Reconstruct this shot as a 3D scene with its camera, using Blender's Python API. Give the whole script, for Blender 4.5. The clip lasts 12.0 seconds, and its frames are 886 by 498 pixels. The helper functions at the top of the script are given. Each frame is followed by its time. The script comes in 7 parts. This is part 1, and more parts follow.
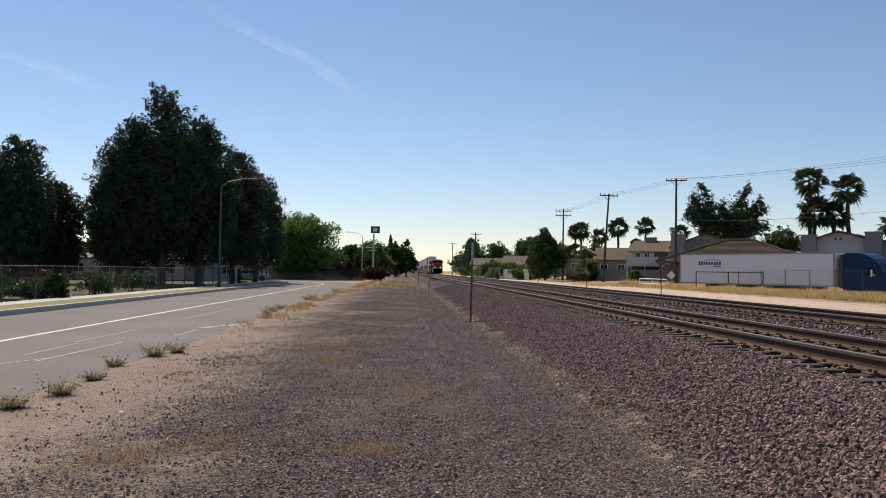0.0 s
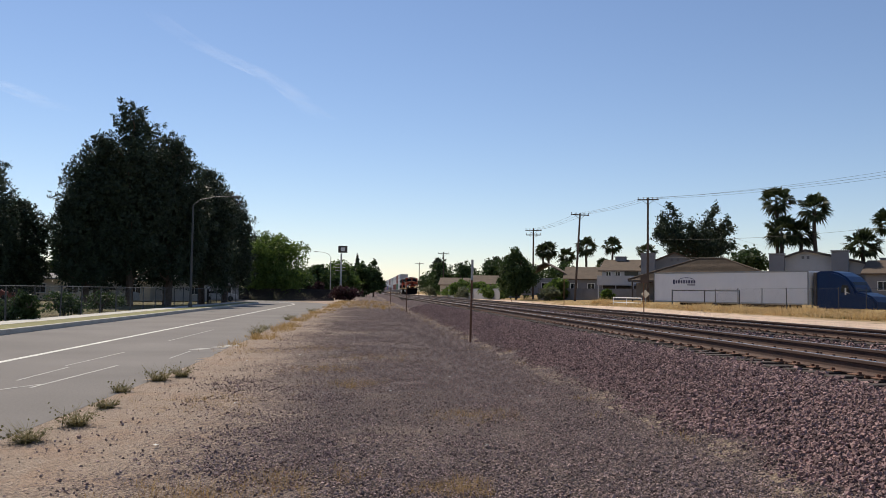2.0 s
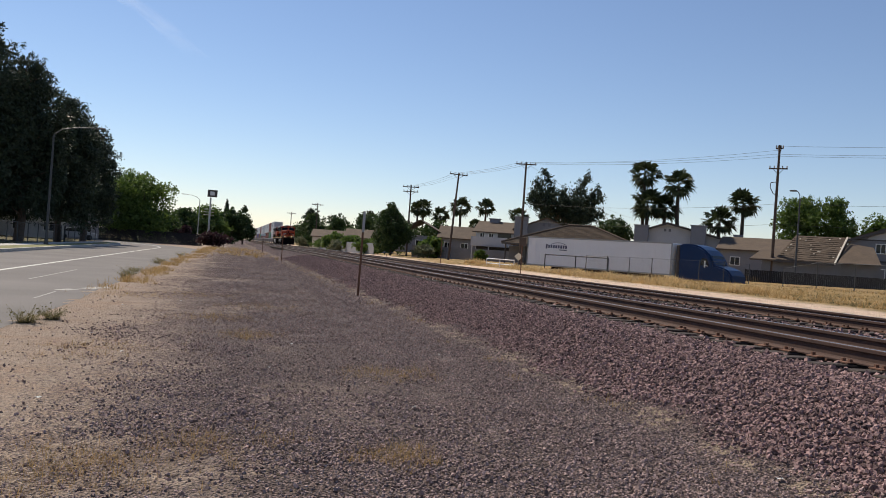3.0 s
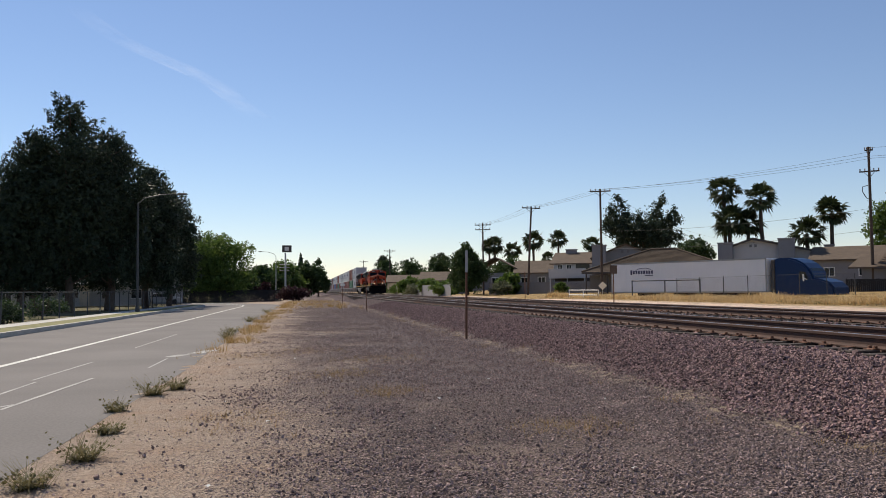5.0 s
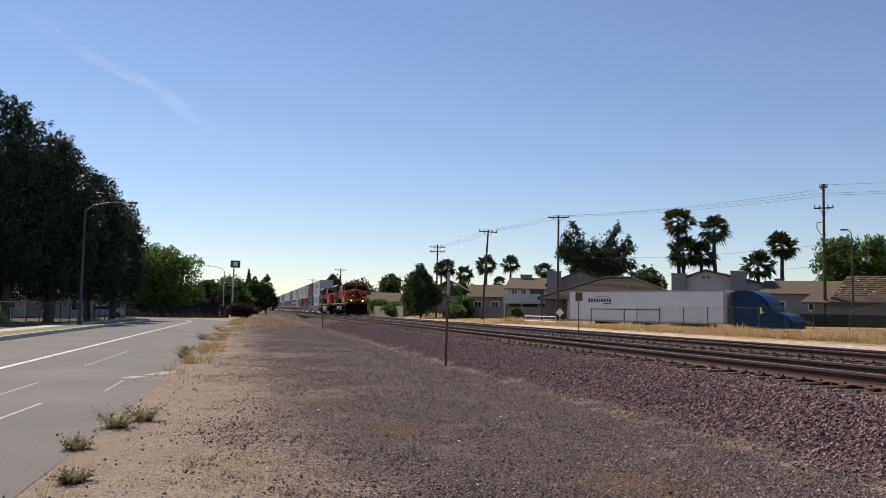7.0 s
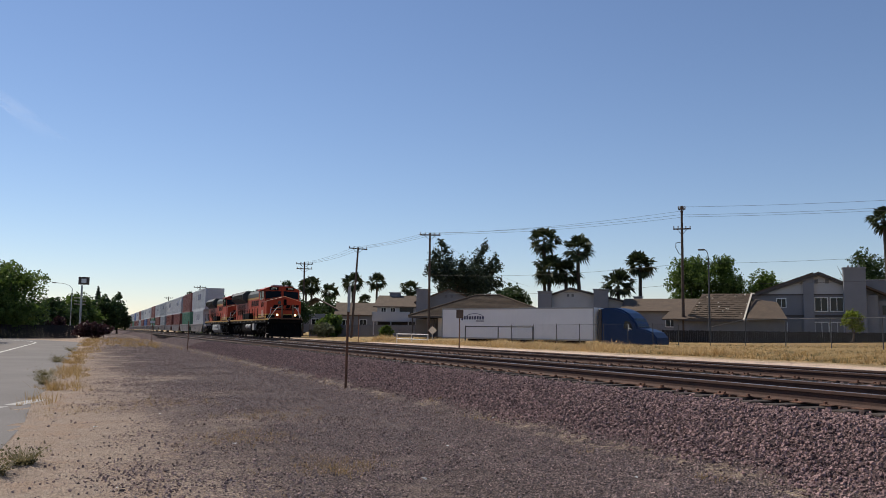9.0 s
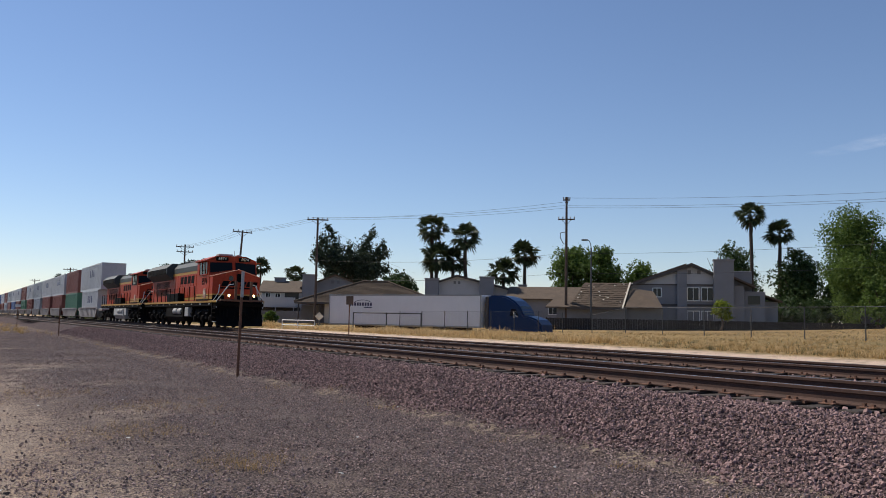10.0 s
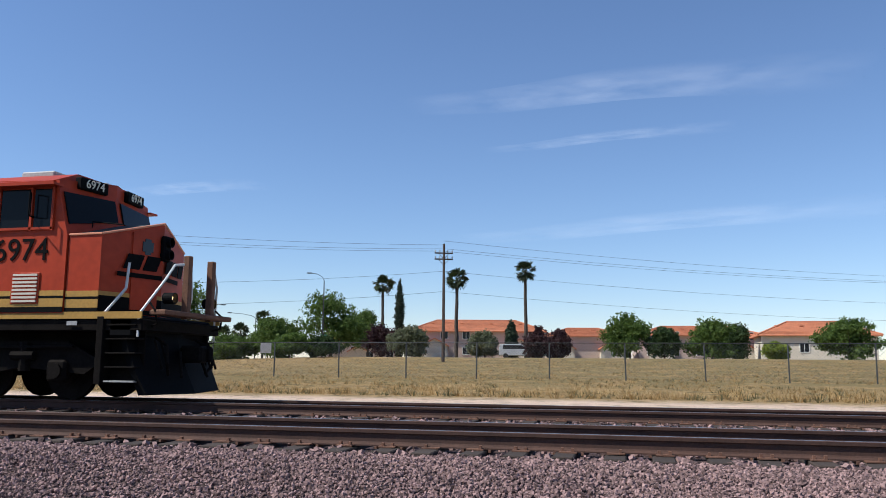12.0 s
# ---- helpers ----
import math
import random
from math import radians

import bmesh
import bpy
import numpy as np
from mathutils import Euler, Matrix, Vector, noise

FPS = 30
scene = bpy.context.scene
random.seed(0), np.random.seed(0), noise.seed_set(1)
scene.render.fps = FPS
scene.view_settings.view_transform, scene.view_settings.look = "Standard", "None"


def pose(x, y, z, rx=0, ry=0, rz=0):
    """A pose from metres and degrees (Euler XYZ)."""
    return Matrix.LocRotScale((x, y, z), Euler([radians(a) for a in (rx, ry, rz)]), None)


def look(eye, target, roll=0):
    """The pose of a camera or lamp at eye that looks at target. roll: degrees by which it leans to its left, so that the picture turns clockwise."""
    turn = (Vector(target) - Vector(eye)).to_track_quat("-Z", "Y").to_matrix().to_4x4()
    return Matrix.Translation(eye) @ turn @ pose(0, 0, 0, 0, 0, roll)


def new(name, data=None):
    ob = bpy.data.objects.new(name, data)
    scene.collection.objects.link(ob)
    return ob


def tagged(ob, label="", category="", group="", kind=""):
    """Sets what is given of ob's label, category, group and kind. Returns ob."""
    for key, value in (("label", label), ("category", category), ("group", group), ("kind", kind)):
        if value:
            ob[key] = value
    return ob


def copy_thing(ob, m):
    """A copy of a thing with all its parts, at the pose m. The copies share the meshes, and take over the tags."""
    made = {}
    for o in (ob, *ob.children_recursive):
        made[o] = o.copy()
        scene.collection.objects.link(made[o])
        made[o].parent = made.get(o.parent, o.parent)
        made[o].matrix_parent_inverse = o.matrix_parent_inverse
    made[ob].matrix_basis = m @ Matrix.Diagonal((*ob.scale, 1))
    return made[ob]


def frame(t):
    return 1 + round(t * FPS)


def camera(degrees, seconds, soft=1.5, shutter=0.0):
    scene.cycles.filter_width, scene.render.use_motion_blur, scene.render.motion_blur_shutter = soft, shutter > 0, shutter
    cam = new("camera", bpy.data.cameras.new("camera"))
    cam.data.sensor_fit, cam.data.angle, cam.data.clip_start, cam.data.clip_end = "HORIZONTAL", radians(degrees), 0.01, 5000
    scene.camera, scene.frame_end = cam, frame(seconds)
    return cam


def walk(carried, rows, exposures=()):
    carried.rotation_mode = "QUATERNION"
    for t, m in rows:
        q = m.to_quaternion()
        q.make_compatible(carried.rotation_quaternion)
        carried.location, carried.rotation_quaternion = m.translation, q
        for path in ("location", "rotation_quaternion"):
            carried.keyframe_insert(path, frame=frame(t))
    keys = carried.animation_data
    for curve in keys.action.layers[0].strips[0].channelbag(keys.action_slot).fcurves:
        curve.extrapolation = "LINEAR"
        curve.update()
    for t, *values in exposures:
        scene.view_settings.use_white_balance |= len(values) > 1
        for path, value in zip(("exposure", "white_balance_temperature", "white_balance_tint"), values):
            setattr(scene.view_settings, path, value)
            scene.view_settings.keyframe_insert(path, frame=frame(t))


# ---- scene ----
cam = camera(56.48, 12.0, soft=0.9)
# seconds, eye x, y, z, then turn to the left, upward tilt and lean in degrees
PATH = [
    (0, -5.378, 0.000, 0.869, -2.83, 1.55, 1.03),
    (0.5, -5.503, 0.378, 0.845, -1.26, 1.78, 1.60),
    (1, -5.769, 0.576, 0.846, -1.63, 3.41, 0.65),
    (1.5, -6.127, 0.707, 0.820, -2.70, 3.30, -0.44),
    (2, -6.411, 0.901, 0.796, -5.36, 2.98, 0.84),
    (2.5, -6.678, 1.402, 0.760, -11.09, 1.46, 2.75),
    (3, -6.921, 1.626, 0.731, -14.41, 0.26, 4.03),
    (3.5, -7.046, 1.858, 0.745, -12.80, 2.25, 1.81),
    (3.7, -7.111, 2.056, 0.781, -11.89, 3.13, 0.93),
    (5.3, -7.741, 3.162, 0.682, -9.52, 2.67, -0.65),
    (5.5, -7.736, 3.390, 0.726, -9.99, 1.53, -0.52),
    (6, -7.955, 3.769, 0.683, -11.79, 0.95, -1.00),
    (6.5, -8.161, 4.094, 0.712, -12.86, 3.06, -0.06),
    (6.7, -8.229, 4.224, 0.726, -12.73, 3.90, 0.85),
    (8.3, -8.840, 5.210, 0.729, -16.36, 5.05, 1.56),
    (8.5, -8.940, 5.318, 0.744, -18.53, 5.52, 1.97),
    (9, -8.976, 5.912, 0.693, -22.72, 5.77, 0.80),
    (9.5, -9.044, 6.322, 0.662, -26.96, 4.21, 1.94),
    (10, -9.163, 6.330, 0.709, -30.72, 4.96, 1.13),
    (10.5, -9.168, 6.358, 0.730, -33.16, 7.00, 0.33),
    (11, -9.173, 6.292, 0.729, -44.24, 8.06, -1.10),
    (11.5, -9.148, 6.357, 0.731, -61.37, 8.20, -0.03),
    (11.7, -9.157, 6.343, 0.726, -68.10, 7.93, -0.00),
    (12, -9.188, 6.289, 0.720, -76.99, 8.05, 0.49),
]


def eye_pose(x, y, z, yaw, pitch, roll):
    return pose(x, y, z, 0, 0, yaw) @ pose(0, 0, 0, 90 + pitch) @ pose(0, 0, 0, 0, 0, roll)


walk(cam, [(r[0], eye_pose(*r[1:])) for r in PATH], [(0.0, 0.1, 6950, 10), (3.5, 0.14, 6920, 10), (5.5, 0.14, 6900, 10), (6.0, 0.22, 6900, 10), (6.5, 0.2, 6900, 10), (9.0, 0.02, 6700, 10), (10.5, 0.1, 6500, 9), (11.0, 0.12, 6400, 8), (11.5, 0.25, 6230, 7), (12.0, 0.36, 6050, 7)])

# ---- light ----
SUN_AZ, SUN_EL = 27.0, 50.0  # degrees to the left of the track's direction, and above the horizon
world = bpy.data.worlds.new("sky")
scene.world = world
world.use_nodes = True
wn = world.node_tree.nodes
sky = wn.new("ShaderNodeTexSky")
sky.sky_type = "NISHITA"
sky.sun_disc = False
sky.sun_elevation, sky.sun_rotation = radians(SUN_EL), radians(-SUN_AZ)
sky.air_density, sky.dust_density, sky.ozone_density = 1.0, 0.0, 7.0
wn["Background"].inputs["Strength"].default_value = 0.10
gain = wn.new("ShaderNodeMix")
gain.data_type, gain.blend_type = "RGBA", "MULTIPLY"
gain.inputs[0].default_value = 1.0
gain.inputs[7].default_value = (1.24, 1.08, 1.04, 1)
world.node_tree.links.new(sky.outputs[0], gain.inputs[6])
world.node_tree.links.new(gain.outputs[2], wn["Background"].inputs[0])
sun = new("sun", bpy.data.lights.new("sun", "SUN"))
sun.data.energy, sun.data.angle, sun.data.color = 4.6, radians(0.5), (1.0, 0.93, 0.82)
_sd = Vector((-math.sin(radians(SUN_AZ)) * math.cos(radians(SUN_EL)), math.cos(radians(SUN_AZ)) * math.cos(radians(SUN_EL)), math.sin(radians(SUN_EL))))
sun.matrix_world = look(_sd * 50, (0, 0, 0))


# ---- materials ----
def mat(name, color, rough=0.8, metal=0.0, var=0.25, scale=4.0, fine=40.0, bump=0.15, dist=0.01, island=0.0, obrand=0.0, tint=None, spec=0.5):
    """A surface with colour variation at two scales, a bump, and variation from piece to piece."""
    m = bpy.data.materials.new(name)
    m.use_nodes = True
    nt = m.node_tree
    n, l = nt.nodes, nt.links
    b = n["Principled BSDF"]
    b.inputs["Roughness"].default_value = rough
    b.inputs["Metallic"].default_value = metal
    b.inputs["Specular IOR Level"].default_value = spec
    co = n.new("ShaderNodeNewGeometry") if obrand == 0 else n.new("ShaderNodeTexCoord")
    src = co.outputs["Position"] if obrand == 0 else co.outputs["Object"]
    if name in MOVING:
        co = n.new("ShaderNodeTexCoord")
        src = co.outputs["Object"]
    n1, n2 = n.new("ShaderNodeTexNoise"), n.new("ShaderNodeTexNoise")
    n1.inputs["Scale"].default_value, n2.inputs["Scale"].default_value = scale, fine
    n1.inputs["Detail"].default_value, n2.inputs["Detail"].default_value = 5, 3
    l.new(src, n1.inputs["Vector"]), l.new(src, n2.inputs["Vector"])
    add = n.new("ShaderNodeMath")
    add.operation = "ADD"
    l.new(n1.outputs[0], add.inputs[0]), l.new(n2.outputs[0], add.inputs[1])
    fac = add.outputs[0]
    for amount, kind in ((island, "i"), (obrand, "o")):
        if amount:
            r = n.new("ShaderNodeNewGeometry") if kind == "i" else n.new("ShaderNodeObjectInfo")
            ma = n.new("ShaderNodeMath")
            ma.operation = "MULTIPLY_ADD"
            ma.inputs[1].default_value = amount
            l.new(r.outputs["Random Per Island" if kind == "i" else "Random"], ma.inputs[0])
            l.new(fac, ma.inputs[2])
            fac = ma.outputs[0]
    mr = n.new("ShaderNodeMapRange")
    mr.inputs["From Min"].default_value, mr.inputs["From Max"].default_value = 0.65, 1.35 + island + obrand
    l.new(fac, mr.inputs[0])
    mix = n.new("ShaderNodeMix")
    mix.data_type = "RGBA"
    c = Vector(color)
    dark = c * (1 - var)
    light = Vector([min(1, v) for v in (Vector(tint) if tint else c * (1 + var))])
    mix.inputs[6].default_value = (*dark, 1)
    mix.inputs[7].default_value = (*light, 1)
    l.new(mr.outputs[0], mix.inputs[0])
    l.new(mix.outputs[2], b.inputs["Base Color"])
    if bump:
        bp = n.new("ShaderNodeBump")
        bp.inputs["Strength"].default_value, bp.inputs["Distance"].default_value = bump, dist
        l.new(n2.outputs[0], bp.inputs["Height"])
        l.new(bp.outputs[0], b.inputs["Normal"])
    return m


MOVING = {"orange_paint", "lit_edge_tone", "black_paint", "yellow_paint", "hood_green", "grey_tank", "underframe", "container_white", "container_grey", "container_red", "container_green", "container_blue", "well_car_grey", "white_rail_paint"}


def leaf_mat(name, color, light, through_amount=0.35):
    m = bpy.data.materials.new(name)
    m.use_nodes = True
    n, l = m.node_tree.nodes, m.node_tree.links
    b = n["Principled BSDF"]
    b.inputs["Roughness"].default_value = 0.6
    b.inputs["Specular IOR Level"].default_value = 0.25
    g = n.new("ShaderNodeNewGeometry")
    mix = n.new("ShaderNodeMix")
    mix.data_type = "RGBA"
    mix.inputs[6].default_value, mix.inputs[7].default_value = (*color, 1), (*light, 1)
    l.new(g.outputs["Random Per Island"], mix.inputs[0])
    l.new(mix.outputs[2], b.inputs["Base Color"])
    tr = n.new("ShaderNodeBsdfTranslucent")
    l.new(mix.outputs[2], tr.inputs[0])
    ms = n.new("ShaderNodeMixShader")
    ms.inputs[0].default_value = through_amount
    l.new(b.outputs[0], ms.inputs[1]), l.new(tr.outputs[0], ms.inputs[2])
    l.new(ms.outputs[0], n["Material Output"].inputs[0])
    return m


def glow_mat(name, color, strength):
    m = bpy.data.materials.new(name)
    m.use_nodes = True
    b = m.node_tree.nodes["Principled BSDF"]
    b.inputs["Base Color"].default_value = (*color, 1)
    b.inputs["Emission Color"].default_value = (*color, 1)
    b.inputs["Emission Strength"].default_value = strength
    return m


def glass_mat(name, color, rough=0.08):
    m = bpy.data.materials.new(name)
    m.use_nodes = True
    b = m.node_tree.nodes["Principled BSDF"]
    b.inputs["Base Color"].default_value = (*color, 1)
    b.inputs["Roughness"].default_value = rough
    b.inputs["Specular IOR Level"].default_value = 0.35
    return m


def cloud_mat():
    """Thin ice cloud: sunlit white, ragged and fading towards its edges."""
    m = bpy.data.materials.new("thin_ice_cloud")
    m.use_nodes = True
    n, l = m.node_tree.nodes, m.node_tree.links
    tc = n.new("ShaderNodeTexCoord")
    sep = n.new("ShaderNodeSeparateXYZ")
    l.new(tc.outputs["Generated"], sep.inputs[0])

    def calc(op, a, c):
        q = n.new("ShaderNodeMath")
        q.operation = op
        for i, v in enumerate((a, c)):
            if isinstance(v, (int, float)):
                q.inputs[i].default_value = v
            else:
                l.new(v, q.inputs[i])
        return q.outputs[0]

    def hump(v):
        return calc("MULTIPLY", calc("MULTIPLY", v, calc("SUBTRACT", 1.0, v)), 4.0)

    mp = n.new("ShaderNodeMapping")
    mp.inputs["Scale"].default_value = (3.0, 1.2, 1.0)
    l.new(tc.outputs["Generated"], mp.inputs[0])
    ns = n.new("ShaderNodeTexNoise")
    ns.inputs["Scale"].default_value, ns.inputs["Detail"].default_value = 2.6, 8
    l.new(mp.outputs[0], ns.inputs["Vector"])
    ragged = n.new("ShaderNodeMapRange")
    ragged.inputs["From Min"].default_value, ragged.inputs["From Max"].default_value = 0.3, 0.75
    l.new(ns.outputs[0], ragged.inputs[0])
    h = calc("MULTIPLY", calc("POWER", hump(sep.outputs[1]), 1.6), hump(sep.outputs[0]))
    fac = calc("MULTIPLY", calc("MULTIPLY", h, ragged.outputs[0]), 0.14)
    tr, tl, ms = n.new("ShaderNodeBsdfTransparent"), n.new("ShaderNodeBsdfTranslucent"), n.new("ShaderNodeMixShader")
    tl.inputs[0].default_value = (0.9, 0.9, 0.9, 1)
    l.new(fac, ms.inputs[0]), l.new(tr.outputs[0], ms.inputs[1]), l.new(tl.outputs[0], ms.inputs[2])
    l.new(ms.outputs[0], n["Material Output"].inputs[0])
    return m


def ground_mat():
    """Gravel, ballast, bare earth, pale track-side dirt and dry field, in bands that run along the track with ragged borders."""
    m = bpy.data.materials.new("earth_and_gravel")
    m.use_nodes = True
    n, l = m.node_tree.nodes, m.node_tree.links
    b = n["Principled BSDF"]
    b.inputs["Roughness"].default_value = 0.95
    b.inputs["Specular IOR Level"].default_value = 0.2
    g = n.new("ShaderNodeNewGeometry")
    sep = n.new("ShaderNodeSeparateXYZ")
    l.new(g.outputs["Position"], sep.inputs[0])

    def noise_at(scale, detail=5, rough=0.6):
        t = n.new("ShaderNodeTexNoise")
        t.inputs["Scale"].default_value, t.inputs["Detail"].default_value, t.inputs["Roughness"].default_value = scale, detail, rough
        l.new(g.outputs["Position"], t.inputs["Vector"])
        return t.outputs[0]

    def calc(op, a, c, d=None):
        q = n.new("ShaderNodeMath")
        q.operation = op
        for i, v in enumerate((a, c, d)):
            if v is None:
                continue
            if isinstance(v, (int, float)):
                q.inputs[i].default_value = v
            else:
                l.new(v, q.inputs[i])
        return q.outputs[0]

    def ramp(v, lo, hi):
        q = n.new("ShaderNodeMapRange")
        q.interpolation_type = "SMOOTHSTEP"
        q.inputs["From Min"].default_value, q.inputs["From Max"].default_value = lo, hi
        l.new(v, q.inputs[0])
        return q.outputs[0]

    def blend(fac, a, c):
        q = n.new("ShaderNodeMix")
        q.data_type = "RGBA"
        l.new(fac, q.inputs[0])
        for i, v in ((6, a), (7, c)):
            if isinstance(v, tuple):
                q.inputs[i].default_value = (*v, 1)
            else:
                l.new(v, q.inputs[i])
        return q.outputs[2]

    big, mid, small, grit = noise_at(0.35), noise_at(1.6), noise_at(9), noise_at(45, 3)
    vor = n.new("ShaderNodeTexVoronoi")
    vor.inputs["Scale"].default_value = 22
    l.new(g.outputs["Position"], vor.inputs["Vector"])
    vor2 = n.new("ShaderNodeTexVoronoi")
    vor2.inputs["Scale"].default_value = 42
    l.new(g.outputs["Position"], vor2.inputs["Vector"])
    wob = calc("MULTIPLY_ADD", big, 2.4, calc("MULTIPLY_ADD", mid, 1.6, sep.outputs[0]))
    wob = calc("SUBTRACT", wob, 2.0)
    cell = calc("MULTIPLY_ADD", vor2.outputs["Color"], 1.0, -0.5)

    def near_zero(v):
        return calc("SUBTRACT", v, 0.5)

    edge = calc("MULTIPLY_ADD", near_zero(big), 3.0, calc("MULTIPLY_ADD", near_zero(mid), 2.6, sep.outputs[0]))
    edge = calc("MULTIPLY_ADD", near_zero(small), 2.4, calc("MULTIPLY_ADD", cell, 2.6, edge))
    line = calc("MULTIPLY_ADD", near_zero(big), 0.7, calc("MULTIPLY_ADD", near_zero(mid), 0.8, sep.outputs[0]))
    # ballast bed coloured very dark, standing for shade in the gaps between stones
    stone = blend(vor.outputs["Color"], (0.016, 0.011, 0.011), (0.15, 0.10, 0.10))
    grains = blend(vor2.outputs["Color"], (0.042, 0.030, 0.028), (0.34, 0.245, 0.22))
    # grain borders darkened in colour to act as shade between the grains
    gravel = blend(ramp(vor2.outputs["Distance"], 0.25, 0.75), grains, (0.03, 0.021, 0.02))
    gravel = blend(calc("MULTIPLY", ramp(mid, 0.5, 0.75), 0.55), gravel, (0.21, 0.16, 0.14))
    gravel = blend(calc("MULTIPLY", ramp(grit, 0.55, 0.8), 0.8), gravel, (0.30, 0.22, 0.2))
    dusty = blend(ramp(small, 0.3, 0.75), (0.31, 0.23, 0.175), (0.48, 0.375, 0.29))
    dirt = blend(ramp(grit, 0.35, 0.7), dusty, (0.39, 0.30, 0.23))
    dirt = blend(calc("MULTIPLY", ramp(mid, 0.45, 0.7), 0.7), dirt, (0.41, 0.28, 0.195))
    dirt = blend(ramp(vor2.outputs["Distance"], 0.22, 0.08), dirt, (0.17, 0.13, 0.105))
    pale = blend(ramp(small, 0.3, 0.8), (0.68, 0.50, 0.375), (0.85, 0.67, 0.53))
    pale = blend(calc("MULTIPLY", ramp(mid, 0.5, 0.68), 0.7), pale, (0.40, 0.29, 0.19))
    straw = blend(ramp(small, 0.3, 0.7), (0.30, 0.195, 0.08), (0.48, 0.325, 0.15))
    straw = blend(ramp(mid, 0.45, 0.7), straw, (0.16, 0.125, 0.055))
    # from the road's edge to the right
    far_shift = calc("MULTIPLY_ADD", ramp(sep.outputs[1], 24, 45), 0.7, edge)
    a = blend(ramp(far_shift, -8.9, -7.5), dirt, gravel)
    bare = calc("MULTIPLY", ramp(big, 0.5, 0.64), ramp(edge, -4.6, -7.2))
    a = blend(calc("MULTIPLY", bare, ramp(small, 0.34, 0.54)), a, dusty)
    a = blend(ramp(line, -3.0, -2.7), a, stone)
    foot = calc("MULTIPLY", ramp(line, -3.25, -3.0), ramp(line, -2.6, -2.85))
    a = blend(calc("MULTIPLY", calc("MULTIPLY", foot, ramp(small, 0.42, 0.6)), ramp(mid, 0.4, 0.6)), a, (0.34, 0.26, 0.185))
    a = blend(ramp(line, 7.7, 8.3), a, pale)
    olive = blend(ramp(small, 0.3, 0.7), (0.185, 0.145, 0.06), (0.30, 0.22, 0.098))
    straw = blend(calc("MULTIPLY", calc("MULTIPLY", ramp(wob, 20, 30), ramp(big, 0.38, 0.54)), ramp(sep.outputs[1], 44, 24)), straw, olive)
    a = blend(ramp(calc("MULTIPLY_ADD", near_zero(small), 3.0, wob), 15.0, 17.6), a, straw)
    green = blend(ramp(big, 0.3, 0.6), (0.10, 0.11, 0.04), (0.17, 0.14, 0.08))
    a = blend(ramp(sep.outputs[0], -18.0, -20.0), a, green)
    l.new(a, b.inputs["Base Color"])
    bp = n.new("ShaderNodeBump")
    bp.inputs["Strength"].default_value, bp.inputs["Distance"].default_value = 1.0, 0.035
    l.new(calc("ADD", vor2.outputs["Distance"], grit), bp.inputs["Height"])
    l.new(bp.outputs[0], b.inputs["Normal"])
    return m


M = {}
M["ground"] = ground_mat()
M["stone"] = mat("ballast_stone", (0.036, 0.023, 0.023), 0.9, var=0.5, scale=14, fine=60, bump=0.4, island=1.4, tint=(0.44, 0.285, 0.265), spec=0.25)
M["grit"] = mat("gravel_stone", (0.07, 0.05, 0.049), 0.9, var=0.45, scale=14, fine=60, bump=0.3, island=1.4, tint=(0.52, 0.375, 0.335), spec=0.2)
M["asphalt"] = mat("worn_asphalt", (0.172, 0.157, 0.147), 0.9, var=0.22, scale=0.35, fine=30, bump=0.25, spec=0.2)
M["paint_line"] = mat("worn_road_paint", (0.55, 0.54, 0.5), 0.8, var=0.3, scale=2, fine=25, bump=0.1)
M["faint_line"] = mat("faded_road_paint", (0.36, 0.345, 0.325), 0.85, var=0.25, scale=2, fine=25, bump=0.1)
M["concrete"] = mat("old_concrete", (0.42, 0.40, 0.36), 0.85, var=0.2, scale=1.2, fine=30, bump=0.2)
M["verge"] = mat("dry_lawn", (0.15, 0.16, 0.055), 0.95, var=0.35, scale=1.5, fine=25, bump=0.4, tint=(0.27, 0.24, 0.10))
M["rust"] = mat("rusty_rail_steel", (0.062, 0.029, 0.02), 0.85, 0.0, var=0.35, scale=3, fine=40, bump=0.15)
M["polish"] = mat("polished_rail_head", (0.42, 0.40, 0.39), 0.33, 1.0, var=0.15, scale=2, fine=60, bump=0.02)
M["tie"] = mat("weathered_tie_timber", (0.042, 0.029, 0.023), 0.9, var=0.4, scale=3, fine=35, bump=0.5, obrand=0.5)
M["plate"] = mat("rusty_tie_plate", (0.17, 0.085, 0.055), 0.8, 0.2, var=0.4, scale=9, fine=60, bump=0.2, island=0.4)
M["wood"] = mat("pole_timber", (0.075, 0.052, 0.04), 0.9, var=0.35, scale=2, fine=30, bump=0.4)
M["steel"] = mat("galvanised_steel", (0.33, 0.34, 0.34), 0.5, 0.6, var=0.15, scale=3, fine=40, bump=0.05)
M["rustpost"] = mat("rusty_post_steel", (0.15, 0.07, 0.04), 0.8, 0.2, var=0.35, scale=5, fine=40, bump=0.1)
M["white"] = mat("white_sign_paint", (0.7, 0.7, 0.68), 0.6, var=0.12, scale=3, fine=30, bump=0.02)
M["wire"] = mat("cable", (0.05, 0.05, 0.05), 0.7, var=0.1, bump=0)
M["bark"] = mat("bark", (0.085, 0.06, 0.045), 0.95, var=0.4, scale=4, fine=25, bump=0.6, dist=0.04)
M["palmbark"] = mat("palm_bark", (0.058, 0.044, 0.034), 0.95, var=0.4, scale=5, fine=20, bump=0.6, dist=0.04)
M["pine"] = leaf_mat("pine_needles", (0.02, 0.034, 0.022), (0.05, 0.07, 0.038), 0.12)
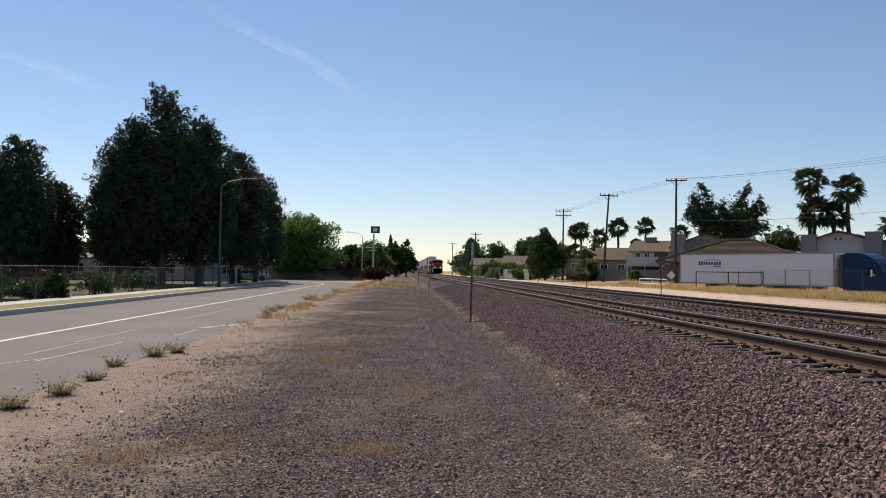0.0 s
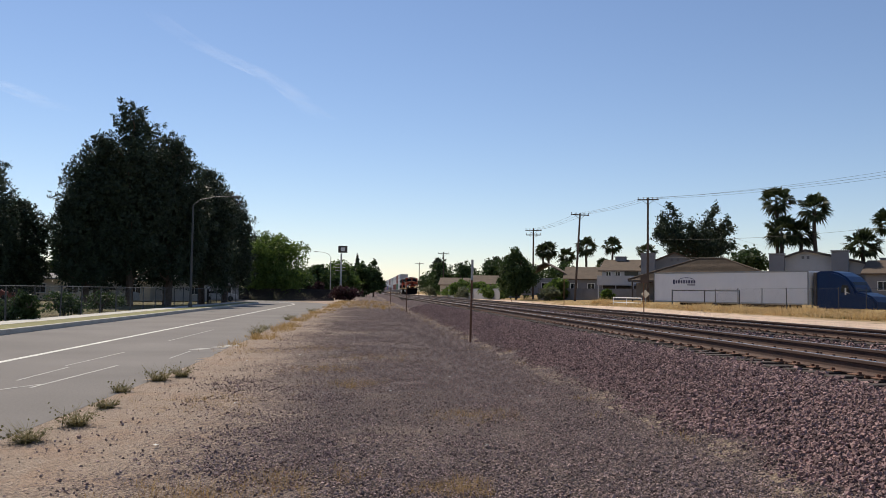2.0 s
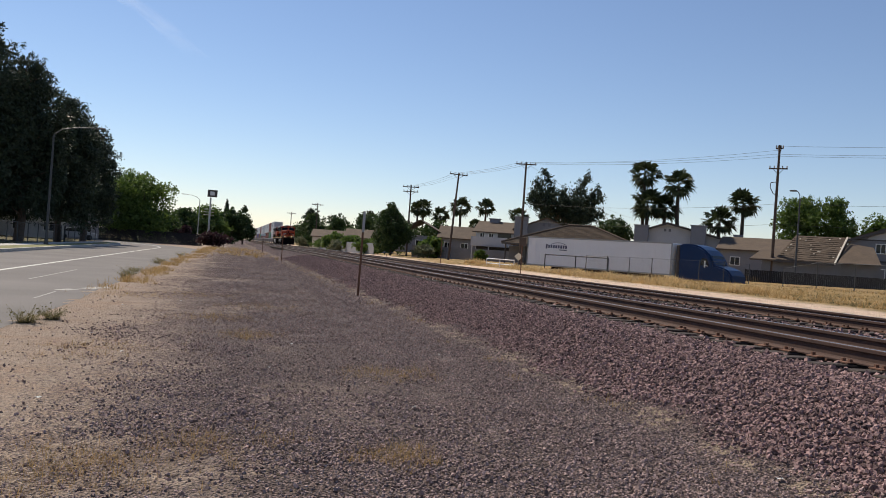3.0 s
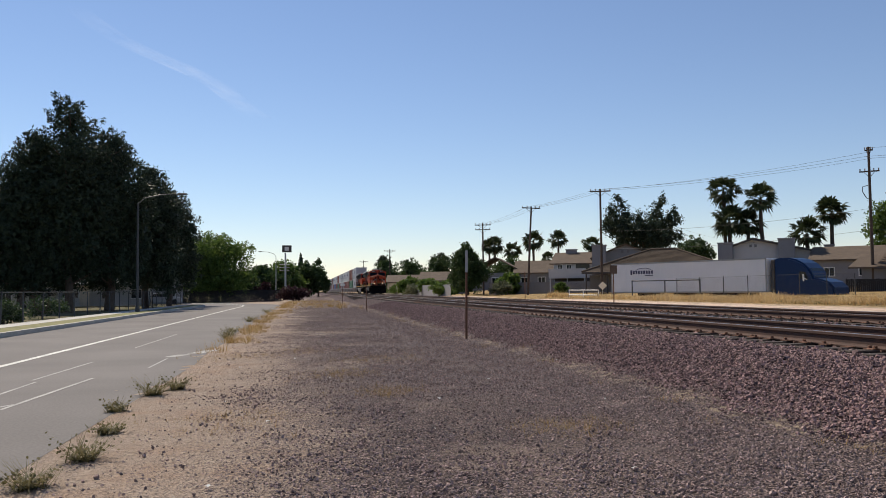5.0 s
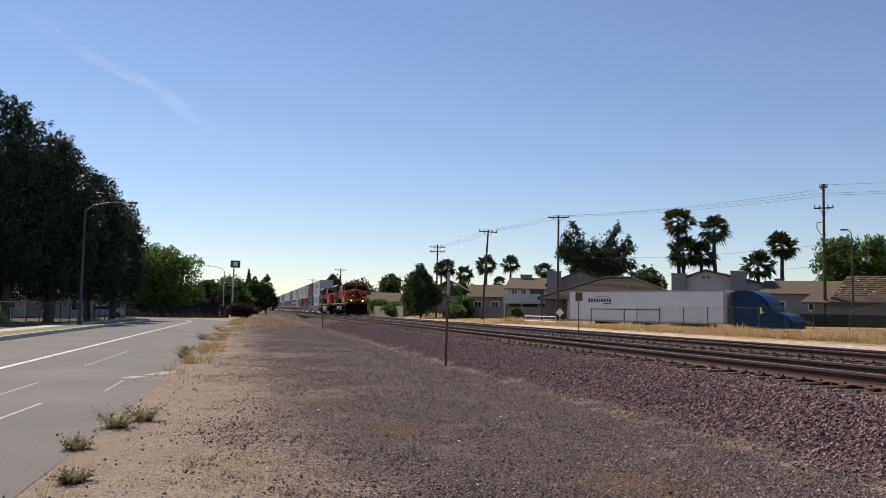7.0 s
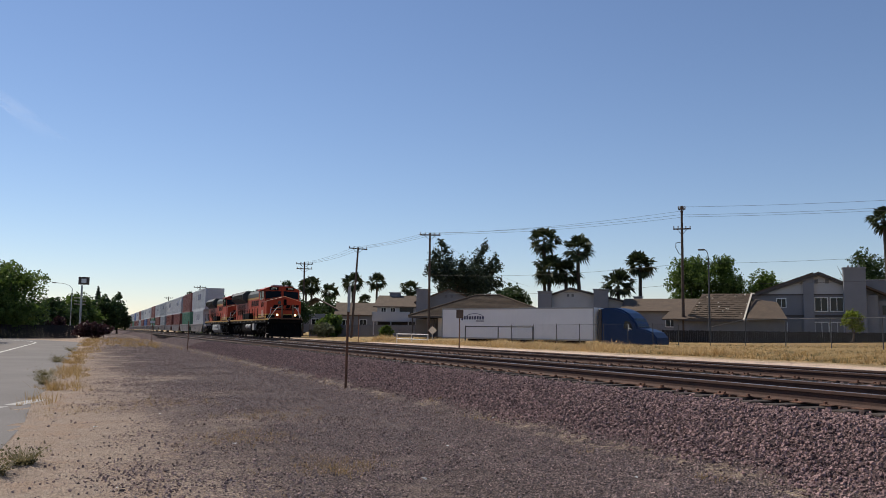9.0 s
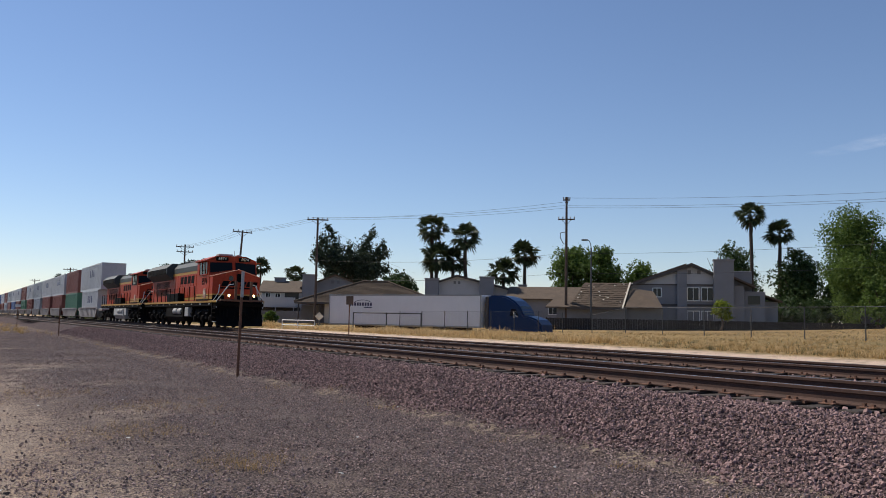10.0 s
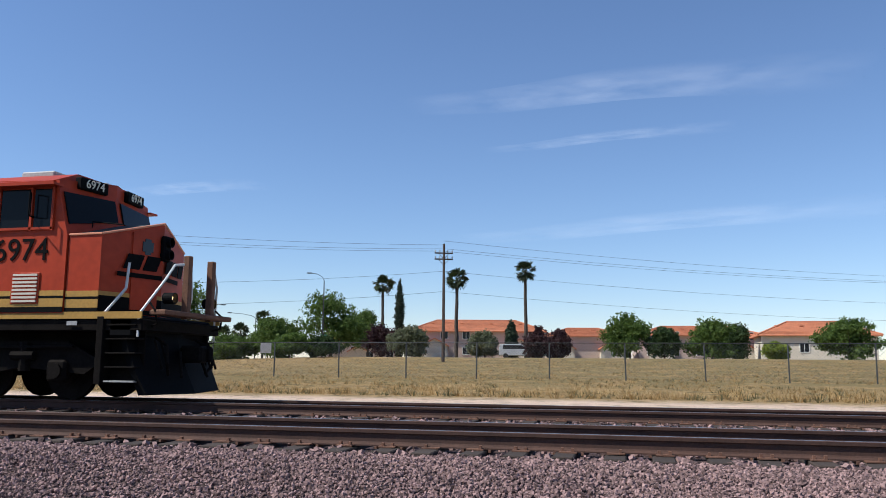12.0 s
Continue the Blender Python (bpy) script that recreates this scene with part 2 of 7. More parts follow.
M["leaf"] = leaf_mat("green_leaves", (0.055, 0.095, 0.02), (0.135, 0.20, 0.045), 0.45)
M["leafdark"] = leaf_mat("dark_leaves", (0.022, 0.045, 0.014), (0.06, 0.095, 0.028), 0.3)
M["leafyellow"] = leaf_mat("yellow_green_leaves", (0.12, 0.17, 0.02), (0.26, 0.30, 0.05), 0.4)
M["olive"] = leaf_mat("olive_leaves", (0.085, 0.1, 0.05), (0.19, 0.2, 0.12), 0.35)
M["purple"] = leaf_mat("purple_leaves", (0.03, 0.014, 0.018), (0.075, 0.035, 0.035), 0.3)
M["palm"] = leaf_mat("palm_fronds", (0.018, 0.032, 0.012), (0.055, 0.07, 0.027), 0.2)
M["straw"] = leaf_mat("dry_grass", (0.30, 0.19, 0.075), (0.48, 0.325, 0.145), 0.35)
M["gold"] = leaf_mat("golden_grass", (0.40, 0.27, 0.12), (0.66, 0.48, 0.25), 0.4)
M["weed"] = leaf_mat("green_grey_weed", (0.11, 0.10, 0.045), (0.23, 0.19, 0.09), 0.35)
M["stucco"] = mat("grey_stucco", (0.215, 0.215, 0.23), 0.9, var=0.1, scale=0.8, fine=30, bump=0.2)
# dark wall colour, used for painted shade on two houses as well
M["stuccodark"] = mat("dark_grey_wall_and_shade", (0.17, 0.17, 0.18), 0.9, var=0.15, scale=0.8, fine=30, bump=0.2)
M["cream"] = mat("cream_stucco", (0.62, 0.55, 0.45), 0.9, var=0.1, scale=0.8, fine=30, bump=0.2)
M["pink"] = mat("beige_stucco", (0.52, 0.40, 0.34), 0.9, var=0.1, scale=0.8, fine=30, bump=0.2)
M["white_wall"] = mat("white_stucco", (0.46, 0.46, 0.47), 0.9, var=0.08, scale=0.8, fine=30, bump=0.1)
M["shingle"] = mat("brown_shingle", (0.098, 0.068, 0.046), 0.9, var=0.3, scale=1.2, fine=12, bump=0.5, dist=0.03)
M["tile"] = mat("clay_roof_tile", (0.47, 0.17, 0.085), 0.85, var=0.3, scale=0.9, fine=9, bump=0.5, dist=0.05)
M["trim"] = mat("dark_trim", (0.07, 0.06, 0.055), 0.7, var=0.2, bump=0.05)
M["glass"] = glass_mat("dark_window_glass", (0.012, 0.014, 0.018), 0.12)
M["cabglass"] = glass_mat("tinted_cab_glass", (0.008, 0.01, 0.012), 0.1)
M["cabglass"].node_tree.nodes["Principled BSDF"].inputs["Specular IOR Level"].default_value = 0.1
M["fencewood"] = mat("dark_fence_boards", (0.022, 0.02, 0.02), 0.9, var=0.35, scale=2, fine=20, bump=0.3)
M["orange"] = mat("orange_paint", (0.37, 0.042, 0.014), 0.5, var=0.2, scale=0.8, fine=6, bump=0.03, spec=0.2)
M["edge"] = mat("lit_edge_tone", (0.62, 0.25, 0.14), 0.5, var=0.1, bump=0)
M["black"] = mat("black_paint", (0.005, 0.005, 0.0055), 0.7, var=0.3, scale=2, fine=18, bump=0.05, spec=0.06)
M["yellow"] = mat("yellow_paint", (0.42, 0.23, 0.04), 0.55, var=0.2, scale=2, fine=18, bump=0.03)
M["hood"] = mat("hood_green", (0.045, 0.05, 0.045), 0.6, var=0.25, scale=2, fine=18, bump=0.05)
M["tank"] = mat("grey_tank", (0.36, 0.35, 0.34), 0.6, var=0.2, scale=2, fine=18, bump=0.04)
M["under"] = mat("underframe", (0.010, 0.008, 0.007), 0.8, var=0.4, scale=3, fine=20, bump=0.1, spec=0.06)
M["railwhite"] = mat("white_rail_paint", (0.6, 0.6, 0.58), 0.5, var=0.15, scale=3, fine=20, bump=0.02)
M["c_white"] = mat("container_white", (0.46, 0.47, 0.49), 0.6, var=0.14, scale=0.7, fine=10, bump=0.05)
M["c_grey"] = mat("container_grey", (0.33, 0.35, 0.38), 0.6, var=0.14, scale=0.7, fine=10, bump=0.05)
M["c_red"] = mat("container_red", (0.19, 0.06, 0.05), 0.6, var=0.2, scale=0.7, fine=10, bump=0.05)
M["c_green"] = mat("container_green", (0.06, 0.17, 0.11), 0.6, var=0.2, scale=0.7, fine=10, bump=0.05)
M["c_blue"] = mat("container_blue", (0.06, 0.11, 0.26), 0.6, var=0.2, scale=0.7, fine=10, bump=0.05)
M["well"] = mat("well_car_grey", (0.30, 0.27, 0.26), 0.7, var=0.3, scale=1, fine=12, bump=0.08)
M["trailer"] = mat("white_trailer_skin", (0.72, 0.73, 0.75), 0.5, var=0.06, scale=0.6, fine=12, bump=0.02)
M["truckblue"] = mat("blue_truck_paint", (0.004, 0.026, 0.09), 0.35, var=0.1, scale=1, fine=12, bump=0, spec=0.25)
M["rubber"] = mat("tyre_rubber", (0.02, 0.02, 0.02), 0.85, var=0.2, bump=0.05)
M["logo"] = mat("navy_lettering", (0.04, 0.045, 0.10), 0.6, var=0.1, bump=0)
M["lamp"] = glow_mat("warm_headlight", (1.0, 0.66, 0.30), 5.0)
M["numeral"] = mat("cream_numeral", (0.75, 0.72, 0.6), 0.6, var=0.08, bump=0)
M["cloud"] = cloud_mat()
M["meshwire"] = mat("dull_fence_wire", (0.12, 0.12, 0.12), 0.7, 0.2, var=0.15, bump=0)
# dark steel of fences; on street lamps a shaded copy of the galvanised steel
M["darksteel"] = mat("dark_and_shaded_steel", (0.06, 0.062, 0.065), 0.6, 0.2, var=0.2, bump=0.03)


# ---- mesh helpers ----
def part(name, bm, material, parent=None, label="", smooth=False):
    me = bpy.data.meshes.new(name)
    bm.to_mesh(me)
    bm.free()
    for mm in material if isinstance(material, (list, tuple)) else (material,):
        me.materials.append(mm)
    if smooth:
        me.polygons.foreach_set("use_smooth", [True] * len(me.polygons))
    ob = new(name, me)
    if parent is not None:
        ob.parent = parent
    if label:
        ob["label"] = label
    return ob


def raw(name, verts, faces, material, parent=None, label="", smooth=False):
    me = bpy.data.meshes.new(name)
    v = np.asarray(verts, dtype=np.float32)
    fa = np.asarray(faces, dtype=np.int32)
    k = fa.shape[1]
    me.vertices.add(len(v))
    me.vertices.foreach_set("co", v.ravel())
    me.loops.add(fa.size)
    me.loops.foreach_set("vertex_index", fa.ravel())
    me.polygons.add(len(fa))
    me.polygons.foreach_set("loop_start", np.arange(0, fa.size, k, dtype=np.int32))
    me.update(calc_edges=True)
    me.materials.append(material)
    me.polygons.foreach_set("use_smooth", [bool(smooth)] * len(me.polygons))
    ob = new(name, me)
    if parent is not None:
        ob.parent = parent
    if label:
        ob["label"] = label
    return ob


def thing(name, m, label, category, group="", kind=""):
    ob = new(name)
    ob.empty_display_size = 0.3
    ob.matrix_basis = m
    return tagged(ob, label, category, group, kind)


def box(bm, c, s, bev=0.0, mi=0, m=None):
    r = bmesh.ops.create_cube(bm, size=1.0)
    vs = r["verts"]
    bmesh.ops.scale(bm, vec=s, verts=vs)
    bmesh.ops.translate(bm, vec=c, verts=vs)
    if bev:
        es = list({e for v in vs for e in v.link_edges})
        q = bmesh.ops.bevel(bm, geom=es, offset=bev, segments=1, affect="EDGES")
        vs = list({v for fc in q["faces"] for v in fc.verts} | {v for v in vs if v.is_valid})
    if m is not None:
        bmesh.ops.transform(bm, matrix=m, verts=vs)
    if mi:
        for fc in {fc for v in vs for fc in v.link_faces}:
            fc.material_index = mi
    return vs


def rod(bm, a, b, r0, r1=None, seg=8, mi=0):
    a, b = Vector(a), Vector(b)
    r1 = r0 if r1 is None else r1
    d = b - a
    q = bmesh.ops.create_cone(bm, cap_ends=True, segments=seg, radius1=r0, radius2=r1, depth=d.length)
    m = Matrix.Translation((a + b) / 2) @ d.to_track_quat("Z", "Y").to_matrix().to_4x4()
    bmesh.ops.transform(bm, matrix=m, verts=q["verts"])
    if mi:
        for fc in {fc for v in q["verts"] for fc in v.link_faces}:
            fc.material_index = mi
    return q["verts"]


def prism(bm, pts, d, mi=0):
    """A closed polygon of 3D points pushed along d."""
    a = [bm.verts.new(p) for p in pts]
    b = [bm.verts.new(Vector(p) + Vector(d)) for p in pts]
    fs = [bm.faces.new(a), bm.faces.new(b[::-1])]
    for i in range(len(a)):
        j = (i + 1) % len(a)
        fs.append(bm.faces.new((a[j], a[i], b[i], b[j])))
    for fc in fs:
        fc.material_index = mi
    bmesh.ops.recalc_face_normals(bm, faces=fs)
    return a + b


def B():
    return bmesh.new()


# ---- ground ----
FAR = 5.11  # near rail of the far track; the near rail of the near track is at x = 0, rail heads at z = 0
GAUGE = 1.5


def sstep(v, a, b):
    t = np.clip((v - a) / (b - a), 0, 1)
    return t * t * (3 - 2 * t)


def ground_z(x, y):
    x, y = np.asarray(x, float), np.asarray(y, float)
    z = -0.78 + 0.06 * sstep(x, -12, -4)
    z = z + 0.48 * sstep(x, -3.4, -0.95)
    z = z - 0.06 * sstep(x, 2.1, 3.0) + 0.06 * sstep(x, 3.6, 4.5)
    z = z - 0.10 * sstep(x, 7.2, 9.0)
    z = z + 0.40 * sstep(x, 12, 33)
    k = 1 - 0.75 * sstep(y, 42, 78)
    z = z + 1.75 * sstep(x, 33, 100) * k + 0.006 * np.clip(x - 100, 0, 200)
    # the sunken street in which the truck stands
    dx, dy = x - 25.4, y - 71.7
    side, along = np.abs(dx * 0.88 + dy * 0.47 - 0.6), dx * 0.47 - dy * 0.88
    z = z - 1.05 * sstep(side, 5.5, 2.6) * sstep(along, 22, 15)
    return z


def gz(x, y):
    return float(ground_z(x, y))


def build_ground():
    def axis(dense):
        far = [4500, 2500, 1500, 900, 600, 420]
        return sorted(set([-v for v in far] + list(dense) + far))

    xs = axis(list(np.arange(-300, -60, 30)) + list(np.arange(-60, -12, 3.0)) + list(np.arange(-12, 9.5, 0.25)) + list(np.arange(9.5, 36, 0.75)) + list(np.arange(36, 110, 4.0)) + list(np.arange(110, 330, 30)))
    ys = axis(list(np.arange(-330, -60, 30)) + list(np.arange(-60, 0, 5.0)) + list(np.arange(0, 36, 0.4)) + list(np.arange(36, 100, 2.0)) + list(np.arange(100, 330, 15)))
    X, Y = np.meshgrid(xs, ys, indexing="ij")
    Z = ground_z(X, Y)
    rng = np.random.default_rng(4)
    near = (X > -12) & (X < 9) & (Y > -2) & (Y < 40)
    Z = Z + near * rng.normal(0, 0.003, Z.shape) * (X < 30)
    v = np.stack([X, Y, Z], -1).reshape(-1, 3)
    nx, ny = len(xs), len(ys)
    i, j = np.meshgrid(np.arange(nx - 1), np.arange(ny - 1), indexing="ij")
    a = (i * ny + j).ravel()
    ob = raw("ground", v, np.stack([a, a + ny, a + ny + 1, a + 1], -1), M["ground"], smooth=True)
    tagged(ob, "grey gravel, ballast and bare tan earth beside the railway", "ground", kind="structure")


build_ground()


# ---- road ----
def strip(name, pts_l, pts_r, z_off, material, thick=0.0, parent=None, label=""):
    """A band between two lines of (x, y), laid on the ground's height at z_off."""
    bm = B()
    top = [[bm.verts.new((x, y, z_off)) for x, y in side] for side in (pts_l, pts_r)]
    for i in range(len(pts_l) - 1):
        bm.faces.new((top[0][i], top[1][i], top[1][i + 1], top[0][i + 1]))
    if thick:
        r = bmesh.ops.extrude_face_region(bm, geom=bm.faces[:])
        bmesh.ops.translate(bm, vec=(0, 0, -thick), verts=[g for g in r["geom"] if isinstance(g, bmesh.types.BMVert)])
    bmesh.ops.recalc_face_normals(bm, faces=bm.faces[:])
    ob = part(name, bm, material, parent, label)
    return ob


def road_line(x0, y):
    """The street runs straight beside the track and then bends away to the left."""
    s = max(0.0, y - 88.0)
    return (x0 - 0.011 * s * s, y)


def build_road():
    ys = list(np.arange(-60, 88, 4.0)) + list(np.arange(88, 130, 3.0))
    rng = random.Random(5)
    left = [road_line(-17.75, y) for y in ys]
    ragged = [(road_line(-10.0 + 0.28 * noise.noise((0, y * 0.33, 2)) + rng.uniform(-0.08, 0.08), y)) for y in ys]
    tagged(strip("road", left, ragged, -0.768, M["asphalt"]), "worn grey asphalt street with patched cracks", "road", kind="structure")
    # the stripe between parking lane and traffic, worn lines and old marks
    def seg(name, x0, x1, y0, y1, w, label, m="faint_line"):
        n = max(2, int((y1 - y0) / 3) + 1)
        yy = [y0 + (y1 - y0) * i / (n - 1) for i in range(n)]
        xx = [x0 + (x1 - x0) * i / (n - 1) for i in range(n)]
        a = [road_line(x - w / 2, y) for x, y in zip(xx, yy)]
        b = [road_line(x + w / 2, y) for x, y in zip(xx, yy)]
        tagged(strip(name, a, b, -0.764, M[m]), label, "road marking", kind="structure")

    seg("lane_line", -13.75, -13.85, -40, 118, 0.16, "continuous worn white lane line on asphalt", "paint_line")
    for x0, x1, y0, y1, w in ((-12.1, -12.1, 15.2, 17.6, 0.05), (-12.25, -12.15, 17.9, 21.5, 0.05), (-11.5, -11.3, 14.2, 18.0, 0.06), (-11.9, -11.5, 13.8, 14.7, 0.06), (-12.15, -12.1, 26, 33, 0.05), (-10.7, -10.7, 19.8, 22.0, 0.04), (-10.3, -9.9, 23.4, 24.6, 0.35), (-10.7, -10.5, 22.5, 23.1, 0.3), (-12.2, -12.2, 8.0, 9.3, 0.06)):
        seg("worn_mark", x0, x1, y0, y1, w, "faded pale line on asphalt")
    ky = [y for y in ys if y < 96]
    kerb = strip("kerb", [road_line(-17.95, y) for y in ky], [road_line(-17.75, y) for y in ky], -0.60, M["concrete"], 0.3)
    tagged(kerb, "grey concrete kerb along the street", "kerb", kind="structure")
    tagged(strip("verge", [road_line(-19.3, y) for y in ky], [road_line(-17.95, y) for y in ky], -0.605, M["verge"], 0.3), "dry green grass verge behind the kerb", "verge", kind="structure")
    tagged(strip("pavement", [road_line(-20.5, y) for y in ky], [road_line(-19.3, y) for y in ky], -0.598, M["concrete"], 0.3), "pale concrete pavement", "pavement", kind="structure")


build_road()


# ---- tracks ----
def rail_mesh(name, x, parent):
    prof = [(-0.076, -0.186), (0.076, -0.186), (0.076, -0.172), (0.02, -0.155), (0.012, -0.14), (0.012, -0.055), (0.036, -0.042), (0.037, -0.008), (0.028, 0.0), (-0.028, 0.0), (-0.037, -0.008), (-0.036, -0.042), (-0.012, -0.055), (-0.012, -0.14), (-0.02, -0.155), (-0.076, -0.172)]
    bm = B()
    ys = [-200] + list(np.arange(-40, 200, 20)) + [400, 900, 2500]
    rings = [[bm.verts.new((x + px, y, pz)) for px, pz in prof] for y in ys]
    n = len(prof)
    for r0, r1 in zip(rings, rings[1:]):
        for i in range(n):
            j = (i + 1) % n
            fc = bm.faces.new((r0[i], r0[j], r1[j], r1[i]))
            fc.material_index = 1 if i == 8 else 0
    bmesh.ops.recalc_face_normals(bm, faces=bm.faces[:])
    return part(name, bm, [M["rust"], M["polish"]], parent, "rusty brown steel rail with a polished head")


def build_track(name, x0):
    tr = thing(name, pose(0, 0, 0), "standard-gauge railway track on dark timber ties", "railway track", kind="structure")
    rail_mesh("rail", x0, tr)
    rail_mesh("rail", x0 + GAUGE, tr)
    rng = random.Random(int(x0 * 10) + 3)
    bm = B()
    box(bm, (0, 0, -0.09), (2.6, 0.225, 0.18), 0.012)
    tie0 = part("tie", bm, M["tie"], tr)
    tie0.location = (x0 + 0.75, -9.0, -0.186)
    for i in range(1, 140):
        t = tie0.copy()
        scene.collection.objects.link(t)
        t.location = (x0 + 0.75 + rng.uniform(-0.05, 0.05), -9.0 + 0.5 * i + rng.uniform(-0.03, 0.03), -0.188 - rng.random() * 0.012)
        t.rotation_euler = (0, 0, rng.uniform(-0.012, 0.012))
    v, fc = [], []
    cube = [(a, b, c) for a in (-1, 1) for b in (-1, 1) for c in (-1, 1)]
    qf = [(0, 1, 3, 2), (4, 6, 7, 5), (0, 4, 5, 1), (2, 3, 7, 6), (0, 2, 6, 4), (1, 5, 7, 3)]

    def add(c, s):
        k = len(v)
        v.extend([(c[0] + s[0] / 2 * p[0], c[1] + s[1] / 2 * p[1], c[2] + s[2] / 2 * p[2]) for p in cube])
        fc.extend([tuple(k + i for i in q) for q in qf])

    for i in range(140, 900):
        add((x0 + 0.75 + rng.uniform(-0.05, 0.05), -9.0 + 0.5 * i, -0.27), (2.6, 0.225, 0.18))
    for i in range(1, 60):
        add((x0 + 0.75, -9.0 - 0.5 * i, -0.27), (2.6, 0.225, 0.18))
    ob = raw("tie_row", v, fc, M["tie"], tr)
    ob["kind"] = "stuff"
    v, fc = [], []
    for i in range(0, 140):
        for rx in (x0, x0 + GAUGE):
            y = -9.0 + 0.5 * i
            add((rx, y, -0.181), (0.36, 0.19, 0.014))
            for sx in (-0.105, 0.105):
                for sy in (-0.05, 0.06):
                    if rng.random() < 0.75:
                        add((rx + sx, y + sy, -0.165 + rng.random() * 0.012), (0.045, 0.03, 0.035))
            if i % 2 == 0:
                for sy in (-0.15, 0.15):
                    add((rx, y + sy, -0.20), (0.2, 0.03, 0.03))
    ob = raw("tie_plates", v, fc, M["plate"], tr)
    ob["kind"] = "stuff"
    return tr


build_track("track_1", 0.0)
build_track("track_2", FAR)


# ---- loose stone ----
def stones(name, n, region, size, material, label, seed, keep=None, lift=0.25, chip=False):
    rng = np.random.default_rng(seed)
    x0, x1, y0, y1 = region
    x = rng.uniform(x0, x1, n)
    y = y0 - 3.0 + 3.0 * ((y1 - y0 + 3.0) / 3.0) ** rng.random(n)
    if keep is not None:
        ok = keep(x, y, rng)
        x, y = x[ok], y[ok]
    n = len(x)
    ico = np.array([(a, b, c) for a in (-1, 1) for b in (-1, 1) for c in (-1, 1)], float)
    faces = np.array([(0, 1, 3), (0, 3, 2), (4, 6, 7), (4, 7, 5), (0, 4, 5), (0, 5, 1), (2, 3, 7), (2, 7, 6), (0, 2, 6), (0, 6, 4), (1, 5, 7), (1, 7, 3)])
    if chip:
        ico = np.array([(1, 0, 0), (-1, 0, 0), (0, 1, 0), (0, -1, 0), (0, 0, 1), (0, 0, -1)], float) * 1.3
        faces = np.array([(0, 2, 4), (2, 1, 4), (1, 3, 4), (3, 0, 4), (2, 0, 5), (1, 2, 5), (3, 1, 5), (0, 3, 5)])
    m = len(ico)
    s = rng.uniform(size[0], size[1], (n, 1, 1)) * rng.uniform(0.72, 1.2, (n, 1, 3)) * 0.5
    v = ico[None] * s * rng.uniform(0.66, 1.06, (n, m, 3))
    q = rng.normal(size=(n, 4))
    q /= np.linalg.norm(q, axis=1, keepdims=True)
    w, a, b, c = q.T
    R = np.stack([1 - 2 * (b * b + c * c), 2 * (a * b - c * w), 2 * (a * c + b * w), 2 * (a * b + c * w), 1 - 2 * (a * a + c * c), 2 * (b * c - a * w), 2 * (a * c - b * w), 2 * (b * c + a * w), 1 - 2 * (a * a + b * b)], -1).reshape(n, 3, 3)
    v = np.einsum("nij,nkj->nki", R, v)
    z = ground_z(x, y) + s[:, 0, 0] * (lift * rng.uniform(-0.6, 2.2, n) if chip else rng.uniform(-0.3, 1.5, n))
    v = v + np.stack([x, y, z], -1)[:, None]
    fa = (faces[None] + m * np.arange(n)[:, None, None]).reshape(-1, 3)
    ob = raw(name, v.reshape(-1, 3), fa, material)
    tagged(ob, label, "stones", kind="stuff")
    return ob


def on_ballast(x, y, rng):
    edge = -2.78 + 0.16 * np.sin(y * 1.3) * np.sin(y * 0.37 + 1) + 0.1 * np.sin(y * 3.1) + rng.normal(0, 0.12, len(x))
    return x > edge


def clear_of_rails(x, y, rng):
    ok = np.ones(len(x), bool)
    for r in (0, GAUGE, FAR, FAR + GAUGE):
        ok &= np.abs(x - r) > 0.2
    frac = np.abs(((y + 9.0) / 0.5 + 0.5) % 1.0 - 0.5) * 0.5
    on_track = ((x > -0.6) & (x < 2.1)) | ((x > FAR - 0.6) & (x < FAR + 2.1))
    return ok & (~on_track | (frac > 0.13) | (rng.random(len(x)) < 0.06))


def value_noise(x, y, f, seed):
    """Smooth random values between 0 and 1 over the plan."""
    def at(i, j):
        q = np.sin(i * 127.1 + j * 311.7 + seed * 74.7) * 43758.5453
        return q - np.floor(q)

    u, w = x * f, y * f
    i, j = np.floor(u), np.floor(w)
    a, b = u - i, w - j
    a, b = a * a * (3 - 2 * a), b * b * (3 - 2 * b)
    return (at(i, j) * (1 - a) + at(i + 1, j) * a) * (1 - b) + (at(i, j + 1) * (1 - a) + at(i + 1, j + 1) * a) * b


def on_gravel(x, y, rng):
    k = x + 2.4 * (value_noise(x, y, 0.45, 1) - 0.5) + 1.6 * (value_noise(x, y, 1.7, 2) - 0.5)
    bare = (value_noise(x, y, 0.7, 5) + 0.5 * value_noise(x * 1.6, y * 0.5, 1.3, 8) > 0.86) & (x < -4.6)
    bare |= (rng.random(len(x)) < 0.55) & (np.abs(x + 3.02 + 0.25 * (value_noise(x, y, 0.8, 3) - 0.5)) < 0.16)
    return (rng.random(len(x)) < np.clip((k + 8.7) / 1.8, 0.035, 1)) & (~bare | (rng.random(len(x)) < 0.35))


